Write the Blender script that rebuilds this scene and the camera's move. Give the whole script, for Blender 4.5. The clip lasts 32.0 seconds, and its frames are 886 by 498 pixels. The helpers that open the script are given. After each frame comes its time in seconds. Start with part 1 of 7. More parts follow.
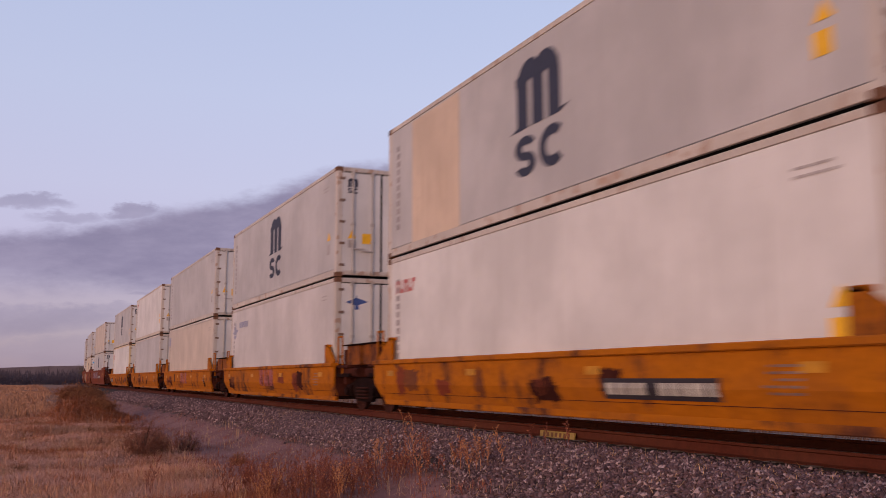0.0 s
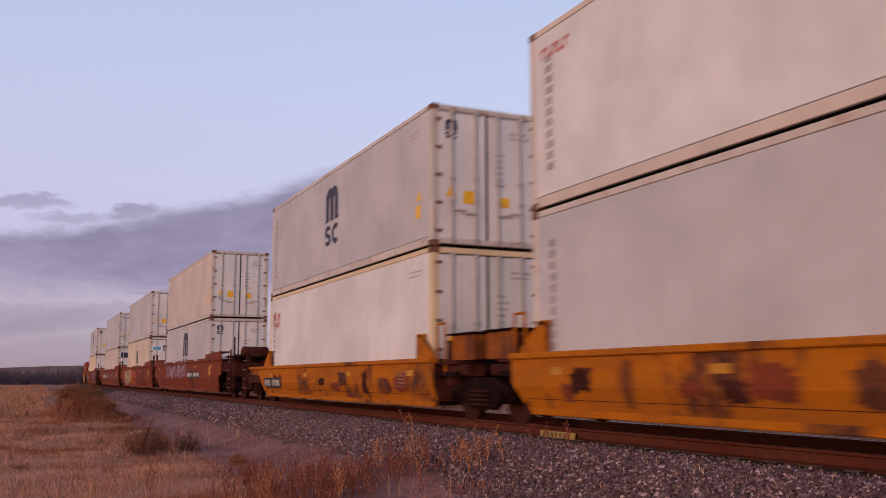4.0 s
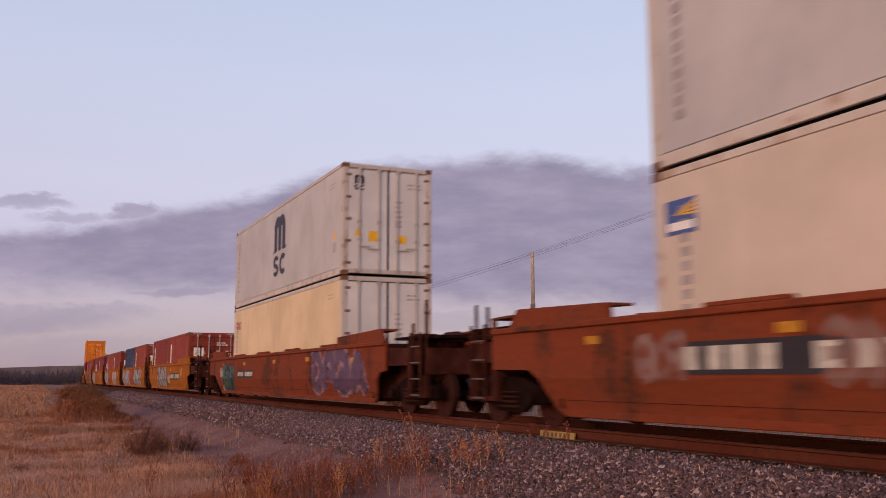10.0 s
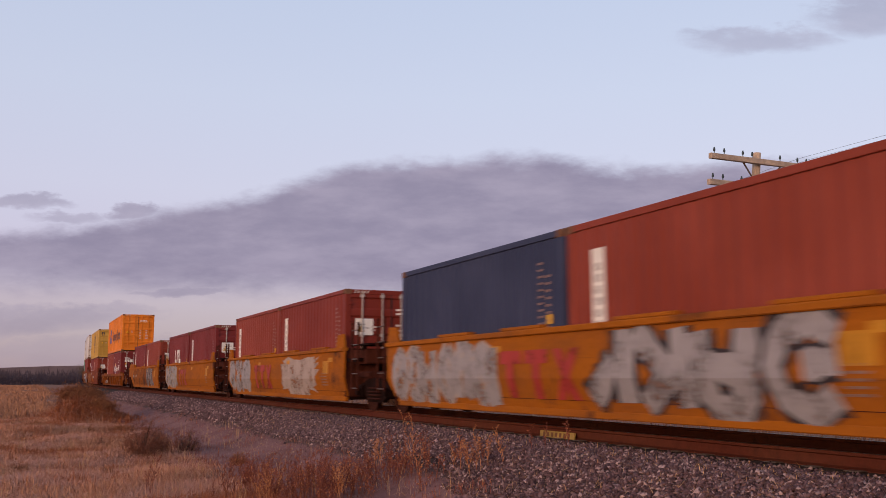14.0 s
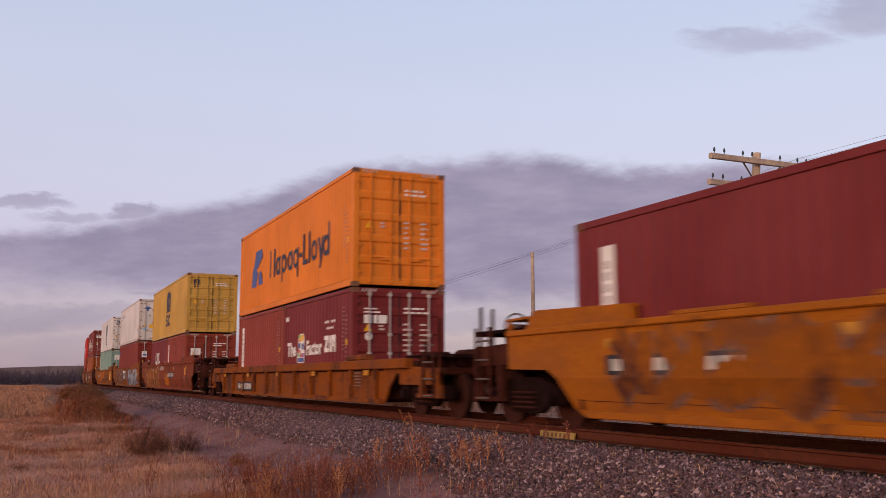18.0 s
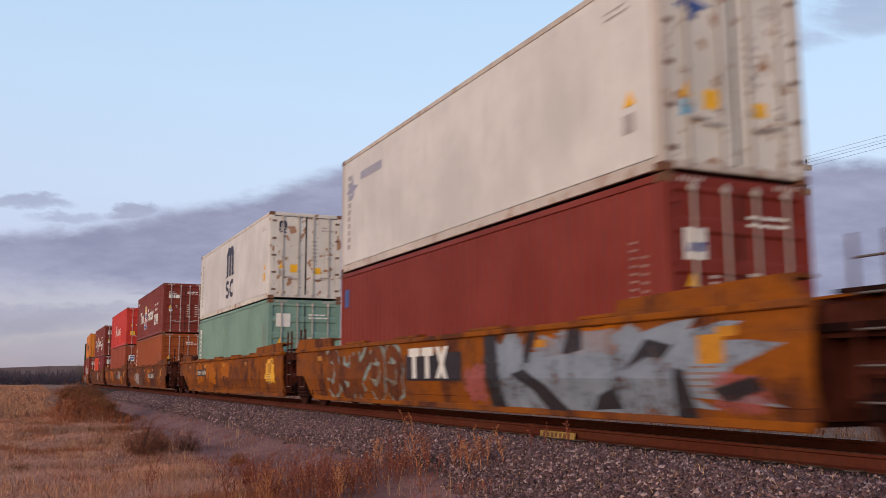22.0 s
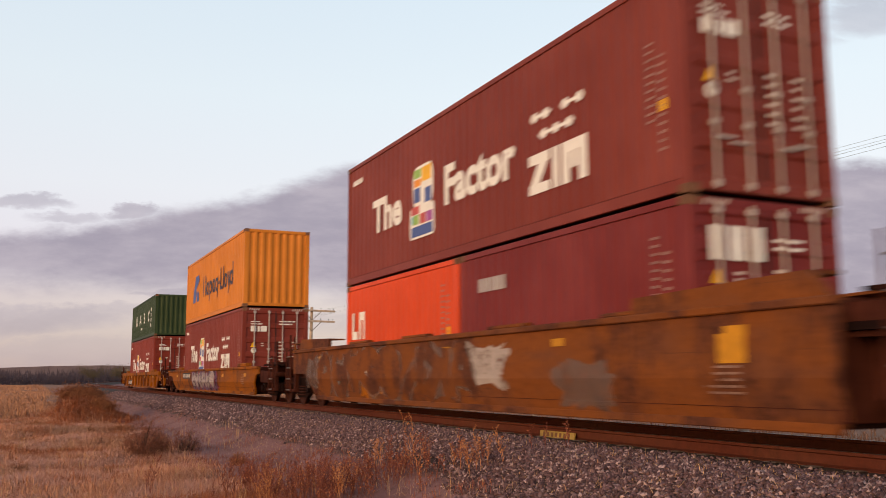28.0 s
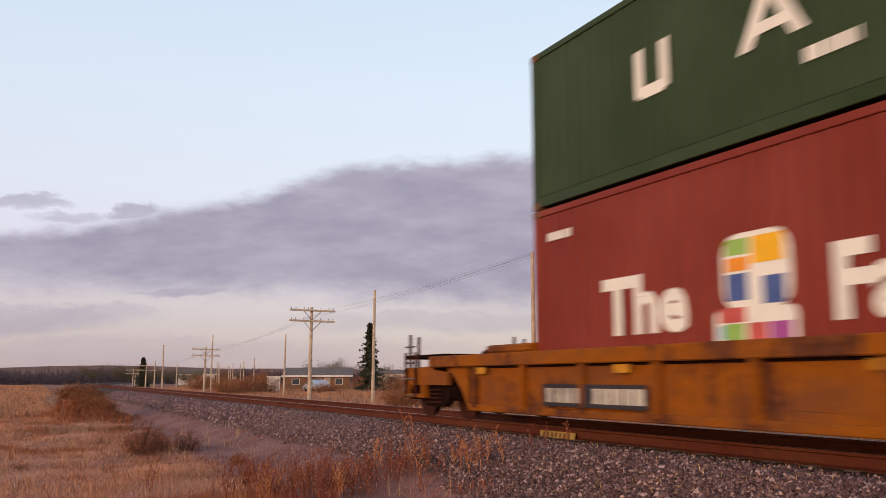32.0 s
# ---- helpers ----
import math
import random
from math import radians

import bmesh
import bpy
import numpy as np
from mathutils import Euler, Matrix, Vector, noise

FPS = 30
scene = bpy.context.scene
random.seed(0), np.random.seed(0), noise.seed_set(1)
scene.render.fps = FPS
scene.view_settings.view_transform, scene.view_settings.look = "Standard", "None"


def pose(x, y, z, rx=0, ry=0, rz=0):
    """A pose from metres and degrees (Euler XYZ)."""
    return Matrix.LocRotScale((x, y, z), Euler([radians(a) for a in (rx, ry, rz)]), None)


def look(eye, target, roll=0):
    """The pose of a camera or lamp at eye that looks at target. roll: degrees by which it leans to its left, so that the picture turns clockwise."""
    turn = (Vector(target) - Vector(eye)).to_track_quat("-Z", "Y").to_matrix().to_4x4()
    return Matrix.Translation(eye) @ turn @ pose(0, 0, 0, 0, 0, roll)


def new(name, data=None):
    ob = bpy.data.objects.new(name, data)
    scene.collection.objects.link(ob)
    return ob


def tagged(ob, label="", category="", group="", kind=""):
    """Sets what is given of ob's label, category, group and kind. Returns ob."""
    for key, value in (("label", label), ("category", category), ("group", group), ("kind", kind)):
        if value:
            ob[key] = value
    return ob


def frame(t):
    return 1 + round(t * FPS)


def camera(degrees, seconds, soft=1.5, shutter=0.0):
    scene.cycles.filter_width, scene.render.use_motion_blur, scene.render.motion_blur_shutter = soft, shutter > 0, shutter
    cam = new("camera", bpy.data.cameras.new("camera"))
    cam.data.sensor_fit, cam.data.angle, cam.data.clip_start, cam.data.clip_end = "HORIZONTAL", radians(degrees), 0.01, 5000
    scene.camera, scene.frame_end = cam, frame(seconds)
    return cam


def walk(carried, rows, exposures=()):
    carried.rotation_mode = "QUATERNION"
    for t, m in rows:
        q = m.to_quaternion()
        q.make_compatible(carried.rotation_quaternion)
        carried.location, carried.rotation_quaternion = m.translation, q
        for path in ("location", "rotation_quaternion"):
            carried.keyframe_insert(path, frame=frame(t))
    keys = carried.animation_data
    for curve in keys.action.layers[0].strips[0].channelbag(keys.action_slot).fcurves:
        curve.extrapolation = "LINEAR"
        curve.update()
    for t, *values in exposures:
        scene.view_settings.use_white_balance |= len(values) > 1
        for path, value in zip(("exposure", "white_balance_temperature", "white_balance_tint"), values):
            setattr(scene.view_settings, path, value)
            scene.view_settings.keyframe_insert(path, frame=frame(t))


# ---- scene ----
# Camera on a tripod beside the line, looking along the track to the right.
SECONDS = 32.0
cam = camera(52.13, SECONDS, soft=0.8, shutter=0.43)
VIEW = pose(0, 0, 0.737, 98.076, 0, -24.767) @ pose(0, 0, 0, 0, 0, -0.177)
EXPOSURES = [(0.0, -0.20, 6635, 22), (1.5, -0.11, 6620, 22), (5.0, -0.17, 6650, 21), (7.0, -0.07, 6950, 20), (8.0, -0.09, 6800, 20), (9.0, -0.12, 7100, 20), (11.0, -0.03, 7050, 18), (13.0, -0.06, 7050, 16),
             (17.0, -0.07, 7050, 17), (18.0, -0.06, 7080, 18), (19.0, 0.16, 7000, 16), (20.0, 0.08, 7090, 15), (21.0, 0.27, 6730, 9), (22.0, 0.08, 6260, 1), (23.0, 0.10, 6290, 0),
             (24.0, 0.10, 7440, 6), (25.0, 0.20, 8000, 9), (26.0, 0.42, 8090, 4), (29.0, 0.30, 7850, 4), (30.0, 0.28, 7500, 1), (31.0, 0.0, 7750, 7), (32.0, 0.26, 7400, 6)]
walk(cam, [(0.0, VIEW), (SECONDS, VIEW)], EXPOSURES)

# ---- plan: z = 0 is the rail head, y runs along the line, x to the right ----
TRACK_X = 8.19
CURVE_Y, CURVE_R = 96.0, 905.0
SPEED, GAIN = 13.427, 0.01141
FIELD = -0.88


def track(s, n=0.0):
    """Place and heading of the line at s metres along it, n metres to its right."""
    if s <= CURVE_Y:
        return TRACK_X + n, s, 0.0
    a = (s - CURVE_Y) / CURVE_R
    return TRACK_X + CURVE_R - (CURVE_R - n) * math.cos(a), CURVE_Y + (CURVE_R - n) * math.sin(a), a


def track_x(y):
    if y <= CURVE_Y:
        return TRACK_X
    a = math.asin(min(0.62, (y - CURVE_Y) / CURVE_R))
    return TRACK_X + CURVE_R * (1 - math.cos(a)) + max(0.0, y - CURVE_Y - 0.62 * CURVE_R) * 0.79
# ---- sky and sun: dusk, the low sun behind the camera, a long cloud bank ahead ----
SUN_DIR = Vector((-0.83, -0.53, 0.16)).normalized()
sun = new("sun", bpy.data.lights.new("sun", "SUN"))
sun.data.energy, sun.data.angle, sun.data.color = 1.5, radians(20), (1.0, 0.66, 0.48)
sun.matrix_world = look((-30, -30, 20), Vector((-30, -30, 20)) - SUN_DIR)


class Nodes:
    """Small helper to write node trees shortly."""

    def __init__(self, tree):
        self.tree = tree
        tree.nodes.clear()

    def add(self, kind, **inputs):
        node = self.tree.nodes.new(kind)
        for key, value in inputs.items():
            self.put(node, key.replace("_", " "), value)
        return node

    def put(self, node, key, value):
        socket = node.inputs[int(key[1:])] if key[0] == "i" and key[1:].isdigit() else node.inputs[key]
        if isinstance(value, bpy.types.NodeSocket):
            self.tree.links.new(value, socket)
        else:
            socket.default_value = value

    def math(self, op, a, b=0.0, clamp=False):
        node = self.add("ShaderNodeMath", i0=a, i1=b)
        node.operation, node.use_clamp = op, clamp
        return node.outputs[0]

    def dot(self, a, b):
        node = self.add("ShaderNodeVectorMath", i0=a, i1=b)
        node.operation = "DOT_PRODUCT"
        return node.outputs["Value"]

    def step(self, value, low, high):
        node = self.add("ShaderNodeMapRange", Value=value, From_Min=low, From_Max=high)
        node.interpolation_type = "SMOOTHSTEP"
        return node.outputs["Result"]

    def mix(self, fac, a, b, blend="MIX"):
        node = self.tree.nodes.new("ShaderNodeMix")
        node.data_type, node.blend_type = "RGBA", blend
        for k, v in ((0, fac), (6, a), (7, b)):
            if isinstance(v, bpy.types.NodeSocket):
                self.tree.links.new(v, node.inputs[k])
            else:
                node.inputs[k].default_value = v
        return node.outputs[2]

    def ramp(self, fac, stops):
        node = self.add("ShaderNodeValToRGB", Fac=fac)
        bar = node.color_ramp.elements
        while len(bar) < len(stops):
            bar.new(0.5)
        for e, (p, c) in zip(bar, stops):
            e.position, e.color = p, (*c, 1)
        return node.outputs["Color"]

    def noise(self, vector, scale, detail=4, rough=0.55):
        node = self.add("ShaderNodeTexNoise", Vector=vector, Scale=scale, Detail=detail, Roughness=rough)
        return node.outputs["Fac"]

    def scaled(self, vector, sx, sy, sz):
        node = self.add("ShaderNodeMapping", Vector=vector, Scale=(sx, sy, sz))
        return node.outputs["Vector"]


def make_world():
    world = bpy.data.worlds.new("dusk")
    scene.world = world
    world.use_nodes = True
    n = Nodes(world.node_tree)
    way = n.add("ShaderNodeTexCoord").outputs["Generated"]
    split = n.add("ShaderNodeSeparateXYZ", Vector=way)
    z = split.outputs["Z"]
    sky = n.add("ShaderNodeTexSky")
    sky.sky_type, sky.sun_disc = "NISHITA", False
    sky.sun_elevation, sky.sun_rotation = radians(9), math.atan2(SUN_DIR.x, SUN_DIR.y)
    # clear sky: lilac low down, pale blue above
    clear = n.ramp(z, [(0.0, (0.275, 0.234, 0.345)), (0.04, (0.305, 0.253, 0.385)), (0.085, (0.37, 0.307, 0.458)), (0.13, (0.47, 0.44, 0.64)),
                       (0.20, (0.50, 0.52, 0.70)), (0.30, (0.49, 0.56, 0.74)), (0.42, (0.45, 0.55, 0.75)), (1.0, (0.28, 0.38, 0.60))])
    # the glow of the sunset side
    flat = (SUN_DIR.x, SUN_DIR.y, 0)
    toward = n.math("MAXIMUM", n.dot(way, flat), 0.0)
    glow = n.math("MULTIPLY", n.math("POWER", toward, 1.6), n.math("SUBTRACT", 1.0, n.math("ABSOLUTE", z), True))
    clear = n.mix(n.math("MULTIPLY", glow, 0.9, True), clear, (1.25, 0.82, 0.60, 1))
    clear = n.mix(1.0, clear, n.mix(1.0, sky.outputs["Color"], (0.05, 0.05, 0.05, 1), "MULTIPLY"), "ADD")
    # cloud bank: bearing (u) and height (w) over the line of the horizon
    yaw = radians(24.767)
    ahead = n.dot(way, (math.sin(yaw), math.cos(yaw), 0))
    across = n.dot(way, (math.cos(yaw), -math.sin(yaw), 0))
    safe = n.math("MAXIMUM", ahead, 0.05)
    u = n.math("DIVIDE", across, safe)
    w = n.math("DIVIDE", z, safe)
    plane = n.add("ShaderNodeCombineXYZ", X=u, Y=w).outputs[0]
    big = n.math("SUBTRACT", n.noise(n.scaled(plane, 1, 2.2, 1), 7.0, 5, 0.6), 0.5)
    fine = n.math("SUBTRACT", n.noise(n.scaled(plane, 1, 2.5, 1), 26.0, 6, 0.62), 0.5)
    wob = n.math("ADD", n.math("MULTIPLY", big, 0.05), n.math("MULTIPLY", fine, 0.020))
    pos = n.add("ShaderNodeMapRange", Value=u, From_Min=-0.7, From_Max=0.7).outputs["Result"]

    def edge(points):
        c = n.add("ShaderNodeFloatCurve", Value=pos)
        line = c.mapping.curves[0]
        pts = [((a + 0.7) / 1.4, b / 0.5) for a, b in points]
        while len(line.points) < len(pts):
            line.points.new(0.5, 0.5)
        for p, q in zip(line.points, pts):
            p.location = q
        c.mapping.update()
        return n.math("MULTIPLY", c.outputs["Value"], 0.5)

    top = edge([(-0.7, 0.150), (-0.495, 0.166), (-0.37, 0.180), (-0.212, 0.213), (-0.085, 0.246), (0.011, 0.252), (0.2, 0.245), (0.33, 0.24), (0.5, 0.25), (0.7, 0.25)])
    low = edge([(-0.7, 0.095), (-0.493, 0.099), (-0.367, 0.098), (-0.241, 0.090), (-0.115, 0.082), (0.072, 0.074), (0.26, 0.066), (0.491, 0.058), (0.7, 0.058)])
    h = n.math("ADD", w, wob)
    bank = n.math("MULTIPLY", n.step(n.math("SUBTRACT", top, h), -0.004, 0.022), n.step(n.math("SUBTRACT", h, low), -0.014, 0.03))
    front = n.step(ahead, 0.05, 0.4)

    def wisp(u0, w0, ru, rw, strength):
        a = n.math("POWER", n.math("DIVIDE", n.math("SUBTRACT", u, u0), ru), 2)
        b = n.math("POWER", n.math("DIVIDE", n.math("SUBTRACT", h, w0), rw), 2)
        d = n.math("ADD", n.math("ADD", a, b), n.math("MULTIPLY", fine, 1.6))
        return n.math("MULTIPLY", n.math("SUBTRACT", 1.0, n.step(d, 0.1, 1.25)), strength)

    mask = bank
    for spot in ((-0.47, 0.196, 0.06, 0.009, 0.6), (-0.42, 0.178, 0.05, 0.008, 0.5), (-0.35, 0.182, 0.035, 0.010, 0.75), (-0.29, 0.098, 0.075, 0.008, 0.75),
                 (-0.46, 0.066, 0.13, 0.020, 0.5), (-0.36, 0.07, 0.06, 0.012, 0.35), (-0.30, 0.03, 0.4, 0.016, 0.22), (0.10, 0.062, 0.28, 0.016, 0.4), (0.42, 0.055, 0.22, 0.018, 0.4), (0.37, 0.385, 0.10, 0.020, 0.45), (0.50, 0.415, 0.08, 0.03, 0.5)):
        mask = n.math("MAXIMUM", mask, wisp(*spot))
    mask = n.math("MULTIPLY", mask, front)
    tone = n.mix(n.step(n.noise(n.scaled(plane, 1, 3, 1), 9.0, 5, 0.6), 0.3, 0.75), (0.260, 0.248, 0.378, 1), (0.366, 0.348, 0.488, 1))
    full = n.mix(n.math("MULTIPLY", mask, 0.93), clear, tone)
    back = n.add("ShaderNodeBackground", Color=full, Strength=1.0)
    out = n.add("ShaderNodeOutputWorld", Surface=back.outputs[0])
    return world


make_world()
# ---- materials ----
def shader(name, rough=0.6, metal=0.0, spec=0.22):
    m = bpy.data.materials.new(name)
    m.use_nodes = True
    n = Nodes(m.node_tree)
    b = n.add("ShaderNodeBsdfPrincipled", Roughness=rough, Metallic=metal)
    b.inputs["Specular IOR Level"].default_value = spec
    n.add("ShaderNodeOutputMaterial", Surface=b.outputs[0])
    return m, n, b


def bump(n, b, height, strength, distance=0.02):
    node = n.add("ShaderNodeBump", Height=height, Strength=strength, Distance=distance)
    n.put(b, "Normal", node.outputs[0])


def c4(c, k=1.0):
    return (c[0] * k, c[1] * k, c[2] * k, 1)


def paint(name, colour, dirt=(0.16, 0.11, 0.08), amount=0.35, rust=0.12, rough=0.5, spots=0.0):
    """Weathered paint on sheet metal: streaks that run down, faded clouds, rust specks."""
    m, n, b = shader(name, rough, 0.0, 0.13)
    at = n.add("ShaderNodeTexCoord").outputs["Object"]
    rnd = n.add("ShaderNodeObjectInfo").outputs["Random"]
    shift = n.add("ShaderNodeVectorMath", i0=at, i1=n.add("ShaderNodeCombineXYZ", X=n.math("MULTIPLY", rnd, 40), Y=n.math("MULTIPLY", rnd, 70)).outputs[0])
    p = shift.outputs[0]
    cloud = n.noise(p, 0.55, 4, 0.6)
    streak = n.noise(n.scaled(p, 5, 5, 0.35), 1.6, 5, 0.65)
    speck = n.noise(p, 9.0, 6, 0.7)
    base = n.mix(n.step(cloud, 0.3, 0.75), c4(colour, 0.86), c4([min(1, v * 1.08 + 0.01) for v in colour]))
    base = n.mix(n.math("MULTIPLY", n.step(streak, 0.52, 0.85), amount), base, c4(dirt))
    base = n.mix(n.math("MULTIPLY", n.step(n.math("ADD", speck, n.math("MULTIPLY", cloud, 0.25)), 0.74, 0.86), rust * 4, True), base, (0.13, 0.05, 0.025, 1))
    if spots:
        blot = n.math("ADD", n.noise(p, 3.6, 2, 0.5), n.math("MULTIPLY", n.noise(n.scaled(p, 1, 1, 0.4), 9.0, 4, 0.6), 0.22))
        base = n.mix(n.math("MULTIPLY", n.step(blot, 0.70, 0.76), spots), base, (0.30, 0.135, 0.055, 1))
    n.put(b, "Base Color", base)
    n.put(b, "Roughness", n.math("ADD", n.math("MULTIPLY", streak, 0.25), rough - 0.1))
    bump(n, b, speck, 0.08, 0.01)
    return m


def simple(name, colour, rough=0.6, metal=0.0, vary=0.25, scale=6.0, bumps=0.1, spec=0.22):
    m, n, b = shader(name, rough, metal, spec)
    at = n.add("ShaderNodeTexCoord").outputs["Object"]
    a = n.noise(at, scale, 5, 0.6)
    c = n.noise(at, scale * 0.13, 3, 0.5)
    f = n.math("ADD", n.math("MULTIPLY", a, 0.6), n.math("MULTIPLY", c, 0.4))
    n.put(b, "Base Color", n.mix(n.step(f, 0.3, 0.7), c4(colour, 1 - vary), c4(colour, 1 + vary)))
    bump(n, b, a, bumps)
    return m


def island(name, colours, rough=0.9, through_light=0.0):
    """Colour by piece, for stones, blades and leaves joined in one mesh."""
    m, n, b = shader(name, rough, 0, 0.2)
    r = n.add("ShaderNodeNewGeometry").outputs["Random Per Island"]
    stops = [(i / (len(colours) - 1), c) for i, c in enumerate(colours)]
    n.put(b, "Base Color", n.ramp(r, stops))
    if through_light:
        n.put(b, "Subsurface Weight", 0.0)
    return m


def rusty(name, paint_colour, wear=0.5, film=0.35):
    """Paint over steel that has rusted in broad patches."""
    m, n, b = shader(name, 0.75, 0, 0.07)
    at = n.add("ShaderNodeTexCoord").outputs["Object"]
    rnd = n.add("ShaderNodeObjectInfo").outputs["Random"]
    p = n.add("ShaderNodeVectorMath", i0=at, i1=n.add("ShaderNodeCombineXYZ", X=n.math("MULTIPLY", rnd, 31), Y=n.math("MULTIPLY", rnd, 57)).outputs[0]).outputs[0]
    patch = n.noise(n.scaled(p, 1, 1, 0.7), 0.9, 6, 0.68)
    grain = n.noise(p, 12, 6, 0.7)
    streak = n.noise(n.scaled(p, 6, 6, 0.5), 1.5, 4, 0.6)
    base = n.mix(n.step(grain, 0.3, 0.7), c4(paint_colour, 0.8), c4(paint_colour, 1.12))
    dust = n.noise(n.scaled(p, 1, 0.55, 1.6), 1.1, 4, 0.6)
    base = n.mix(n.math("MULTIPLY", n.step(dust, 0.42, 0.68), film), base, (0.118, 0.046, 0.027, 1))
    long_streak = n.noise(n.scaled(p, 1, 0.25, 14), 1.3, 5, 0.7)
    base = n.mix(n.math("MULTIPLY", n.step(long_streak, 0.62, 0.75), 0.55), base, (0.045, 0.022, 0.016, 1))
    rust = n.mix(n.step(grain, 0.35, 0.7), (0.046, 0.016, 0.011, 1), (0.135, 0.046, 0.024, 1))
    base = n.mix(n.step(n.math("ADD", patch, n.math("MULTIPLY", streak, 0.3)), 0.80 - wear * 0.26, 0.90 - wear * 0.20), base, rust)
    n.put(b, "Base Color", base)
    bump(n, b, grain, 0.15, 0.01)
    return m


WHITE = paint("reefer_white", (0.63, 0.60, 0.585), amount=0.22, rust=0.03)
DULL = paint("reefer_dull_white", (0.54, 0.50, 0.49), amount=0.25, rust=0.03)
GREY = paint("reefer_grey", (0.46, 0.435, 0.435), amount=0.22, rust=0.02)
CREAM = paint("reefer_cream", (0.55, 0.455, 0.385), amount=0.28, rust=0.03)
IVORY = paint("reefer_ivory", (0.60, 0.485, 0.365), amount=0.28, rust=0.04)
YELLOWED = paint("reefer_yellowed", (0.66, 0.50, 0.31), amount=0.30, rust=0.04)
TAN = paint("reefer_tan", (0.58, 0.445, 0.34), (0.30, 0.15, 0.07), 0.5, 0.06)
SPOTTED = paint("reefer_rust_spotted", (0.64, 0.60, 0.55), (0.30, 0.16, 0.06), 0.45, 0.22, spots=0.85)
REEFER_FRAME = paint("reefer_frame", (0.52, 0.455, 0.41), (0.24, 0.11, 0.05), 0.7, 0.14, spots=0.5)
MAROON = paint("box_maroon", (0.165, 0.021, 0.021), (0.05, 0.03, 0.03), 0.3, 0.05)
MAROON_WARM = paint("box_maroon_warm", (0.185, 0.031, 0.021), (0.06, 0.03, 0.03), 0.3, 0.05)
RED = paint("box_rust_red", (0.232, 0.039, 0.022), (0.07, 0.04, 0.03), 0.35, 0.06)
BRICK = paint("box_brick_red", (0.19, 0.026, 0.016), (0.08, 0.04, 0.03), 0.35, 0.06)
SCARLET = paint("box_scarlet", (0.50, 0.036, 0.026), (0.2, 0.05, 0.04), 0.25, 0.03)
ORANGE = paint("box_orange", (0.68, 0.195, 0.018), (0.3, 0.1, 0.03), 0.3, 0.03)
ORANGE_PALE = paint("box_pale_orange", (0.56, 0.185, 0.026), (0.3, 0.12, 0.04), 0.4, 0.05)
RUST_ORANGE = paint("box_rust_orange", (0.28, 0.064, 0.014), (0.2, 0.06, 0.03), 0.3, 0.05)
RUST_BROWN = paint("box_rust_brown", (0.27, 0.054, 0.022), (0.12, 0.05, 0.03), 0.3, 0.05)
VERMILION = paint("box_vermilion", (0.60, 0.062, 0.016), (0.25, 0.06, 0.03), 0.25, 0.03)
OCHRE = paint("box_ochre", (0.50, 0.29, 0.06), (0.22, 0.13, 0.05), 0.35, 0.05)
NAVY = paint("box_navy", (0.030, 0.038, 0.085), (0.03, 0.03, 0.04), 0.3, 0.04)
GREEN = paint("box_dark_green", (0.026, 0.046, 0.016), (0.03, 0.04, 0.02), 0.3, 0.03)
SEA_GREEN = paint("box_sea_green", (0.18, 0.29, 0.245), (0.16, 0.2, 0.15), 0.35, 0.06)
CAR_YELLOW = rusty("car_yellow", (0.40, 0.118, 0.005), 0.5, 0.25)
CAR_AMBER = rusty("car_amber", (0.25, 0.074, 0.008), 0.62, 0.6)
CAR_BROWN = rusty("car_oxide_brown", (0.190, 0.041, 0.017), 0.5, 0.3)
CAR_OLD = rusty("car_faded_yellow", (0.18, 0.054, 0.015), 0.72, 0.6)
CAR_GOLD = rusty("car_golden_amber", (0.33, 0.100, 0.010), 0.3, 0.35)
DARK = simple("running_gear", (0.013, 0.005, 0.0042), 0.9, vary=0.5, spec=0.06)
STEEL = simple("worn_steel", (0.16, 0.12, 0.10), 0.5, 0.6)
GASKET = simple("black_rubber", (0.02, 0.02, 0.022), 0.7)
ROD = paint("galvanised_rod", (0.42, 0.38, 0.36), amount=0.3, rust=0.1)
CASTING = simple("casting", (0.15, 0.070, 0.040), 0.8)
HINGE = simple("hinge_rust", (0.17, 0.105, 0.08), 0.8, vary=0.4)
INK = simple("ink_navy", (0.035, 0.036, 0.06), 0.6, vary=0.1)
INK_BLUE = simple("ink_blue", (0.06, 0.10, 0.28), 0.6, vary=0.1)
INK_GREY = simple("ink_grey", (0.30, 0.30, 0.40), 0.6, vary=0.1)
INK_RED = simple("ink_red", (0.46, 0.085, 0.08), 0.6, vary=0.2)
INK_WHITE = simple("ink_white", (0.72, 0.70, 0.66), 0.6, vary=0.08)
INK_FADED = simple("ink_faded", (0.36, 0.32, 0.31), 0.6, vary=0.15)
BOARD_BLACK = simple("board_black", (0.03, 0.024, 0.03), 0.7)
INK_CHALK = simple("ink_chalk", (0.46, 0.42, 0.37), 0.7, vary=0.3)
INK_YELLOW = simple("ink_yellow", (0.75, 0.40, 0.02), 0.5, vary=0.1)
WORN_YELLOW = simple("worn_yellow", (0.44, 0.19, 0.015), 0.6, vary=0.35)
WORN_WHITE = simple("worn_white", (0.22, 0.13, 0.10), 0.7, vary=0.35)
INK_PALE = simple("ink_pale", (0.50, 0.42, 0.38), 0.6, vary=0.2)
INK_DIM = simple("ink_dim", (0.27, 0.17, 0.15), 0.65, vary=0.25)
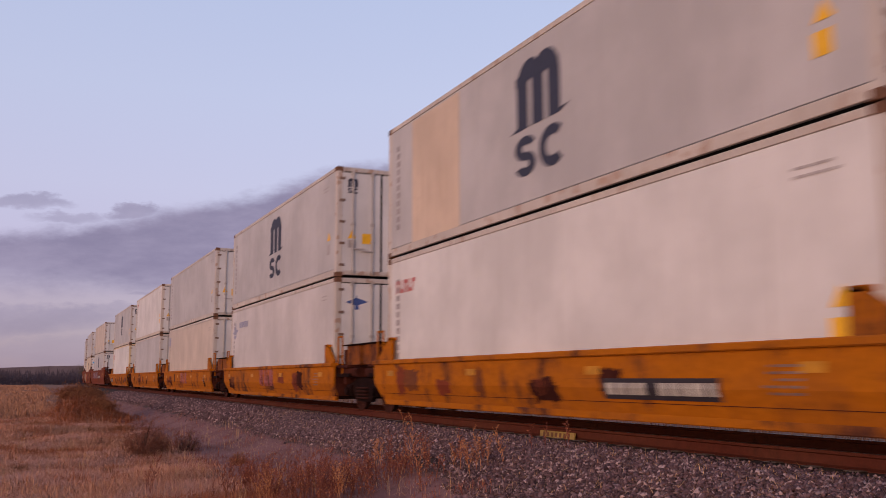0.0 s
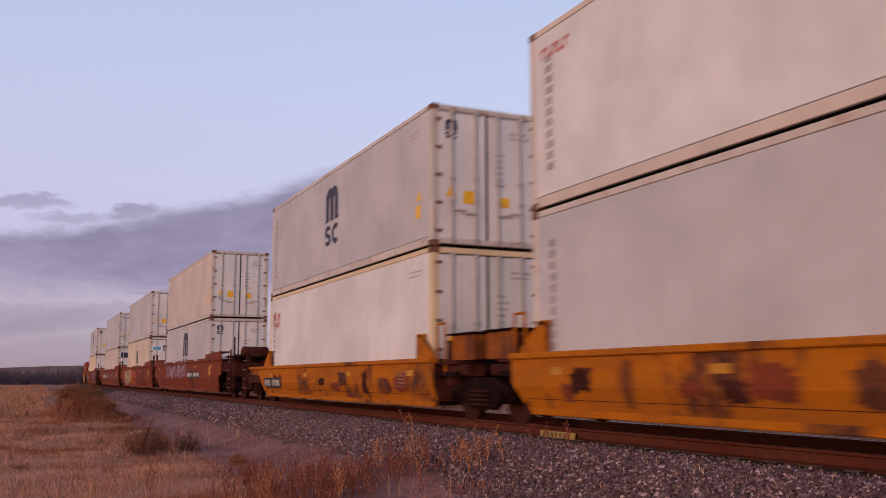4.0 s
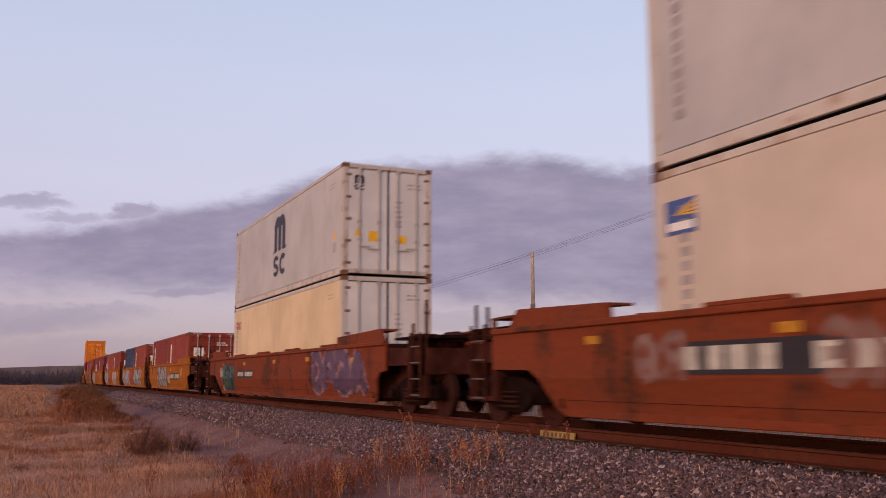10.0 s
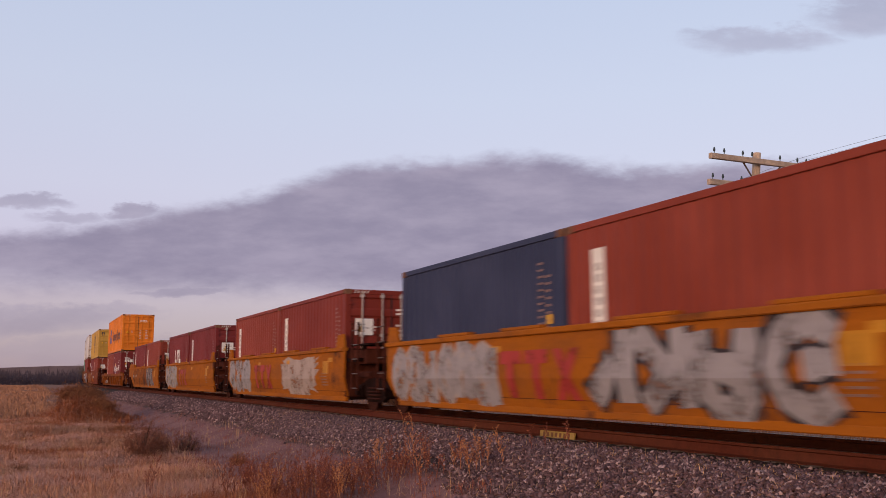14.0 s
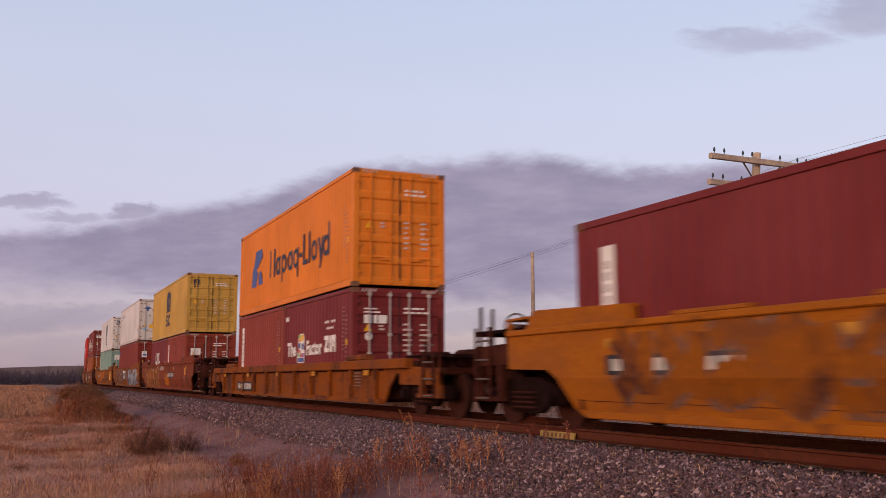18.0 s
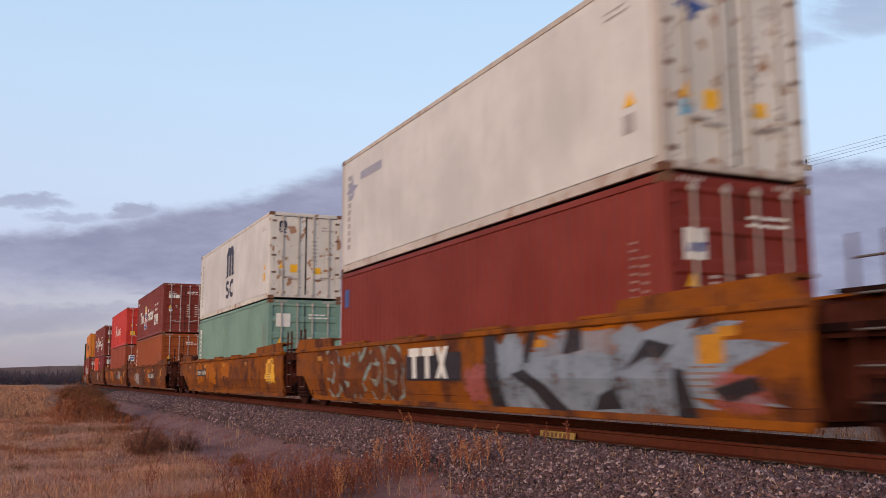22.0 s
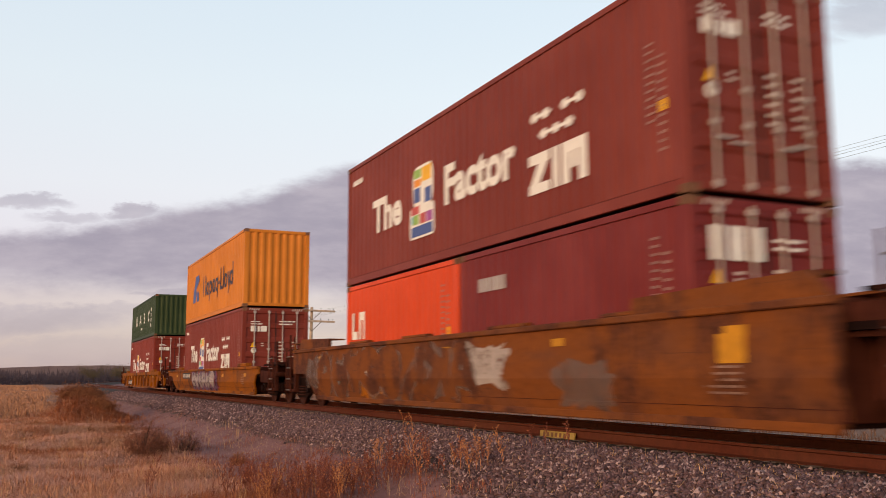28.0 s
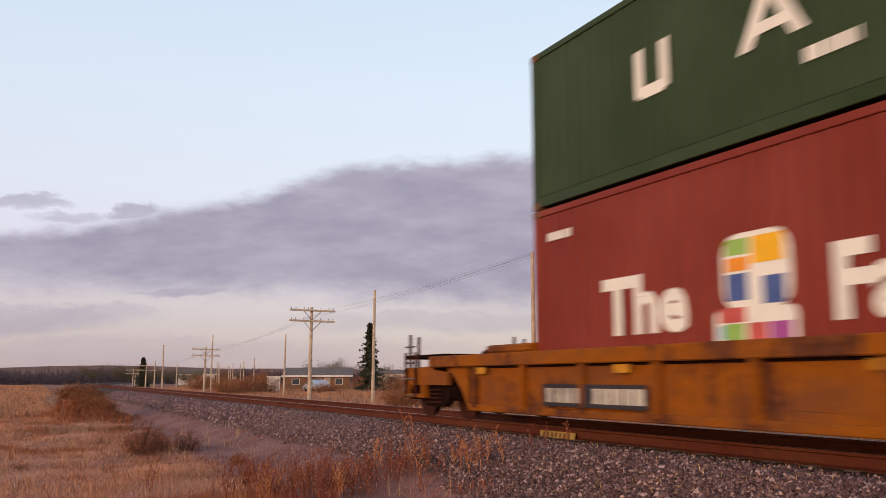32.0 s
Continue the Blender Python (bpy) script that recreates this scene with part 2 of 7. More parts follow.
INK_GREYED = simple("ink_greyed", (0.33, 0.29, 0.29), 0.65, vary=0.3)
INK_SKY = simple("ink_sky", (0.12, 0.40, 0.62), 0.5, vary=0.1)
INK_GREEN = simple("ink_green", (0.25, 0.42, 0.10), 0.5, vary=0.1)
INK_PURPLE = simple("ink_purple", (0.32, 0.07, 0.28), 0.5, vary=0.1)
INK_ORANGE = simple("ink_orange", (0.70, 0.25, 0.03), 0.5, vary=0.1)


def spray(name, colour, cover=0.85):
    """Thin sprayed paint, worn so that the steel shows through."""
    m, n, b = shader(name, 0.55)
    at = n.add("ShaderNodeTexCoord").outputs["Object"]
    wear = n.noise(at, 2.2, 6, 0.7)
    fine = n.noise(at, 14, 4, 0.6)
    n.put(b, "Base Color", n.mix(n.step(wear, 0.3, 0.7), c4(colour, 0.75), c4(colour, 1.15)))
    f = n.math("ADD", n.math("MULTIPLY", wear, 0.65), n.math("MULTIPLY", fine, 0.35))
    n.put(b, "Alpha", n.math("MULTIPLY", n.step(f, 0.34, 0.5), cover))
    return m


SPRAY_SILVER = spray("spray_silver", (0.30, 0.28, 0.295), 0.92)
SPRAY_PALE = spray("spray_pale", (0.44, 0.37, 0.34), 0.75)
SPRAY_BLUE = spray("spray_slate_blue", (0.20, 0.25, 0.30), 0.9)
SPRAY_VIOLET = spray("spray_violet", (0.11, 0.06, 0.11), 0.85)
SPRAY_BLACK = spray("spray_black", (0.03, 0.025, 0.03), 0.9)
SPRAY_FAINT = spray("spray_faint", (0.30, 0.185, 0.165), 0.55)
SPRAY_LILAC = spray("spray_lilac", (0.36, 0.24, 0.30), 0.65)
SPRAY_STRAW = spray("spray_straw", (0.48, 0.33, 0.17), 0.8)
SPRAY_TEAL = spray("spray_teal", (0.26, 0.34, 0.32), 0.85)
SPRAY_SKY = spray("spray_sky", (0.225, 0.262, 0.325), 0.95)
SPRAY_GREY = spray("spray_grey", (0.17, 0.115, 0.10), 0.55)
SPRAY_MAGENTA = spray("spray_magenta", (0.20, 0.02, 0.06), 0.85)
SPRAY_RED = spray("spray_red", (0.33, 0.036, 0.03), 1.0)
SPRAY_GREEN = spray("spray_green", (0.048, 0.085, 0.068), 0.95)
SPRAY_PINK = spray("spray_pink", (0.42, 0.12, 0.12), 0.6)
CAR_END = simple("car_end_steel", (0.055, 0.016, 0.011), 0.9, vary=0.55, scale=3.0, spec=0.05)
CAR_GRIME = rusty("car_grimy_yellow", (0.27, 0.076, 0.009), 0.7, 0.6)
RAIL = rusty("rail_steel", (0.092, 0.024, 0.015), 0.3)
HEAD = simple("rail_head", (0.22, 0.18, 0.16), 0.4, 0.9)
TIE = simple("creosoted_wood", (0.045, 0.030, 0.024), 0.9, scale=9)
POLE = simple("grey_wood", (0.40, 0.31, 0.24), 0.85, scale=4, vary=0.35)
GLASS = simple("insulator_glass", (0.05, 0.07, 0.08), 0.2)
WIRE = simple("wire", (0.05, 0.05, 0.055), 0.5)
STONE = island("ballast_stone", [(0.036, 0.019, 0.022), (0.120, 0.064, 0.066), (0.22, 0.128, 0.128), (0.055, 0.029, 0.031), (0.16, 0.092, 0.100), (0.080, 0.041, 0.042), (0.46, 0.31, 0.29), (0.044, 0.026, 0.031), (0.135, 0.070, 0.064), (0.070, 0.038, 0.040)])
BLADE = island("dry_grass", [(0.41, 0.178, 0.108), (0.58, 0.290, 0.180), (0.47, 0.208, 0.130), (0.72, 0.380, 0.220), (0.34, 0.140, 0.092), (0.52, 0.245, 0.155)])
MAT_BLADE = island("matted_grass", [(0.46, 0.220, 0.162), (0.60, 0.310, 0.225), (0.51, 0.246, 0.180), (0.70, 0.385, 0.262)])
RUST_BLADE = island("rust_grass", [(0.23, 0.070, 0.038), (0.37, 0.122, 0.054), (0.29, 0.090, 0.046), (0.46, 0.172, 0.074)])
WEED = island("rust_weed", [(0.175, 0.044, 0.030), (0.28, 0.078, 0.043), (0.14, 0.036, 0.027), (0.50, 0.185, 0.080), (0.23, 0.064, 0.040)])
SHRUB = island("shrub_twig", [(0.120, 0.044, 0.026), (0.30, 0.112, 0.046), (0.185, 0.068, 0.036), (0.40, 0.165, 0.066)])
NEEDLE = island("spruce_needle", [(0.03, 0.036, 0.022), (0.055, 0.06, 0.034), (0.042, 0.045, 0.028), (0.08, 0.07, 0.04)])
# the bluish lilac cast of distance haze is mixed into these wood colours
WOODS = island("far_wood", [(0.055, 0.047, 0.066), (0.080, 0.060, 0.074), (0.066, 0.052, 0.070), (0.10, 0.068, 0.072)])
FAR_BLADE = island("far_dry_grass", [(0.27, 0.128, 0.078), (0.41, 0.210, 0.126), (0.32, 0.150, 0.094), (0.50, 0.262, 0.152)])
TREE = island("tree_leaf", [(0.06, 0.05, 0.028), (0.11, 0.085, 0.042), (0.08, 0.06, 0.035), (0.15, 0.095, 0.05)])
GOLD = island("golden_weed", [(0.26, 0.088, 0.040), (0.45, 0.18, 0.072), (0.35, 0.125, 0.052), (0.60, 0.28, 0.115)])
BARK = simple("bark", (0.07, 0.05, 0.04), 0.9)


def ground_material():
    m, n, b = shader("ground", 0.95, 0, 0.1)
    at = n.add("ShaderNodeTexCoord").outputs["Object"]
    side = n.add("ShaderNodeVertexColor")
    side.layer_name = "ballast"
    big = n.noise(at, 0.09, 4, 0.6)
    mid = n.noise(at, 0.8, 5, 0.65)
    small = n.noise(at, 9.0, 6, 0.7)
    grass = n.mix(n.step(mid, 0.3, 0.72), (0.18, 0.080, 0.058, 1), (0.32, 0.155, 0.108, 1))
    grass = n.mix(n.step(big, 0.42, 0.7), grass, (0.22, 0.120, 0.078, 1))
    grass = n.mix(n.step(small, 0.5, 0.8), grass, (0.090, 0.040, 0.030, 1))
    soil = n.mix(n.step(mid, 0.3, 0.7), (0.150, 0.070, 0.068, 1), (0.25, 0.128, 0.120, 1))
    soil = n.mix(n.step(small, 0.5, 0.75), soil, (0.11, 0.055, 0.045, 1))
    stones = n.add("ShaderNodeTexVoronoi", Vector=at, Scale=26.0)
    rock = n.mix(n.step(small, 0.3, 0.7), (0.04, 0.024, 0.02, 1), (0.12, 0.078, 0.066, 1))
    # cell rims go near-black: the shade between stones, painted on the flat bed
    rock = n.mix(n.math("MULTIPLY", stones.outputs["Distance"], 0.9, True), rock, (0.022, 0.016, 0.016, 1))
    edge = n.math("ADD", side.outputs["Color"], n.math("MULTIPLY", n.math("SUBTRACT", mid, 0.5), 0.9))
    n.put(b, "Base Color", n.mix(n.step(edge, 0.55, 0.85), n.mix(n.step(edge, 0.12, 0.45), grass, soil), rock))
    bump(n, b, small, 0.6, 0.05)
    return m


GROUND = ground_material()
# ---- mesh helpers ----
def box(bm, x0, x1, y0, y1, z0, z1, b=0.0):
    """A box; b cuts the four edges that run along its longest side."""
    size = (x1 - x0, y1 - y0, z1 - z0)
    ax = size.index(max(size))
    lo, hi = (x0, y0, z0), (x1, y1, z1)
    p, q = [k for k in range(3) if k != ax]
    if b:
        ring = [(lo[p] + b, lo[q]), (hi[p] - b, lo[q]), (hi[p], lo[q] + b), (hi[p], hi[q] - b), (hi[p] - b, hi[q]), (lo[p] + b, hi[q]), (lo[p], hi[q] - b), (lo[p], lo[q] + b)]
    else:
        ring = [(lo[p], lo[q]), (hi[p], lo[q]), (hi[p], hi[q]), (lo[p], hi[q])]
    ends = []
    for e in (lo[ax], hi[ax]):
        row = []
        for a, c in ring:
            v = [0, 0, 0]
            v[ax], v[p], v[q] = e, a, c
            row.append(bm.verts.new(v))
        ends.append(row)
    k = len(ring)
    for i in range(k):
        bm.faces.new((ends[0][i], ends[0][(i + 1) % k], ends[1][(i + 1) % k], ends[1][i]))
    bm.faces.new(ends[0][::-1])
    bm.faces.new(ends[1])


def plate(bm, pts, x0, x1):
    """A plate across x: the outline pts is given as (y, z)."""
    a = [bm.verts.new((x0, y, z)) for y, z in pts]
    b = [bm.verts.new((x1, y, z)) for y, z in pts]
    k = len(pts)
    for i in range(k):
        bm.faces.new((a[i], a[(i + 1) % k], b[(i + 1) % k], b[i]))
    bm.faces.new(a[::-1])
    bm.faces.new(b)


def rod(bm, p, q, r, n=8, r2=None):
    p, q = Vector(p), Vector(q)
    d = (q - p).normalized()
    s = d.orthogonal().normalized()
    t = d.cross(s)
    rows = []
    for c, rad in ((p, r), (q, r if r2 is None else r2)):
        rows.append([bm.verts.new(c + rad * (math.cos(2 * math.pi * i / n) * s + math.sin(2 * math.pi * i / n) * t)) for i in range(n)])
    for i in range(n):
        bm.faces.new((rows[0][i], rows[0][(i + 1) % n], rows[1][(i + 1) % n], rows[1][i]))
    bm.faces.new(rows[0][::-1])
    bm.faces.new(rows[1])


def ring(bm, centre, axis, r, thick, n=20, m=6):
    c, d = Vector(centre), Vector(axis).normalized()
    s = d.orthogonal().normalized()
    t = d.cross(s)
    rows = []
    for i in range(n):
        a = 2 * math.pi * i / n
        out = math.cos(a) * s + math.sin(a) * t
        rows.append([bm.verts.new(c + out * (r + thick * math.cos(2 * math.pi * j / m)) + d * thick * math.sin(2 * math.pi * j / m)) for j in range(m)])
    for i in range(n):
        for j in range(m):
            bm.faces.new((rows[i][j], rows[(i + 1) % n][j], rows[(i + 1) % n][(j + 1) % m], rows[i][(j + 1) % m]))


def lathe(bm, axis_from, axis, profile, n=24):
    """A body of revolution: profile rows are (distance along the axis, radius)."""
    c, d = Vector(axis_from), Vector(axis).normalized()
    s = d.orthogonal().normalized()
    t = d.cross(s)
    rows = [[bm.verts.new(c + d * a + r * (math.cos(2 * math.pi * i / n) * s + math.sin(2 * math.pi * i / n) * t)) for i in range(n)] for a, r in profile]
    for u, v in zip(rows, rows[1:]):
        for i in range(n):
            bm.faces.new((u[i], u[(i + 1) % n], v[(i + 1) % n], v[i]))
    bm.faces.new(rows[0][::-1])
    bm.faces.new(rows[-1])


def to_mesh(bm, name):
    bmesh.ops.recalc_face_normals(bm, faces=bm.faces)
    me = bpy.data.meshes.new(name)
    bm.to_mesh(me)
    bm.free()
    return me


SHARED = {}


def shared(key, build):
    """One mesh for all alike pieces."""
    if key not in SHARED:
        bm = bmesh.new()
        build(bm)
        SHARED[key] = to_mesh(bm, key[0])
        SHARED[key].materials.append(None)
    return SHARED[key]


def piece(name, key, build, mat, parent, at=None, label=""):
    """A part on a shared mesh, with a material of its own."""
    ob = new(name, shared((name,) + key, build))
    ob.material_slots[0].link = "OBJECT"
    ob.material_slots[0].material = mat
    ob.parent = parent
    if at is not None:
        ob.matrix_basis = at if isinstance(at, Matrix) else Matrix.Translation(at)
    return tagged(ob, label)


def part(name, bm, mat, parent=None, label="", smooth=False):
    me = to_mesh(bm, name)
    me.materials.append(mat)
    if smooth:
        me.shade_smooth()
    ob = new(name, me)
    ob.parent = parent
    return tagged(ob, label)


def thing(name, label, category, group=""):
    return tagged(new(name), label, category, group)


def mesh_from(name, verts, faces, mat):
    """A mesh from numpy rows; all faces have the same number of corners."""
    me = bpy.data.meshes.new(name)
    faces = np.asarray(faces, np.int32)
    k = faces.shape[1]
    me.vertices.add(len(verts))
    me.vertices.foreach_set("co", np.asarray(verts, np.float32).ravel())
    me.loops.add(faces.size)
    me.loops.foreach_set("vertex_index", faces.ravel())
    me.polygons.add(len(faces))
    me.polygons.foreach_set("loop_start", np.arange(0, faces.size, k, dtype=np.int32))
    me.update(calc_edges=True)
    me.materials.append(mat)
    return me
# ---- ground, track ----
def ground_height(n, y, x):
    """Height of the ground n metres right of the line's middle."""
    a = abs(n)
    bank = np.interp(a, [0, 1.75, 2.1, 3.9, 5.2, 9], [-0.17, -0.17, -0.22, -0.80, FIELD, FIELD])
    rough = 0.0
    if a > 3.2:
        k = min(1.0, (a - 3.2) / 2.5)
        rough = k * (0.10 * noise.noise((x * 0.35, y * 0.35, 0)) + 0.05 * noise.noise((x * 1.3, y * 1.3, 3)))
        if n < 0:
            rough += k * 0.10 * noise.noise((x * 0.09, y * 0.06, 7))
    for mx, my, rx, ry, h in MOUNDS:
        d = ((x - mx) / rx) ** 2 + ((y - my) / ry) ** 2
        if d < 6:
            rough += h * math.exp(-d)
    return float(bank) + rough


# low mounds in the field: place, reach across and along, height
MOUNDS = ((2.15, 38.6, 0.75, 1.3, 0.80), (2.85, 37.0, 0.5, 1.0, 0.30), (1.2, 41.0, 0.9, 1.5, 0.25), (2.2, 20.2, 0.6, 0.8, 0.16), (0.4, 30.0, 1.3, 1.6, 0.22), (1.6, 26.5, 0.9, 1.2, 0.16), (-1.2, 22.0, 1.2, 1.4, 0.18), (3.5, 27.5, 0.5, 1.2, 0.14))


def make_ground():
    ns = sorted(set([round(v, 3) for v in np.concatenate([np.arange(-26, -5.9, 0.55), np.arange(-5.9, 6.0, 0.28), np.arange(6.2, 40, 1.6),
                                                           -np.geomspace(27, 2600, 26), np.geomspace(42, 2600, 26)])]))
    ys = list(np.arange(-30, 4, 3.0)) + list(np.arange(4, 40, 0.5)) + list(np.arange(40, 110, 1.5)) + list(np.arange(110, 420, 5)) + list(np.geomspace(430, 4200, 24))
    ys = [-2600, -900, -300, -100, -50] + ys
    verts, tint = [], []
    for y in ys:
        tx = track_x(y)
        for n in ns:
            verts.append((tx + n, y, ground_height(n if y < 520 else 50, y, tx + n)))
            tint.append(float(np.interp(abs(n), [2.5, 3.05, 3.3, 4.6, 5.4], [1, 0.75, 0.46, 0.40, 0])) if y < 520 else 0.0)
    w = len(ns)
    faces = [(r * w + c, r * w + c + 1, (r + 1) * w + c + 1, (r + 1) * w + c) for r in range(len(ys) - 1) for c in range(w - 1)]
    me = mesh_from("ground", verts, faces, GROUND)
    layer = me.color_attributes.new("ballast", "FLOAT_COLOR", "POINT")
    layer.data.foreach_set("color", np.repeat(np.array(tint, np.float32), 4))
    me.shade_smooth()
    return tagged(new("ground", me), "dry autumn field with a grey ballast bed", "ground", kind="structure")


make_ground()


def make_track():
    base = tagged(new("railway_track"), "rusty brown rails on ballast, curving away far off", "railway track", kind="structure")
    prof = [(-0.070, -0.172), (0.070, -0.172), (0.070, -0.160), (0.012, -0.140), (0.010, -0.045), (0.036, -0.032), (0.036, -0.004), (0.028, 0.0),
            (-0.028, 0.0), (-0.036, -0.004), (-0.036, -0.032), (-0.010, -0.045), (-0.012, -0.140), (-0.070, -0.160)]
    stations = list(np.arange(-420, -20, 40.0)) + list(np.arange(-20, 90, 10.0)) + list(np.arange(90, 470, 6.0))
    for off in (-0.7525, 0.7525):
        bm = bmesh.new()
        rows = []
        for s in stations:
            rows.append([bm.verts.new((*track(s, off + dx)[:2], dz)) for dx, dz in prof])
        k = len(prof)
        heads = []
        for a, b in zip(rows, rows[1:]):
            for i in range(k):
                f = bm.faces.new((a[i], a[(i + 1) % k], b[(i + 1) % k], b[i]))
                if i == 7:
                    heads.append(f)
        for f in heads:
            f.material_index = 1
        rail = part("rail", bm, RAIL, base)
        rail.data.materials.append(HEAD)
    tie = lambda bm: box(bm, -1.3, 1.3, -0.115, 0.115, -0.34, -0.165, 0.012)
    for i in range(150):
        s = -6 + 0.53 * i
        piece("tie", (), tie, TIE, base, pose(TRACK_X + 0.02 * math.sin(i * 2.1), s, -0.004 * (i % 3)))
    spike = lambda bm: box(bm, -0.19, 0.19, -0.09, 0.09, -0.166, -0.158)
    for i in range(70):
        for off in (-0.7525, 0.7525):
            piece("tie_plate", (), spike, STEEL, base, (TRACK_X + off, -1 + 0.53 * i, 0))
    return base


make_track()


def make_marker():
    """Yellow tag on the outer rail foot."""
    t = thing("rail_marker", "small weathered yellow board against the near rail", "marker")
    bm = bmesh.new()
    box(bm, -0.012, 0.012, -0.48, 0.48, -0.052, 0.052, 0.004)
    part("board", bm, INK_YELLOW_OLD, t)
    for i in range(7):
        bm = bmesh.new()
        y = 0.38 - i * 0.115
        plate(bm, [(y, -0.035), (y - 0.055, -0.035), (y - 0.055, 0.03), (y, 0.03)], -0.017, -0.0125)
        part("bar", bm, CASTING, t)
    t.matrix_basis = pose(TRACK_X - 0.84, 11.86, -0.122, 0, 8, 0)


INK_YELLOW_OLD = simple("old_yellow", (0.30, 0.20, 0.06), 0.7, vary=0.4)
make_marker()
# ---- freight containers; local y runs along the train, the leading end is at -y, the side to the camera at -x ----
BOX_W = 2.40
HC, STD, HC_OVER = 2.82, 2.46, 2.88
L40, L20 = 12.42, 6.14


def side_sheet(L, H, waves):
    def build(bm):
        y0, y1 = -L / 2 + 0.13, L / 2 - 0.13
        z0, z1 = 0.20, H - 0.105
        if waves:
            n = round((y1 - y0) / 0.276)
            st = (y1 - y0) / n
            line = []
            for i in range(n):
                a = y0 + i * st
                line += [(a, 0.0), (a + st * 0.26, 0.0), (a + st * 0.5, 0.022), (a + st * 0.76, 0.022)]
            line.append((y1, 0.0))
        else:
            n = 9
            line = []
            for i in range(n):
                a, b = y0 + (y1 - y0) * i / n, y0 + (y1 - y0) * (i + 1) / n
                line += [(a, 0.0), (b - 0.012, 0.0), (b - 0.009, 0.004), (b - 0.003, 0.004)]
            line.append((y1, 0.0))
        lo = [bm.verts.new((d, y, z0)) for y, d in line]
        hi = [bm.verts.new((d, y, z1)) for y, d in line]
        for i in range(len(line) - 1):
            bm.faces.new((lo[i], lo[i + 1], hi[i + 1], hi[i]))
        back = [bm.verts.new(v) for v in ((0.05, y0, z0), (0.05, y1, z0), (0.05, y1, z1), (0.05, y0, z1))]
        bm.faces.new(back)
        bm.faces.new((lo[0], hi[0], back[3], back[0]))
        bm.faces.new((lo[-1], back[1], back[2], hi[-1]))
    return build


def end_sheet(H, waves):
    def build(bm):
        x0, x1, z0, z1 = -BOX_W / 2 + 0.1, BOX_W / 2 - 0.1, 0.12, H - 0.1
        n = 8 if waves else 4
        st = (x1 - x0) / n
        line = []
        for i in range(n):
            a = x0 + i * st
            d = 0.04 if waves else 0.004
            line += [(a, 0.0), (a + st * 0.28, 0.0), (a + st * 0.5, d), (a + st * 0.78, d)]
        line.append((x1, 0.0))
        lo = [bm.verts.new((x, d, z0)) for x, d in line]
        hi = [bm.verts.new((x, d, z1)) for x, d in line]
        for i in range(len(line) - 1):
            bm.faces.new((lo[i], lo[i + 1], hi[i + 1], hi[i]))
        back = [bm.verts.new(v) for v in ((x0, 0.06, z0), (x1, 0.06, z0), (x1, 0.06, z1), (x0, 0.06, z1))]
        bm.faces.new(back)
    return build


def door_leaf(H, ribbed):
    """One door leaf, hung at x = 0 and reaching to x = w, its face at y = 0."""
    w = BOX_W / 2 - 0.115

    def build(bm):
        z0, z1 = 0.13, H - 0.12
        if not ribbed:
            box(bm, 0.0, w, 0.0, 0.07, z0, z1, 0.01)
            return
        n = 5
        step = (z1 - z0) / n
        rows = [(z0, 0.0)]
        for i in range(n):
            a = z0 + i * step
            rows += [(a + 0.07, 0.0), (a + 0.11, 0.032), (a + step - 0.11, 0.032), (a + step - 0.07, 0.0)]
        rows.append((z1, 0.0))
        left = [bm.verts.new((0.02, d, z)) for z, d in rows]
        right = [bm.verts.new((w, d, z)) for z, d in rows]
        for i in range(len(rows) - 1):
            bm.faces.new((left[i], right[i], right[i + 1], left[i + 1]))
        box(bm, 0.0, w, 0.045, 0.07, z0, z1)
        box(bm, 0.0, 0.02, 0.0, 0.07, z0, z1)
    return build


def lock_rod(H):
    def build(bm):
        rod(bm, (0, 0, 0.08), (0, 0, H - 0.08), 0.019, 8)
        for z in (0.14, 0.9, 1.35, H - 0.16):
            box(bm, -0.045, 0.045, -0.018, 0.03, z - 0.035, z + 0.035)
    return build


def flat(bm, polys, x):
    """Paint on the side to the camera: outlines (u, z), u from the trailing end."""
    for poly in polys:
        bm.faces.new([bm.verts.new((x, -u, z)) for u, z in poly])


def kinded(ob, polys):
    """Small writing, of many bars that cannot be told apart, counts as one."""
    return tagged(ob, kind="stuff") if len(polys) > 1 else ob


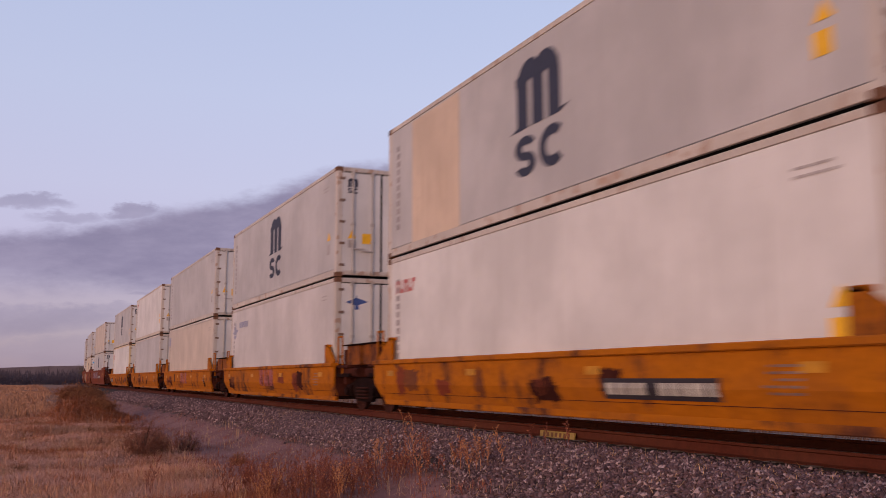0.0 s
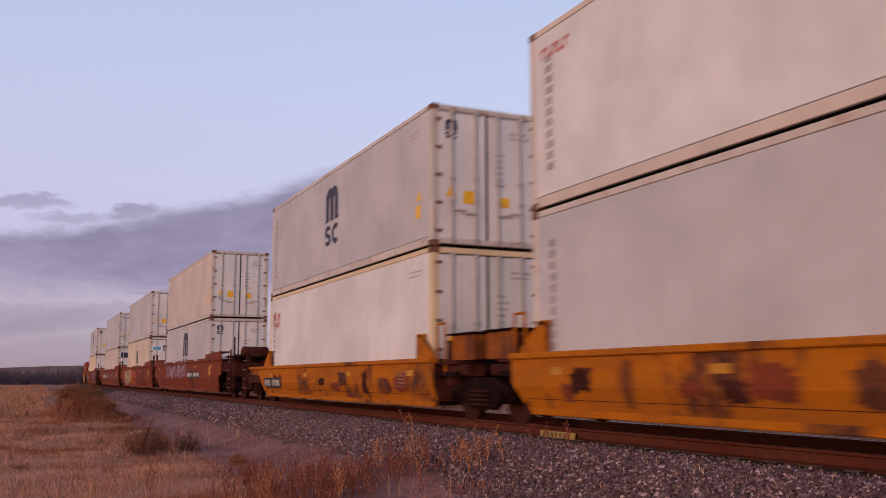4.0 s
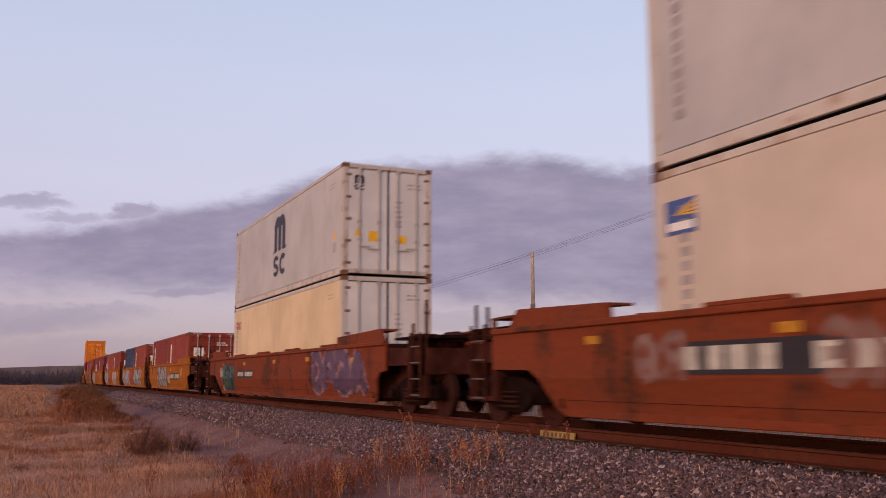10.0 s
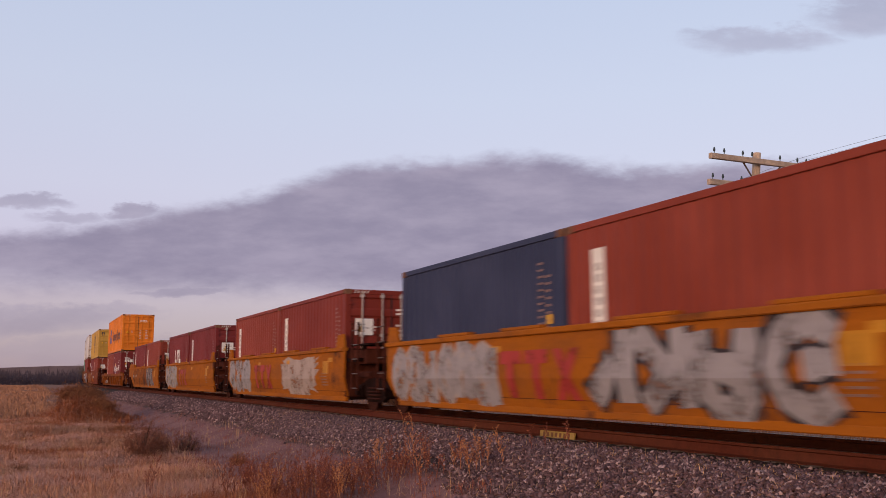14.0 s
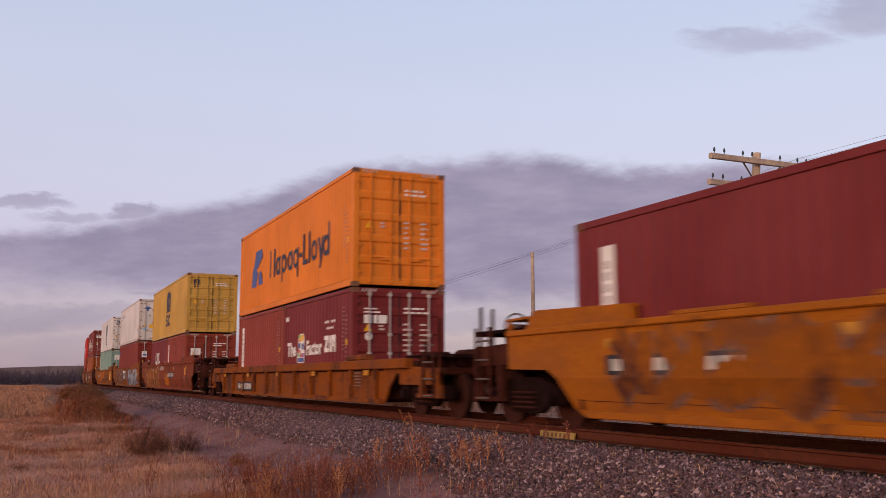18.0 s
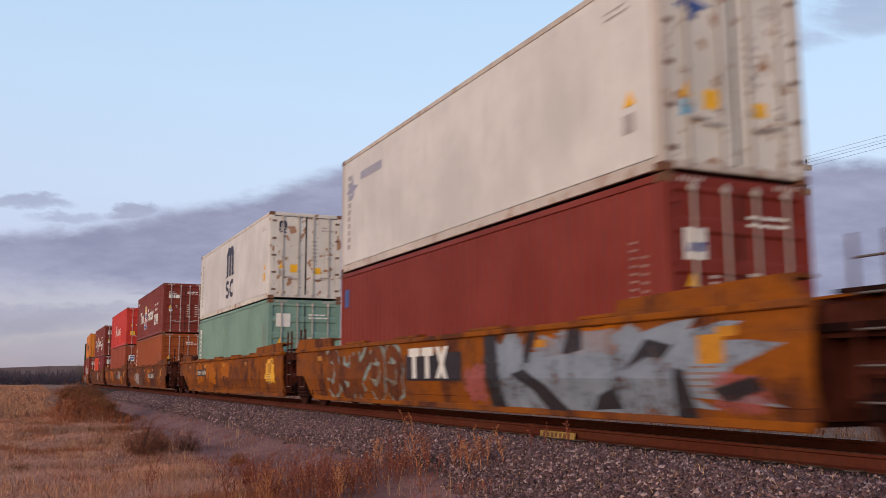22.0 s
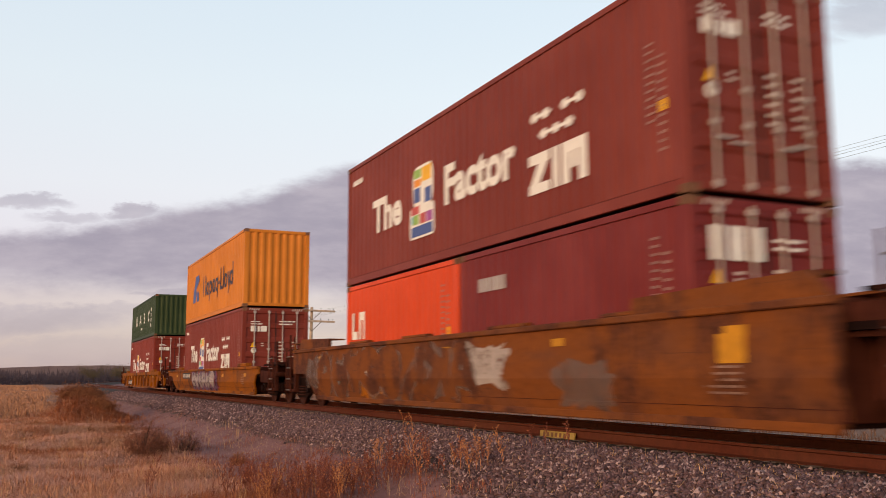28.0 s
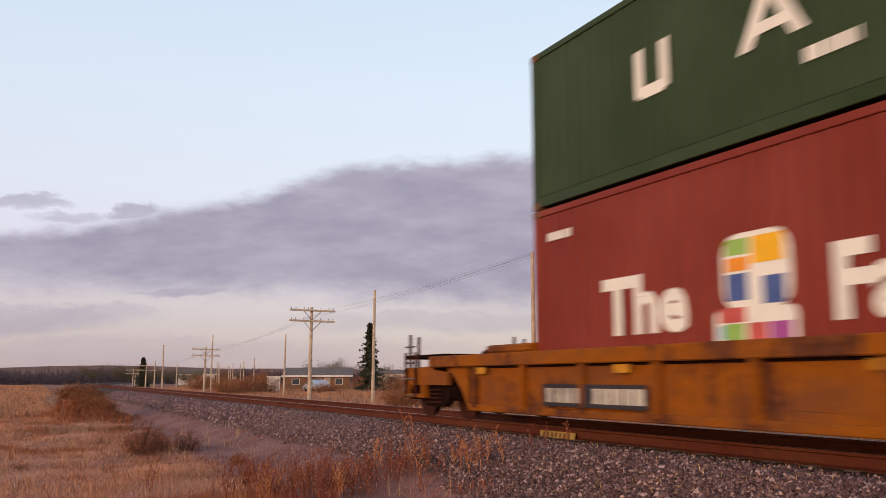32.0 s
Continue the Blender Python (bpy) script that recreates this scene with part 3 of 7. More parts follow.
class Box:
    """A container: its empty, its size, and ways to mark it."""

    def __init__(self, mat, label, L=L40, H=HC, reefer=False, doors=True, frame_mat=None, door_mat=None, rod_mat=None, group="containers on the train"):
        self.L, self.H = L, H
        self.top = thing("container", label, "shipping container", group)
        t, fm = self.top, frame_mat or mat
        key = (L, H)
        for sx in (-1, 1):
            m = pose(-BOX_W / 2 + 0.012, 0, 0) if sx < 0 else pose(BOX_W / 2 - 0.012, 0, 0, 0, 0, 180)
            piece("side_panel", key + (reefer,), side_sheet(L, H, not reefer), mat, t, m)
            piece("top_rail", key, lambda bm: box(bm, -0.045, 0.045, -L / 2 + 0.09, L / 2 - 0.09, H - 0.1, H - 0.004, 0.008), fm, t, (sx * (BOX_W / 2 - 0.047), 0, 0))
            piece("bottom_rail", key, lambda bm: box(bm, -0.03, 0.03, -L / 2 + 0.09, L / 2 - 0.09, 0.03, 0.19, 0.008), fm, t, (sx * (BOX_W / 2 - 0.034), 0, 0))
            for sy in (-1, 1):
                piece("corner_post", key, lambda bm: box(bm, -0.075, 0.075, -0.075, 0.075, 0.11, H - 0.11, 0.01), fm, t, (sx * (BOX_W / 2 - 0.077), sy * (L / 2 - 0.077), 0))
                for z in (0.0, H - 0.118):
                    piece("corner_casting", (), lambda bm: box(bm, -0.082, 0.082, -0.089, 0.089, 0, 0.118, 0.008), CASTING, t, (sx * (BOX_W / 2 - 0.080), sy * (L / 2 - 0.087), z))
        for sy in (-1, 1):
            piece("end_header", key, lambda bm: box(bm, -BOX_W / 2 + 0.15, BOX_W / 2 - 0.15, -0.05, 0.05, H - 0.12, H - 0.006, 0.008), fm, t, (0, sy * (L / 2 - 0.055), 0))
            piece("end_sill", key, lambda bm: box(bm, -BOX_W / 2 + 0.15, BOX_W / 2 - 0.15, -0.05, 0.05, 0.05, 0.16, 0.008), fm, t, (0, sy * (L / 2 - 0.055), 0))
        piece("roof", key, lambda bm: box(bm, -BOX_W / 2 + 0.06, BOX_W / 2 - 0.06, -L / 2 + 0.1, L / 2 - 0.1, H - 0.04, H - 0.02), fm, t)
        piece("floor", key, lambda bm: box(bm, -BOX_W / 2 + 0.06, BOX_W / 2 - 0.06, -L / 2 + 0.1, L / 2 - 0.1, 0.06, 0.12), GASKET, t)
        piece("end_panel", key + (True,), end_sheet(H, not reefer), fm, t, pose(0, L / 2 - 0.02, 0, 0, 0, 180))
        if doors:
            dm = door_mat or mat
            w = BOX_W / 2 - 0.115
            for sx in (-1, 1):
                leaf = piece("door", key + (reefer, sx), (lambda f: (lambda bm: (f(bm), bmesh.ops.scale(bm, vec=(-sx, 1, 1), verts=bm.verts))))(door_leaf(H, not reefer)), dm, t,
                             (sx * (BOX_W / 2 - 0.105), -L / 2 + 0.012, 0))
                if reefer:
                    piece("gasket", key + (sx,), lambda bm: [box(bm, min(-sx * a, -sx * b), max(-sx * a, -sx * b), -0.004, 0.01, c, d) for a, b, c, d in ((-0.004, 0.016, 0.13, H - 0.12), (w - 0.016, w, 0.13, H - 0.12), (0, w, 0.125, 0.15), (0, w, H - 0.145, H - 0.12))], GASKET, leaf)
                for fx in (0.30, 0.78):
                    piece("lock_rod", key, lock_rod(H), rod_mat or ROD, leaf, (-sx * w * fx, -0.028, 0))
                for z in ([0.3, 0.85, 1.4, 1.95, H - 0.3] if reefer else [0.35, 1.0, 1.7, H - 0.35]):
                    piece("hinge", (reefer,), lambda bm: box(bm, -0.02, 0.12 if reefer else 0.09, -0.022, 0.0, -0.032, 0.032, 0.006), HINGE if reefer else dm, leaf, pose(sx * 0.012, 0, z, 0, 0, 0 if sx < 0 else 180) if sx < 0 else pose(0.012, -0.022, z, 0, 0, 180))
                for fx in (0.42, 0.66):
                    piece("door_handle", (), lambda bm: box(bm, -0.16, 0.16, -0.03, -0.005, -0.016, 0.016, 0.004), rod_mat or ROD, leaf, (-sx * w * fx, -0.02, 0.72 if fx < 0.5 else 0.66))
            piece("door_seal", key, lambda bm: box(bm, -0.009, 0.009, -0.004, 0.05, 0.13, H - 0.12), GASKET, t, (0, -L / 2 + 0.012, 0))
        else:
            piece("front_panel", key, end_sheet(H, True), mat, t, (0, -L / 2 + 0.012, 0))

    def side(self, name, polys, mat, label=""):
        """Outlines (u, z) in metres from the trailing end and the base, on the side to the camera."""
        bm = bmesh.new()
        flat(bm, [[(u - self.L / 2, z) for u, z in p] for p in polys], -BOX_W / 2 + 0.006)
        return kinded(part(name, bm, mat, self.top, label), polys)

    def end(self, name, polys, mat, label=""):
        """Outlines (u, z) on the leading end, u from its edge at the camera's side."""
        bm = bmesh.new()
        for p in polys:
            bm.faces.new([bm.verts.new((u - BOX_W / 2, -self.L / 2 + 0.006, z)) for u, z in p])
        return kinded(part(name, bm, mat, self.top, label), polys)


def rect(u, z, w, h, lean=0.0):
    return [(u, z), (u + w, z), (u + w + lean, z + h), (u + lean, z + h)]


def bars(u, z, w, h, rows, fill=0.55, seed=1, ragged=True):
    """Lines of writing that cannot be read: plain bars, in short runs with gaps."""
    r = random.Random(seed)
    out = []
    for i in range(rows):
        zz = z + h * (1 - (i + 1) / rows)
        end = u + w * (r.uniform(0.55, 1) if ragged else 1)
        a = u
        while a < end - 0.03:
            b = min(end, a + r.uniform(0.10, 0.24))
            out.append(rect(a, zz, b - a, h / rows * fill * 0.85))
            a = b + r.uniform(0.02, 0.05)
    return out


def upright_bars(u, z, w, h, n, seed=1):
    r = random.Random(seed)
    return [rect(u + r.uniform(0, 0.1) * w, z + h * i / n, w * r.uniform(0.7, 0.95), h / n * 0.68) for i in range(n)]


def arc_band(cu, cz, r0, r1, a0, a1, n=14, squash=1.0):
    out = []
    for i in range(n):
        a, b = (radians(a0 + (a1 - a0) * k / n) for k in (i, i + 1))
        out.append([(cu + squash * r0 * math.cos(a), cz + r0 * math.sin(a)), (cu + squash * r1 * math.cos(a), cz + r1 * math.sin(a)),
                    (cu + squash * r1 * math.cos(b), cz + r1 * math.sin(b)), (cu + squash * r0 * math.cos(b), cz + r0 * math.sin(b))])
    return out


def emblem_polys(u, z, w, h):
    """A mark of three stout uprights under a bow on a foot line, over a bent band and an open ring."""
    out = []
    zb, ht = z + h * 0.45, h * 0.52
    bw = w * 0.23
    for k in (0.06, 0.375, 0.69):
        out.append(rect(u + w * k, zb, bw, ht * 0.80))
    for k in (0.06, 0.375):
        out += arc_band(u + w * (k + 0.2725), zb + ht * 0.78, w * 0.045, w * 0.2725, 0, 180, 8)
    out.append(rect(u + w * 0.04, zb + ht * 0.8, w * 0.14, ht * 0.18))
    out.append([(u - w * 0.08, zb - ht * 0.02), (u + w * 0.08, zb + ht * 0.07), (u + w * 0.28, zb + ht * 0.05), (u + w * 0.30, zb)])
    out.append([(u + w * 0.69, zb), (u + w * 0.9, zb), (u + w * 1.08, zb + ht * 0.1), (u + w * 0.87, zb + ht * 0.07)])
    m = h * 0.19
    k = w * 0.235 / (h * 0.125)
    out += arc_band(u + w * 0.22, z + m + h * 0.075, h * 0.035, h * 0.115, 20, 270, 12, k)
    out += arc_band(u + w * 0.22, z + m - h * 0.075, h * 0.035, h * 0.115, 90, -160, 12, k)
    out += arc_band(u + w * 0.76, z + m, h * 0.095, h * 0.19, 48, 312, 16, w * 0.26 / (h * 0.19))
    return out


WORDS = {}


def text_mesh(words, size):
    """Outlines of words that can be read, in the built-in font, as a flat mesh in x and y."""
    if (words, size) in WORDS:
        return WORDS[words, size]
    c = bpy.data.curves.new("lettering", "FONT")
    c.body, c.size, c.fill_mode, c.offset, c.resolution_u = words, size, "BOTH", size * 0.035, 3
    ob = bpy.data.objects.new("lettering", c)
    scene.collection.objects.link(ob)
    dg = bpy.context.evaluated_depsgraph_get()
    me = bpy.data.meshes.new_from_object(ob.evaluated_get(dg))
    bpy.data.objects.remove(ob)
    bpy.data.curves.remove(c)
    WORDS[words, size] = me
    return me


def lettering(b, words, u, z, size, mat, wide=1.0):
    me = text_mesh(words, size)
    me.materials.clear()
    me.materials.append(mat)
    ob = new("lettering", me)
    ob.parent = b.top
    m = Matrix(((0, 0, 0, 0), (0, 0, 0, 0), (0, 0, 0, 0), (0, 0, 0, 1)))
    m[0][2], m[1][0], m[2][1] = -1, -1, 1
    m[0][3], m[1][3], m[2][3] = -BOX_W / 2 + 0.005, b.L / 2 - u, z
    ob.matrix_basis = m @ Matrix.Diagonal((wide, 1, 1, 1))
    return ob


# ---- marks that repeat ----
def mark_emblem(b, u=5.55, z=0.6, w=1.5, h=1.72, mat=None, end=True):
    b.side("emblem", emblem_polys(u, z, w, h), mat or INK, "dark bar emblem")
    if end:
        b.end("emblem", emblem_polys(0.28, b.H - 0.68, 0.30, 0.36), mat or INK)


def mark_reefer(b, seed):
    """Small stickers that refrigerated boxes carry on their doors and near the corner."""
    r = random.Random(seed)
    L, H = b.L, b.H
    b.end("warning_triangle", [[(0.30, 0.98), (0.52, 0.98), (0.41, 1.2)]], INK_YELLOW)
    if r.random() < 0.55:
        b.end("sticker", [rect(0.31, 0.74, 0.20, 0.2)], INK_SKY if r.random() < 0.6 else INK_FADED, "blue sticker")
    b.end("warning_label", [rect(0.68, 0.86, 0.24, 0.26)], INK_YELLOW)
    b.end("warning_label", [rect(1.42 + r.uniform(-.05, .1), 0.84, 0.22, 0.2)], INK_YELLOW)
    b.end("writing", bars(1.40, 1.25, 0.28, 0.75, 6, 0.45, seed) + bars(1.72, 2.25, 0.45, 0.2, 2, 0.5, seed), INK_FADED)
    b.side("writing", bars(L - 1.15, H - 0.52, 0.65, 0.18, 2, 0.4, seed), INK_FADED)
    b.side("warning_triangle", [[(L - 0.78, 0.98), (L - 0.52, 0.98), (L - 0.65, 1.2)]], INK_YELLOW)
    b.side("warning_label", [rect(L - 0.80, 0.62, 0.24, 0.26)], INK_YELLOW if r.random() < .6 else INK_FADED)
    b.side("writing", upright_bars(0.46, 0.55, 0.19, 1.85, 11, seed), INK_GREYED)


def mark_dry(b, seed, white=True):
    L, H = b.L, b.H
    b.end("writing", bars(1.32, H - 0.60, 0.72, 0.20, 2, 0.5, seed), INK_WHITE)
    b.end("writing", bars(1.30, 0.95, 0.24, 0.75, 6, 0.42, seed) + bars(1.74, 0.95, 0.24, 0.75, 6, 0.42, seed + 1), INK_PALE)
    b.end("warning_triangle", [[(0.3, 1.42), (0.5, 1.42), (0.4, 1.6)]], INK_YELLOW)
    b.end("writing", bars(0.68, 1.45, 0.14, 0.16, 2, 0.6, seed + 2), INK_PALE)
    b.side("writing", bars(L - 0.72, 1.0, 0.11, 1.1, 11, 0.4, seed, False) + bars(L - 0.5, 0.6, 0.11, 1.3, 12, 0.4, seed, False), INK_DIM)
    b.side("warning_label", [rect(L - 0.48, 1.1, 0.12, 0.14)], INK_YELLOW)
    for u in (0.22, BOX_W - 0.62):
        b.end("header_stripe", [rect(u + 0.08 * k, H - 0.10, 0.035, 0.075, 0.03) for k in range(5)], INK_PALE).location.y = -0.012


def mark_strip(b, seed):
    """The upright white panel with writing near the trailing end of a short box."""
    b.side("name_panel", [rect(0.60, 0.35, 0.30, b.H - 0.75)], INK_WHITE, "upright white panel")
    b.side("writing", [[(u, z) for u, z in p] for p in upright_bars(0.65, 0.5, 0.2, b.H - 1.05, 9, seed)], INK_FADED)
    b.end("placard", [rect(0.26, 1.35, 0.46, 0.40)], INK_WHITE, "white square placard")
    b.end("writing", bars(0.32, 1.42, 0.34, 0.26, 3, 0.4, seed), INK_FADED)


def mark_star(b, end=True):
    """A blue four-armed emblem with a line of writing."""
    arms = [[(0.62, 1.98), (0.74, 2.42), (0.86, 1.98), (0.74, 1.86)], [(0.30, 1.94), (0.72, 2.10), (1.18, 2.02), (0.74, 1.88)]]
    b.side("emblem", arms + arc_band(0.68, 1.94, 0.10, 0.22, 90, 360, 10), INK_GREY, "grey-blue emblem")
    b.side("writing", [rect(1.35 + 0.2 * i, 2.10, 0.15, 0.2) for i in range(7)], INK_GREY)
    if end:
        b.end("emblem", [[(0.26, b.H - 0.62), (0.55, b.H - 0.5), (0.86, b.H - 0.6), (0.55, b.H - 0.7)], [(0.5, b.H - 0.8), (0.55, b.H - 0.42), (0.62, b.H - 0.8)]], INK_BLUE)


def mark_words(b, u, z, w, h, n, mat, seed=1):
    """A brand name as a row of plain blocks with a notch."""
    st = w / n
    out = []
    for i in range(n):
        out += [rect(u + i * st, z, st * 0.26, h), rect(u + i * st + st * 0.26, z + (h * 0.7 if (i + seed) % 2 else 0), st * 0.5, h * 0.3)]
        if (i + seed) % 3 == 0:
            out.append(rect(u + i * st + st * 0.56, z, st * 0.2, h))
    b.side("name_mark", out, mat)


def rounded(u, z, w, h, r):
    """A box outline with round corners."""
    out = []
    for cu, cz, a0 in ((u + w - r, z + h - r, 0), (u + r, z + h - r, 90), (u + r, z + r, 180), (u + w - r, z + r, 270)):
        out += [(cu + r * math.cos(radians(a0 + 30 * k)), cz + r * math.sin(radians(a0 + 30 * k))) for k in range(4)]
    return out


def mark_slogan(b, L=L40, drop=0.0):
    """White slogan with a many-coloured panel between its words."""
    k = b.L / L40
    if k > 0.9:
        g, z0, the, fac, e, n = 1.0, 1.06 - drop, 1.78, 5.55, 8.72, 1.6
        u, z, w, h = 3.92, 0.58 - drop, 1.2, 1.46
    else:
        g, z0, the, fac, e, n = 0.53, 0.95, 0.42, 2.32, 3.97, 0.92
        u, z, w, h = 1.46, 0.74, 0.72, 0.80
    lettering(b, "The", the, z0, 1.0 * g, INK_WHITE, 1.06)
    lettering(b, "Factor", fac, z0, 1.0 * g, INK_WHITE, 1.03)
    b.side("colour_panel", [rounded(u + w * 0.12, z + h * 0.42, w * 0.84, h * 0.58, w * 0.2), rounded(u, z, w, h * 0.44, w * 0.08)], INK_WHITE, "panel of coloured tiles")
    tiles = [(INK_GREEN, 0.17, 0.84, 0.3, 0.12), (INK_YELLOW, 0.5, 0.76, 0.38, 0.2), (INK_ORANGE, 0.17, 0.72, 0.3, 0.1), (INK_BLUE, 0.17, 0.5, 0.27, 0.2), (INK_BLUE, 0.62, 0.46, 0.26, 0.2), (INK_RED, 0.06, 0.34, 0.34, 0.11),
             (INK_GREEN, 0.12, 0.2, 0.26, 0.13), (INK_SKY, 0.06, 0.22, 0.06, 0.1), (INK_RED, 0.42, 0.19, 0.24, 0.14), (INK_PURPLE, 0.68, 0.19, 0.26, 0.14), (INK_BLUE, 0.06, 0.03, 0.88, 0.14)]
    for mat, a, c, tw, th in tiles:
        b.side("colour_tile", [rect(u + w * a, z + h * c, w * tw, h * th)], mat).location.x = -0.003
    zb = 0.62 if k > 0.9 else z0 + 0.02
    q = 0.62 if k > 0.9 else 0.42
    white = [rect(e, zb, n * 0.38, q * 0.25), rect(e, zb + q * 0.74, n * 0.38, q * 0.26), [(e, zb + q * 0.15), (e + n * 0.17, zb + q * 0.15), (e + n * 0.38, zb + q * 0.85), (e + n * 0.2, zb + q * 0.85)], rect(e + n * 0.43, zb, n * 0.11, q),
             rect(e + n * 0.59, zb, n * 0.13, q), rect(e + n * 0.87, zb, n * 0.13, q), rect(e + n * 0.745, zb + q * 0.33, n * 0.10, q * 0.67), rect(e + n * 0.72, zb + q * 0.74, n * 0.15, q * 0.26)]
    b.side("name_mark", white, INK_WHITE, "white block mark")
    dots = []
    for r, cols in ((0, (0.28, 0.5, 0.72)), (1, (0.12, 0.32, 0.66, 0.9))):
        for c in cols:
            cu, cz = e + c * n, zb + q * 1.45 + 0.30 * g * r
            dots.append([(cu + 0.10 * g * math.cos(a), cz + 0.085 * g * math.sin(a)) for a in np.linspace(0, 2 * math.pi, 8)[:-1]])
    dots += [rect(e + n * 0.2, zb + q * 1.41, n * 0.6, 0.05 * g), rect(e + n * 0.05, zb + q * 1.41 + 0.3 * g, n * 0.36, 0.05 * g), rect(e + n * 0.6, zb + q * 1.41 + 0.3 * g, n * 0.36, 0.05 * g)]
    b.side("dot_mark", dots, INK_WHITE)
    b.side("writing", bars(0.4 * k, b.H - 0.5, 0.95 * k, 0.16, 1, 0.9, 3), INK_WHITE)
    b.end("name_mark", [rect(0.3, b.H - 0.85, 0.2, 0.2), rect(0.55, b.H - 0.85, 0.08, 0.2), rect(0.66, b.H - 0.85, 0.22, 0.2)], INK_WHITE)
    b.end("writing", bars(0.3, b.H - 0.6, 0.5, 0.16, 2, 0.5, 4), INK_WHITE)
    b.end("disc", [[(0.42 + 0.1 * math.cos(a), 1.3 + 0.1 * math.sin(a)) for a in np.linspace(0, 2 * math.pi, 12)[:-1]]], INK_WHITE)
# ---- well cars ----
WHEEL_R = 0.42


def wheel_build(bm):
    lathe(bm, (-0.07, 0, 0), (1, 0, 0), [(0, 0.30), (0.0, WHEEL_R - 0.012), (0.10, WHEEL_R), (0.105, WHEEL_R + 0.026), (0.135, WHEEL_R + 0.026), (0.14, 0.33), (0.10, 0.30), (0.08, 0.14), (0.16, 0.12), (0.16, 0.0501)], 22)


def frame_build(bm):
    """Cast side frame of a truck: an arched beam with journal boxes and a spring opening."""
    outer = [(-1.12, 0.36), (-1.12, 0.56), (-0.75, 0.64), (-0.42, 0.74), (0.42, 0.74), (0.75, 0.64), (1.12, 0.56), (1.12, 0.36), (0.66, 0.34), (0.42, 0.20), (-0.42, 0.20), (-0.66, 0.34)]
    plate(bm, outer, -0.06, 0.06)
    for y in (-0.88, 0.88):
        box(bm, -0.13, 0.05, y - 0.16, y + 0.16, 0.32, 0.58, 0.03)
        rod(bm, (-0.2, y, 0.43), (-0.1, y, 0.43), 0.09, 12)


def spring_build(bm):
    for k in range(3):
        for i in range(4):
            ring(bm, (0, -0.22 + 0.22 * k, 0.28 + 0.075 * i), (0, 0, 1), 0.08, 0.02, 10, 4)


def truck(car, y):
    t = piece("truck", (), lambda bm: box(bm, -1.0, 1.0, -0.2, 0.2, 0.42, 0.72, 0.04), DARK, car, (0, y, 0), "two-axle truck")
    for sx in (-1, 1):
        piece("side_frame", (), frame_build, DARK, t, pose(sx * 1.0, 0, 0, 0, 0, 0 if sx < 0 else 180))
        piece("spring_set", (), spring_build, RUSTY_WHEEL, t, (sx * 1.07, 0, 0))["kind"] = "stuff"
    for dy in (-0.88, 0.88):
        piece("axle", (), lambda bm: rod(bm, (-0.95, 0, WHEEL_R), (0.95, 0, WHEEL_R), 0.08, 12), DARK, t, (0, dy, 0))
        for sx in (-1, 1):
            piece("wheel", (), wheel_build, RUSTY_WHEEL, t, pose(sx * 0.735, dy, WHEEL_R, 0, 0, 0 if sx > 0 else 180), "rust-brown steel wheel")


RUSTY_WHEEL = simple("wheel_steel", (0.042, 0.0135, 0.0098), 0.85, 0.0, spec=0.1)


def split_at(poly, z):
    """Cut an outline (y, z) along a level line."""
    out = []
    for sign in (1, -1):
        cut = []
        for (ya, za), (yb, zb) in zip(poly, poly[1:] + poly[:1]):
            a, b = (za - z) * sign, (zb - z) * sign
            if a >= 0:
                cut.append((ya, za))
            if a * b < 0:
                k = a / (a - b)
                cut.append((ya + (yb - ya) * k, z))
        if len(cut) > 2 and (max(q[1] for q in cut) - min(q[1] for q in cut)) > 1e-5:
            out.append(cut)
    return out


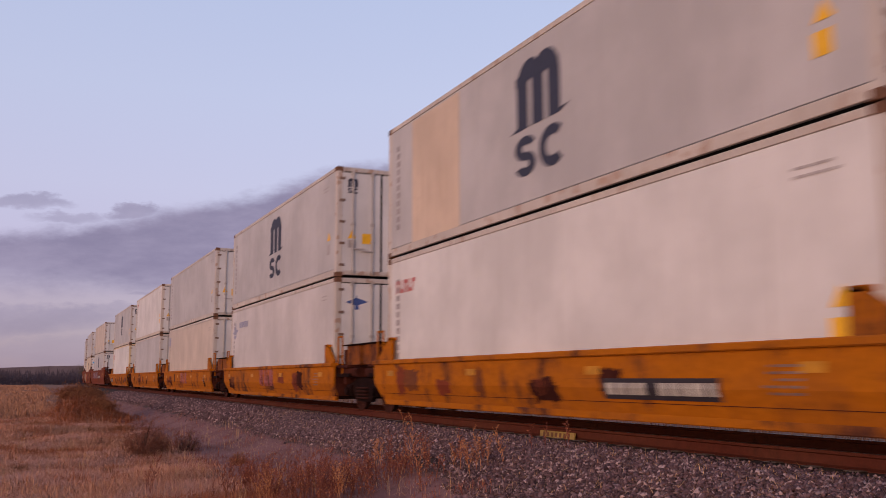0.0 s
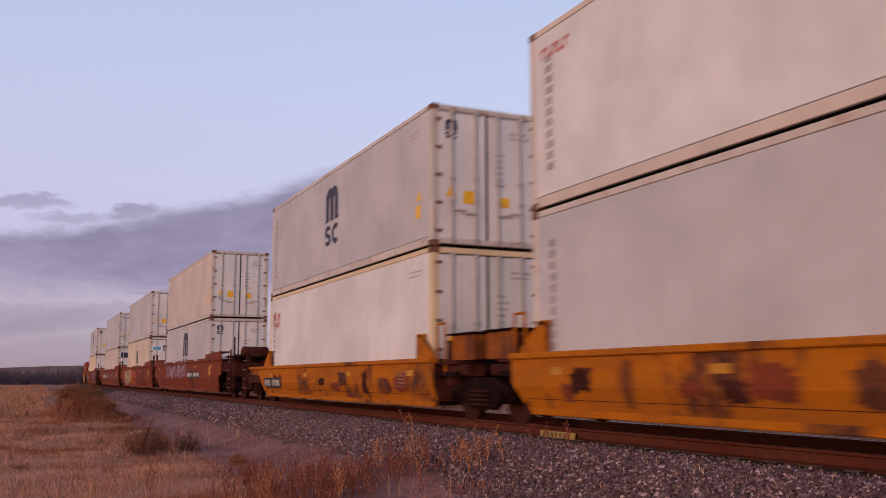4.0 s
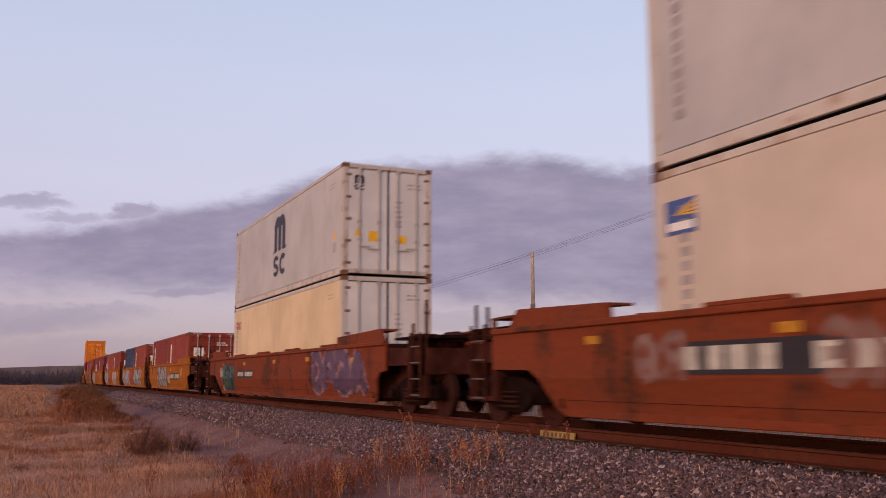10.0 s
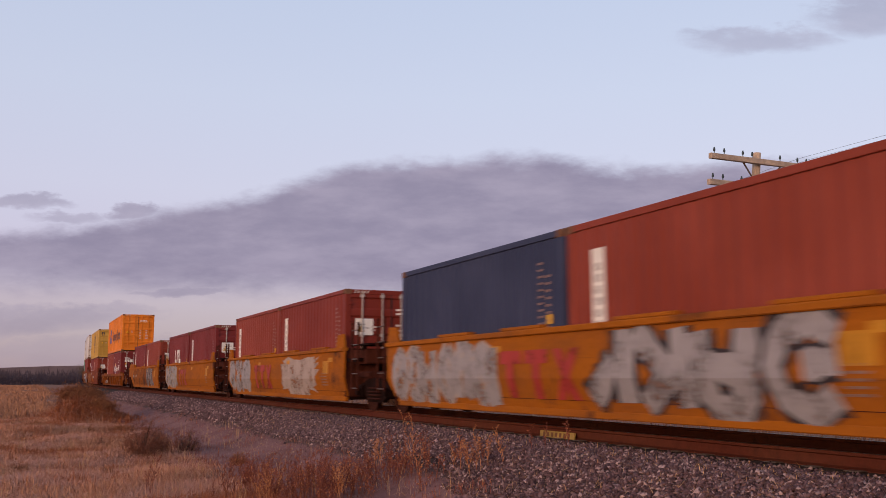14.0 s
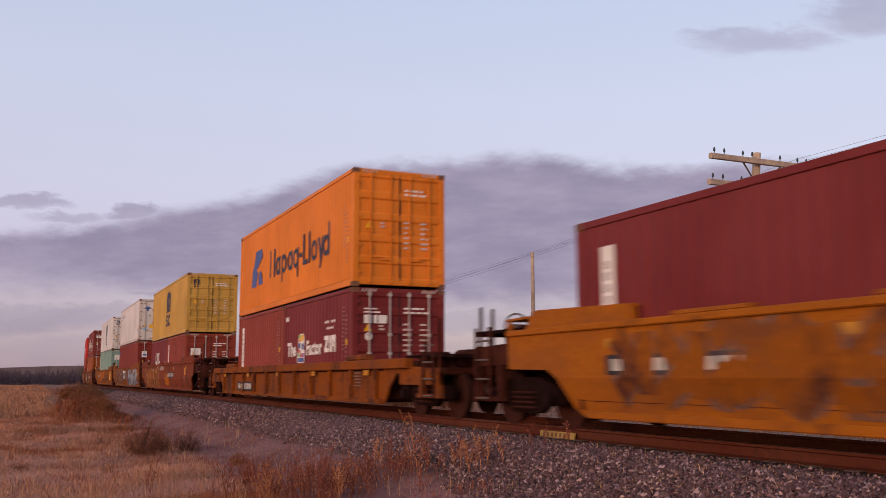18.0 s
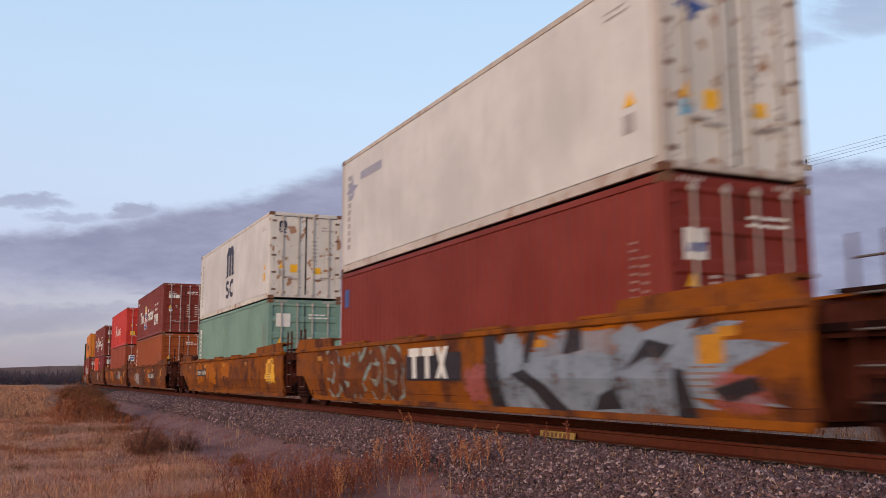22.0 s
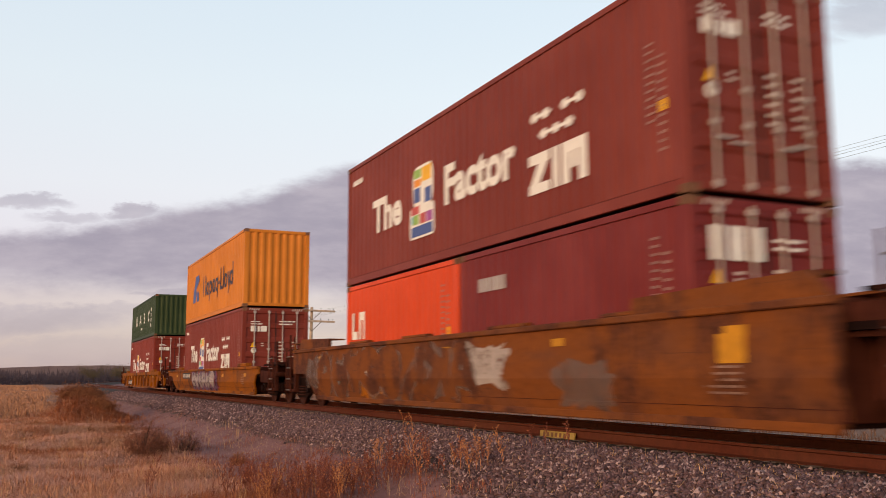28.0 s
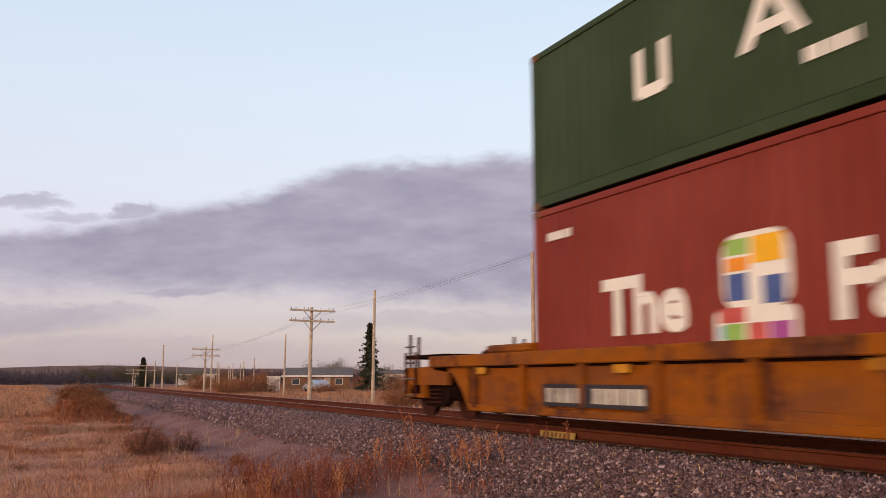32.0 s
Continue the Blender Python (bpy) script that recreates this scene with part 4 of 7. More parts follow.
class Car:
    def __init__(self, mat, label, long=True, top=1.50, front="shared", rear="shared", style="high", seed=0, stand=""):
        self.mat, self.top_z, self.seed, self.stand = mat, top, seed, stand
        self.thing = c = thing("well_car", label, "well car", "cars of the train")
        half, mid = (8.35, 9.95) if long else (6.35, 7.95)
        fend = (11.2 if front == "coupler" else 9.35) if long else (9.55 if front == "coupler" else 7.35)
        rend = (11.2 if rear == "coupler" else 9.35) if long else (9.55 if rear == "coupler" else 7.35)
        self.half = half
        key = (long, top, front, rear, style)
        low = 0.195
        self.fold = 0.0 if style == "rib" else (0.72 if top > 1.3 else 0.60)
        self.low = low
        skin = 0.07 if style == "rib" else 0.0

        def outline(e, kind):
            """The end of the side plate, from its foot to its top."""
            if style == "rib":
                return [(half + 0.05, low), (half + 0.35, low + 0.35), (half + 0.75, top - 0.30), (half + 1.5, top - 0.24), (half + 1.5, top - 0.02)]
            if kind == "coupler" and e < 0:
                return [(half, low), (half + 0.15, low + 0.12), (half + 0.42, 0.72), (half + 0.55, 0.84), (half + 0.9, 0.88), (half + 0.9, top - 0.05)]
            if kind == "coupler":
                return [(half, low), (half + 0.22, low + 0.12), (half + 0.55, 0.72), (half + 0.8, 0.84), (half + 1.95, 0.86), (half + 1.95, top - 0.05)]
            if e > 0 and long:
                return [(half, low), (half + 0.2, low + 0.1), (half + 0.42, 0.62), (half + 0.55, 0.78), (half + 1.3, 0.80), (half + 1.3, top - 0.06)]
            return [(half - 0.05, low), (half + 0.06, low + 0.12), (half + 0.12, top - 0.06)] if e < 0 else [(half - 0.05, low), (half + 0.12, low + 0.15), (half + 0.36, 0.66), (half + 0.4, top - 0.06)]

        def side(bm):
            pts = outline(1, rear) + [(-y, z) for y, z in outline(-1, front)[::-1]]
            plate(bm, pts, skin, skin + 0.05)
            if self.fold:
                bmesh.ops.bisect_plane(bm, geom=bm.verts[:] + bm.edges[:] + bm.faces[:], plane_co=(0, 0, self.fold), plane_no=(0, 0, 1))
                for v in bm.verts:
                    v.co.x += self.tuck(v.co.z)

        ftop, rtop = outline(-1, front)[-1][0], outline(1, rear)[-1][0]
        for sx in (-1, 1):
            m = pose(-1.31, 0, 0) if sx < 0 else Matrix.Translation((1.31, 0, 0)) @ Matrix.Diagonal((-1, 1, 1, 1))
            s = piece("side_sill", key, side, mat, c, m)
            cap = 0.20 if style == "rib" else 0.09
            piece("top_chord", key, lambda bm: box(bm, -0.05, 0.10, -ftop + 0.02, rtop - 0.02, top - cap, top, 0.015), mat, s)
            piece("bottom_chord", (half, skin), lambda bm: box(bm, self.tuck(low) - 0.03 + skin * 0.6, self.tuck(low) + 0.06 + skin, -half + 0.05, half - 0.05, low - 0.01, low + 0.10, 0.012), mat, s)
            if style != "rib":
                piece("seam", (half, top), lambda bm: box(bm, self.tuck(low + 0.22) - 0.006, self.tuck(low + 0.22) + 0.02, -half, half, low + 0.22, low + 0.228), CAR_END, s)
            else:
                # dark strip laid on the plate as the shade under the top chord
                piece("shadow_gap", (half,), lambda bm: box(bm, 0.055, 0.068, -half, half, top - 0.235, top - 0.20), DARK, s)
                n = 10
                for i in range(n + 1):
                    y = -half + 0.3 + (2 * half - 0.6) * i / n
                    piece("rib", (top,), lambda bm: box(bm, -0.035, 0.07, -0.045, 0.045, low + 0.05, top - 0.19, 0.012), mat, s, (0, y, 0))
            for e, sy, kind in ((ftop, -1, front), (rtop, 1, rear)):
                if style == "high":
                    far = e - (0.6 if kind == "coupler" and sy > 0 else 0.05)
                    back = 2.65 if kind == "coupler" and sy > 0 else 3.1

                    def guard(bm):
                        plate(bm, [(far - back, top), (far - back + 0.03, top + 0.20), (far - 0.25, top + 0.26), (far, top)], -0.03, 0.06)
                        plate(bm, [(far - back + 0.04, top + 0.17), (far - back + 0.04, top + 0.205), (far - 0.25, top + 0.27), (far - 0.25, top + 0.23)], 0.0, 0.42)
                        if back < 3:
                            plate(bm, [(far + 0.02, top + 0.16), (far + 0.02, top + 0.20), (e + 0.05, top + 0.18), (e + 0.05, top + 0.15)], 0.0, 0.4)
                            plate(bm, [(e - 0.06, top - 0.1), (e - 0.06, top + 0.16), (e + 0.06, top + 0.16), (e + 0.06, top - 0.1)], 0.02, 0.06)
                    if long or kind == "coupler":
                        piece("guide_plate", (long, e, sy), lambda bm: (guard(bm), bmesh.ops.scale(bm, vec=(1, sy, 1), verts=bm.verts)), mat, s)
                    else:
                        piece("gusset", (e, sy, top), lambda bm: (plate(bm, [(e - 0.62, top), (e - 0.50, top + 0.30), (e - 0.12, top + 0.32), (e - 0.02, top)], 0.0, 0.06), bmesh.ops.scale(bm, vec=(1, sy, 1), verts=bm.verts)), mat, s)
                elif style == "facet":
                    def gusset(bm):
                        plate(bm, [(5.72, top), (5.72, top + 0.42), (5.86, top + 0.46), (6.45, top + 0.06), (6.45, top)], 0.0, 0.06)
                        plate(bm, [(5.72, top + 0.40), (5.72, top + 0.46), (5.95, top + 0.46), (5.95, top + 0.40)], 0.0, 0.3)
                    piece("gusset", (sy,), lambda bm: (gusset(bm), bmesh.ops.scale(bm, vec=(1, sy, 1), verts=bm.verts)), mat, s)
                else:
                    piece("guide_block", (long,), lambda bm: box(bm, -0.02, 0.16, -0.7, 0.7, top, top + 0.13, 0.03), mat, s, (0, sy * (half - 1.5), 0))
            if style == "high":
                r = random.Random(seed)
                for k in range(4):
                    piece("pad", (), lambda bm: box(bm, -0.03, 0.10, -0.62, 0.62, 0.0, 0.055, 0.012), mat, s, (0, (-5.2 + 3.3 * k if long else -4.4 + 2.7 * k) + r.uniform(-.3, .3), top))
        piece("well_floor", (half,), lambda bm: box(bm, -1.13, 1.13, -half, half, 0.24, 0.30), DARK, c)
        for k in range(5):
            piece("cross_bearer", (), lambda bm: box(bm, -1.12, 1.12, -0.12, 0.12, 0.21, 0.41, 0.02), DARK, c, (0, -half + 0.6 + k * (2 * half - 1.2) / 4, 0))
        for e, sy, kind in ((fend, -1, front), (rend, 1, rear)):
            self.ending(e, sy, kind, half, mid, top, long, style)
        if front == "coupler":
            truck(c, -mid - 0.25)
        else:
            truck(c, -mid)
        if rear == "coupler":
            truck(c, mid + 0.25)

    def tuck(self, z):
        """How far the side folds in under its crease."""
        return 0.13 * (self.fold - z) / (self.fold - self.low) if z < self.fold else 0.0

    def ending(self, e, sy, kind, half, mid, top, long, style):
        c, mat = self.thing, self.mat
        flip = pose(0, 0, 0) if sy > 0 else pose(0, 0, 0, 0, 0, 180)
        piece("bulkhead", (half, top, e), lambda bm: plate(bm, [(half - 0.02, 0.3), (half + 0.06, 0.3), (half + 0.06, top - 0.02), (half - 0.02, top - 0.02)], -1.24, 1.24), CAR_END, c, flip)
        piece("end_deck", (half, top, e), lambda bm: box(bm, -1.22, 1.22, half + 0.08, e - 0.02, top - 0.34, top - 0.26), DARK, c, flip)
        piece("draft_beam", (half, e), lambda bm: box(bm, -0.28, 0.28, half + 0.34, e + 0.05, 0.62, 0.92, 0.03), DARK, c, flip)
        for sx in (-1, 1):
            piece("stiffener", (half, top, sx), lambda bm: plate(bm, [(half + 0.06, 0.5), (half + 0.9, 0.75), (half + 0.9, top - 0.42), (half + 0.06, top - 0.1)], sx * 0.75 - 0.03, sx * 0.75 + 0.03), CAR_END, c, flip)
        if kind == "shared":
            if style == "facet":
                for sx in (-1, 1):
                    piece("grab_hoop", (sx, top), lambda bm: (rod(bm, (sx * 1.2, half + 0.45, top - 0.3), (sx * 1.2, half + 0.45, top + 0.62), 0.022), rod(bm, (sx * 1.2, half + 0.45, top + 0.62), (sx * 1.2, half + 0.12, top + 0.62), 0.022), rod(bm, (sx * 1.2, half + 0.12, top + 0.62), (sx * 1.2, half + 0.12, top - 0.1), 0.022)), mat, c, flip)
                    piece("step_plate", (sx, half), lambda bm: box(bm, sx * 1.15 - 0.1, sx * 1.15 + 0.1, half + 0.2, half + 0.95, 0.98, 1.04), CAR_END, c, flip)
                    piece("side_bearing", (sx, half), lambda bm: box(bm, sx * 1.0 - 0.16, sx * 1.0 + 0.16, half + 0.4, half + 1.35, 0.76, 0.96, 0.04), CAR_END, c, flip)
                piece("end_box", (half, top), lambda bm: box(bm, -1.14, 1.14, half + 0.62, half + 1.52, top - 0.06, top + 0.38, 0.03), CAR_GRIME, c, flip)
                piece("end_lid", (half, top), lambda bm: box(bm, -1.2, 1.2, half + 0.5, half + 1.56, top + 0.39, top + 0.42), DARK, c, flip)
                piece("inner_post", (half, top), lambda bm: [box(bm, u - 0.06, u + 0.06, half + 0.46, half + 0.6, 0.6, top + 0.3) for u in (-1.1, 1.1)], CAR_END, c, flip)["kind"] = "stuff"
            else:
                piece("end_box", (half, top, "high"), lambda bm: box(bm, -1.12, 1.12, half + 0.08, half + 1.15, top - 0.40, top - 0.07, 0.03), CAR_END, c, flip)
                piece("end_lid", (half, top, "high"), lambda bm: (box(bm, -1.18, 1.18, half + 0.3, half + 1.45, top + 0.02, top + 0.06), box(bm, -1.15, -1.05, half + 0.9, half + 1.0, top - 0.1, top + 0.03), box(bm, 1.05, 1.15, half + 0.9, half + 1.0, top - 0.1, top + 0.03)), DARK, c, flip)
                for sx in (-1, 1):
                    piece("side_bearing", (sx, half, "high"), lambda bm: box(bm, sx * 1.0 - 0.14, sx * 1.0 + 0.14, half + 0.5, half + 1.4, 0.72, 0.88, 0.04), CAR_END, c, flip)
                    lad = piece("ladder", (half, top, sx), lambda bm: [rod(bm, (sx * 1.28, half + 0.62 + d, 0.45), (sx * 1.28, half + 0.62 + d, top + 0.55), 0.026, 6) for d in (0, 0.4)], CAR_END, c, flip)
                    for k in range(5):
                        piece("rung", (half, sx), lambda bm: rod(bm, (sx * 1.28, half + 0.62, 0.5), (sx * 1.28, half + 1.02, 0.5), 0.014, 6), STEEL, lad, (0, 0, k * 0.33))
            return
        # open end platform over the truck
        for sx in (-1, 1):
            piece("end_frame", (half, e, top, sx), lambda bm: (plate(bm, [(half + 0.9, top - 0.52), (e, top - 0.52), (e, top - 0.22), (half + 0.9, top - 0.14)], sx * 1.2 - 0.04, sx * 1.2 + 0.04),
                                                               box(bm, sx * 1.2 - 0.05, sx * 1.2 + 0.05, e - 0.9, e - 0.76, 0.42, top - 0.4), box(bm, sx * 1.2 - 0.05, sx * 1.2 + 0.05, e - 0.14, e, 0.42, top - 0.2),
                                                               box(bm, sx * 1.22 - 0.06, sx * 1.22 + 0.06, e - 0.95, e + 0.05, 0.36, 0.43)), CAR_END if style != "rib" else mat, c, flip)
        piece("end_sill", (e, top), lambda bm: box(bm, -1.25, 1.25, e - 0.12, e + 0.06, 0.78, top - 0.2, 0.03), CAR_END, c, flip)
        piece("coupler", (e,), lambda bm: (box(bm, -0.12, 0.12, e, e + 0.75, 0.64, 0.86, 0.03), box(bm, -0.2, 0.16, e + 0.72, e + 1.12, 0.58, 0.92, 0.06), box(bm, 0.02, 0.2, e + 0.95, e + 1.24, 0.6, 0.9, 0.05)), DARK, c, flip)
        piece("air_hose", (e,), lambda bm: [rod(bm, a, b, 0.03, 6) for a, b in (((0.35, e, 0.7), (0.38, e + 0.3, 0.45)), ((0.38, e + 0.3, 0.45), (0.3, e + 0.7, 0.36)), ((0.3, e + 0.7, 0.36), (0.2, e + 1.0, 0.45)))], GASKET, c, flip)
        piece("walkway", (e, top), lambda bm: [box(bm, -1.2, 1.2, e - 1.7 + 0.14 * k, e - 1.62 + 0.14 * k, top + 0.0, top + 0.05) for k in range(13)], DARK, c, flip)["kind"] = "stuff"
        piece("cross_over", (e, top), lambda bm: (box(bm, -1.1, 1.1, e + 0.02, e + 0.34, top - 0.02, top + 0.03)), DARK, c, flip)
        piece("brake_cylinder", (e, top), lambda bm: lathe(bm, (0.2, e - 1.25, top - 0.02), (0, 1, 0), [(0, 0.05), (0.03, 0.19), (0.5, 0.19), (0.56, 0.1), (0.8, 0.05)], 12), CAR_END, c, flip)
        piece("valve_box", (e, top), lambda bm: box(bm, 0.45, 0.95, e - 1.6, e - 1.1, top - 0.25, top + 0.12, 0.05), CAR_END, c, flip)
        for sx in (-1, 1):
            for yy, hh in (((e - 0.1, 0.72), (e - 0.75, 0.30)) if sy < 0 else ((e - 0.08, 0.46), (e - 0.5, 0.40))):
                piece("railing_post", (e, top, sx, hh), lambda bm: rod(bm, (sx * 1.18, yy, top - 0.3), (sx * 1.18, yy, top + hh), 0.03, 6), CAR_END, c, flip)
            lad = piece("ladder", (e, top, sx, "end"), lambda bm: [rod(bm, (sx * 1.30, e - d, 0.35), (sx * 1.30, e - d, top + 0.1), 0.026, 6) for d in (0.12, 0.6)], CAR_END, c, flip)
            for k in range(4):
                piece("rung", (e, sx, "end"), lambda bm: rod(bm, (sx * 1.30, e - 0.6, 0.4), (sx * 1.30, e - 0.12, 0.4), 0.018, 6), STEEL, lad, (0, 0, k * 0.31))
        if sy > 0 or not self.stand:
            return
        if self.stand == "drum":
            st = piece("brake_stand", (e, top, "drum"), lambda bm: (box(bm, -0.62, -0.46, e - 0.58, e - 0.42, top - 0.3, top + 0.25, 0.03), lathe(bm, (-0.9, e - 0.5, top + 0.42), (1, 0, 0), [(0, 0.05), (0.02, 0.24), (0.36, 0.24), (0.4, 0.05)], 16)), CAR_END, c, flip)
        else:
            st = piece("brake_stand", (e, top), lambda bm: (box(bm, -0.66, -0.42, e - 0.62, e - 0.36, top - 0.3, top + 0.42, 0.03), box(bm, -0.70, -0.38, e - 0.66, e - 0.32, top + 0.36, top + 0.72, 0.08), plate(bm, [(e - 1.2, top), (e - 0.66, top + 0.45), (e - 0.66, top + 0.60), (e - 1.3, top + 0.14)], -0.62, -0.48)), CAR_END, c, flip)
        piece("hand_wheel", (e, top), lambda bm: (ring(bm, (-0.54, e - 0.24, top + 0.58), (0, 1, 0), 0.27, 0.018), [rod(bm, (-0.54, e - 0.24, top + 0.58), (-0.54 + 0.27 * math.cos(a), e - 0.24, top + 0.58 + 0.27 * math.sin(a)), 0.012, 5) for a in (0.5, 2.1, 3.6, 5.2)]), STEEL, st)
        if self.stand == "full":
            piece("air_tank", (e, top), lambda bm: lathe(bm, (-0.55, e - 1.95, top + 0.20), (1, 0, 0), [(0, 0.06), (0.04, 0.2), (0.1, 0.25), (1.0, 0.25), (1.06, 0.2), (1.1, 0.06)], 14), CAR_END, c, flip)

    # marks on the side to the camera; y runs along the car, trailing end is +
    def mark(self, name, polys, mat, label="", lift=0.0):
        """Outlines (y, z) on the outer face."""
        bm = bmesh.new()
        for p in polys:
            for q in split_at(p, self.fold):
                bm.faces.new([bm.verts.new((-1.316 - lift + self.tuck(z), y, z)) for y, z in q])
        return kinded(part(name, bm, mat, self.thing, label), polys)

    def trim(self, board=None):
        """Yellow reflectors and the number board."""
        r = random.Random(self.seed + 5)
        top = self.top_z
        n = 5 if self.half > 7 else 4
        for i in range(n):
            y = -self.half + 0.9 + i * (2 * self.half - 1.8) / (n - 1) + r.uniform(-.2, .2)
            self.mark("reflector", [rect(y, top - 0.33, 0.32, 0.11)], WORN_YELLOW, lift=0.003)
        if board:
            a, b, z0, z1 = board
            self.mark("number_board", [rect(b, z0 - 0.04, a - b, z1 - z0 + 0.08)], BOARD_BLACK, "black board with pale bars", 0.003)
            n = 10
            w = (a - b - 0.1) / n
            self.mark("bar", [rect(b + 0.05 + w * i, z0 + 0.015, w * r.uniform(0.6, 0.82), z1 - z0 - 0.03) for i in range(n) if i != 5], INK_CHALK, lift=0.006)
        if top > 1.3:
            self.mark("yellow_panel", [rect(-self.half + 1.1, top - 0.62, 0.42, 0.32)], WORN_YELLOW, "worn yellow square", 0.003)
        self.mark("data_panel", bars(-self.half + 1.2, 0.55, 0.55, 0.35, 5, 0.45, self.seed), WORN_WHITE, lift=0.003)

    def tag_art(self, y0, y1, z0, z1, fill, outline, seed, letters=5):
        """Spray paint: slanted and bent strokes that overlap, with a darker rim; no letters."""
        r = random.Random(seed)
        w = (y1 - y0) / letters
        fat, rim = [], []
        ht = z1 - z0

        def stroke(pts, k):
            for lst, t in ((rim, k * 1.4), (fat, k)):
                left, right = [], []
                for i, (py, pz) in enumerate(pts):
                    qy, qz = pts[min(i + 1, len(pts) - 1)]
                    oy, oz = pts[max(i - 1, 0)]
                    dy, dz = qy - oy, qz - oz
                    n = math.hypot(dy, dz) or 1
                    tt = t * r.uniform(0.75, 1.15)
                    left.append((py - dz / n * tt, pz + dy / n * tt))
                    right.append((py + dz / n * tt, pz - dy / n * tt))
                for i in range(len(pts) - 1):
                    lst.append([left[i], left[i + 1], right[i + 1], right[i]])

        forms = [[[(0.15, 0), (0.2, 0.5), (0.15, 1)], [(0.15, 0.95), (0.7, 0.9), (0.85, 0.7), (0.6, 0.52), (0.2, 0.5)], [(0.35, 0.5), (0.6, 0.3), (0.85, 0)]],
                 [[(0.85, 0.8), (0.6, 1), (0.25, 0.85), (0.12, 0.5), (0.25, 0.15), (0.6, 0), (0.9, 0.2)], [(0.5, 0.5), (0.9, 0.45)]],
                 [[(0.1, 0), (0.3, 0.6), (0.5, 1)], [(0.5, 1), (0.7, 0.55), (0.95, 0)], [(0.25, 0.35), (0.75, 0.38)]],
                 [[(0.5, 0.95), (0.15, 0.7), (0.2, 0.2), (0.55, 0.02), (0.88, 0.3), (0.8, 0.8), (0.5, 0.95)], [(0.3, 0.2), (0.7, 0.75)]],
                 [[(0.12, 1), (0.15, 0.4), (0.35, 0.03), (0.65, 0.03), (0.85, 0.4), (0.88, 1)], [(0.2, 0.5), (0.8, 0.6)]],
                 [[(0.15, 0), (0.12, 1)], [(0.85, 1), (0.2, 0.5)], [(0.35, 0.58), (0.6, 0.3), (0.9, 0)]]]
        for i in range(letters):
            k = min(w, ht) * r.uniform(0.15, 0.20)
            lean, rise, wide = r.uniform(-.15, .15) * w, r.uniform(-.04, .06) * ht, w * r.uniform(0.92, 1.12)
            form, turn, flip = r.choice(forms), r.random() < 0.5, r.random() < 0.7
            if len(form) > 2 and r.random() < 0.6:
                form = [form[0], r.choice(forms)[0], form[2]]
            for line in form:
                line = [(1 - a if flip else a, 1 - c if turn else c) for a, c in line]
                pts = []
                for (ua, va), (ub, vb) in zip(line, line[1:]):
                    for q in (0, 0.34, 0.67):
                        pts.append((ua + (ub - ua) * q, va + (vb - va) * q))
                pts.append(line[-1])
                # the trailing end (+y) lies to the left of one who faces the car
                stroke([(y1 - (i + 0.5) * w - (u - 0.5) * wide + lean * v, z0 + rise + ht * (0.1 + 0.8 * v)) for u, v in pts], k)
        clip = lambda polys: [[(y, min(max(z, 0.21), self.top_z - 0.02)) for y, z in p] for p in polys]
        self.mark("graffiti_rim", clip(rim), outline, lift=0.004)
        self.mark("graffiti", clip(fat), fill, "sprayed strokes", lift=0.007)

    def blotch(self, y0, y1, mat, seed, z0=0.2, z1=None):
        """A repainted or bleached patch with an uneven rim."""
        r = random.Random(seed)
        z1 = z1 or self.top_z - 0.1
        pts = []
        n = 44
        k = 0.9
        for i in range(n):
            a = 2 * math.pi * i / n
            k = 0.4 * k + 0.6 * r.uniform(0.5, 1.15) if i else r.uniform(0.7, 1)
            pts.append(((y0 + y1) / 2 + (y1 - y0) / 2 * k * math.copysign(abs(math.cos(a)) ** 0.5, math.cos(a)), (z0 + z1) / 2 + (z1 - z0) / 2 * min(k, 1) * math.copysign(abs(math.sin(a)) ** 0.5, math.sin(a))))
        self.mark("paint_patch", [pts], mat, lift=0.002)
# ---- the train, from the first car in view to the last ----
FLOOR_Z = 0.41
MOVING = []
K = 0.97


def ride(ob, s, dy=0.0, z=0.0):
    """Note a thing that rides with the train; s: its place on the line at the start."""
    MOVING.append((ob, s * K + dy, z))


def stack(s, *boxes, gap=0.0):
    """Set boxes on the well floor at s; a pair in one tier is a tuple (leading, trailing)."""
    z = FLOOR_Z
    for tier in boxes:
        if isinstance(tier, tuple):
            lead, trail = tier
            ride(lead.top, s, -L20 / 2 - 0.05, z)
            ride(trail.top, s, L20 / 2 + 0.05 + gap, z)
            z += lead.H + 0.02
        else:
            ride(tier.top, s, 0, z)
            z += tier.H + 0.02


def reefer(mat, label, seed, door=None, frame_mat=None):
    b = Box(mat, label, reefer=True, door_mat=door or WHITE, frame_mat=frame_mat or REEFER_FRAME, rod_mat=ROD)
    mark_reefer(b, seed)
    return b


def short(mat, label, seed, strip=True):
    b = Box(mat, label, L=L20, H=STD)
    mark_dry(b, seed)
    if strip:
        mark_strip(b, seed)
    return b


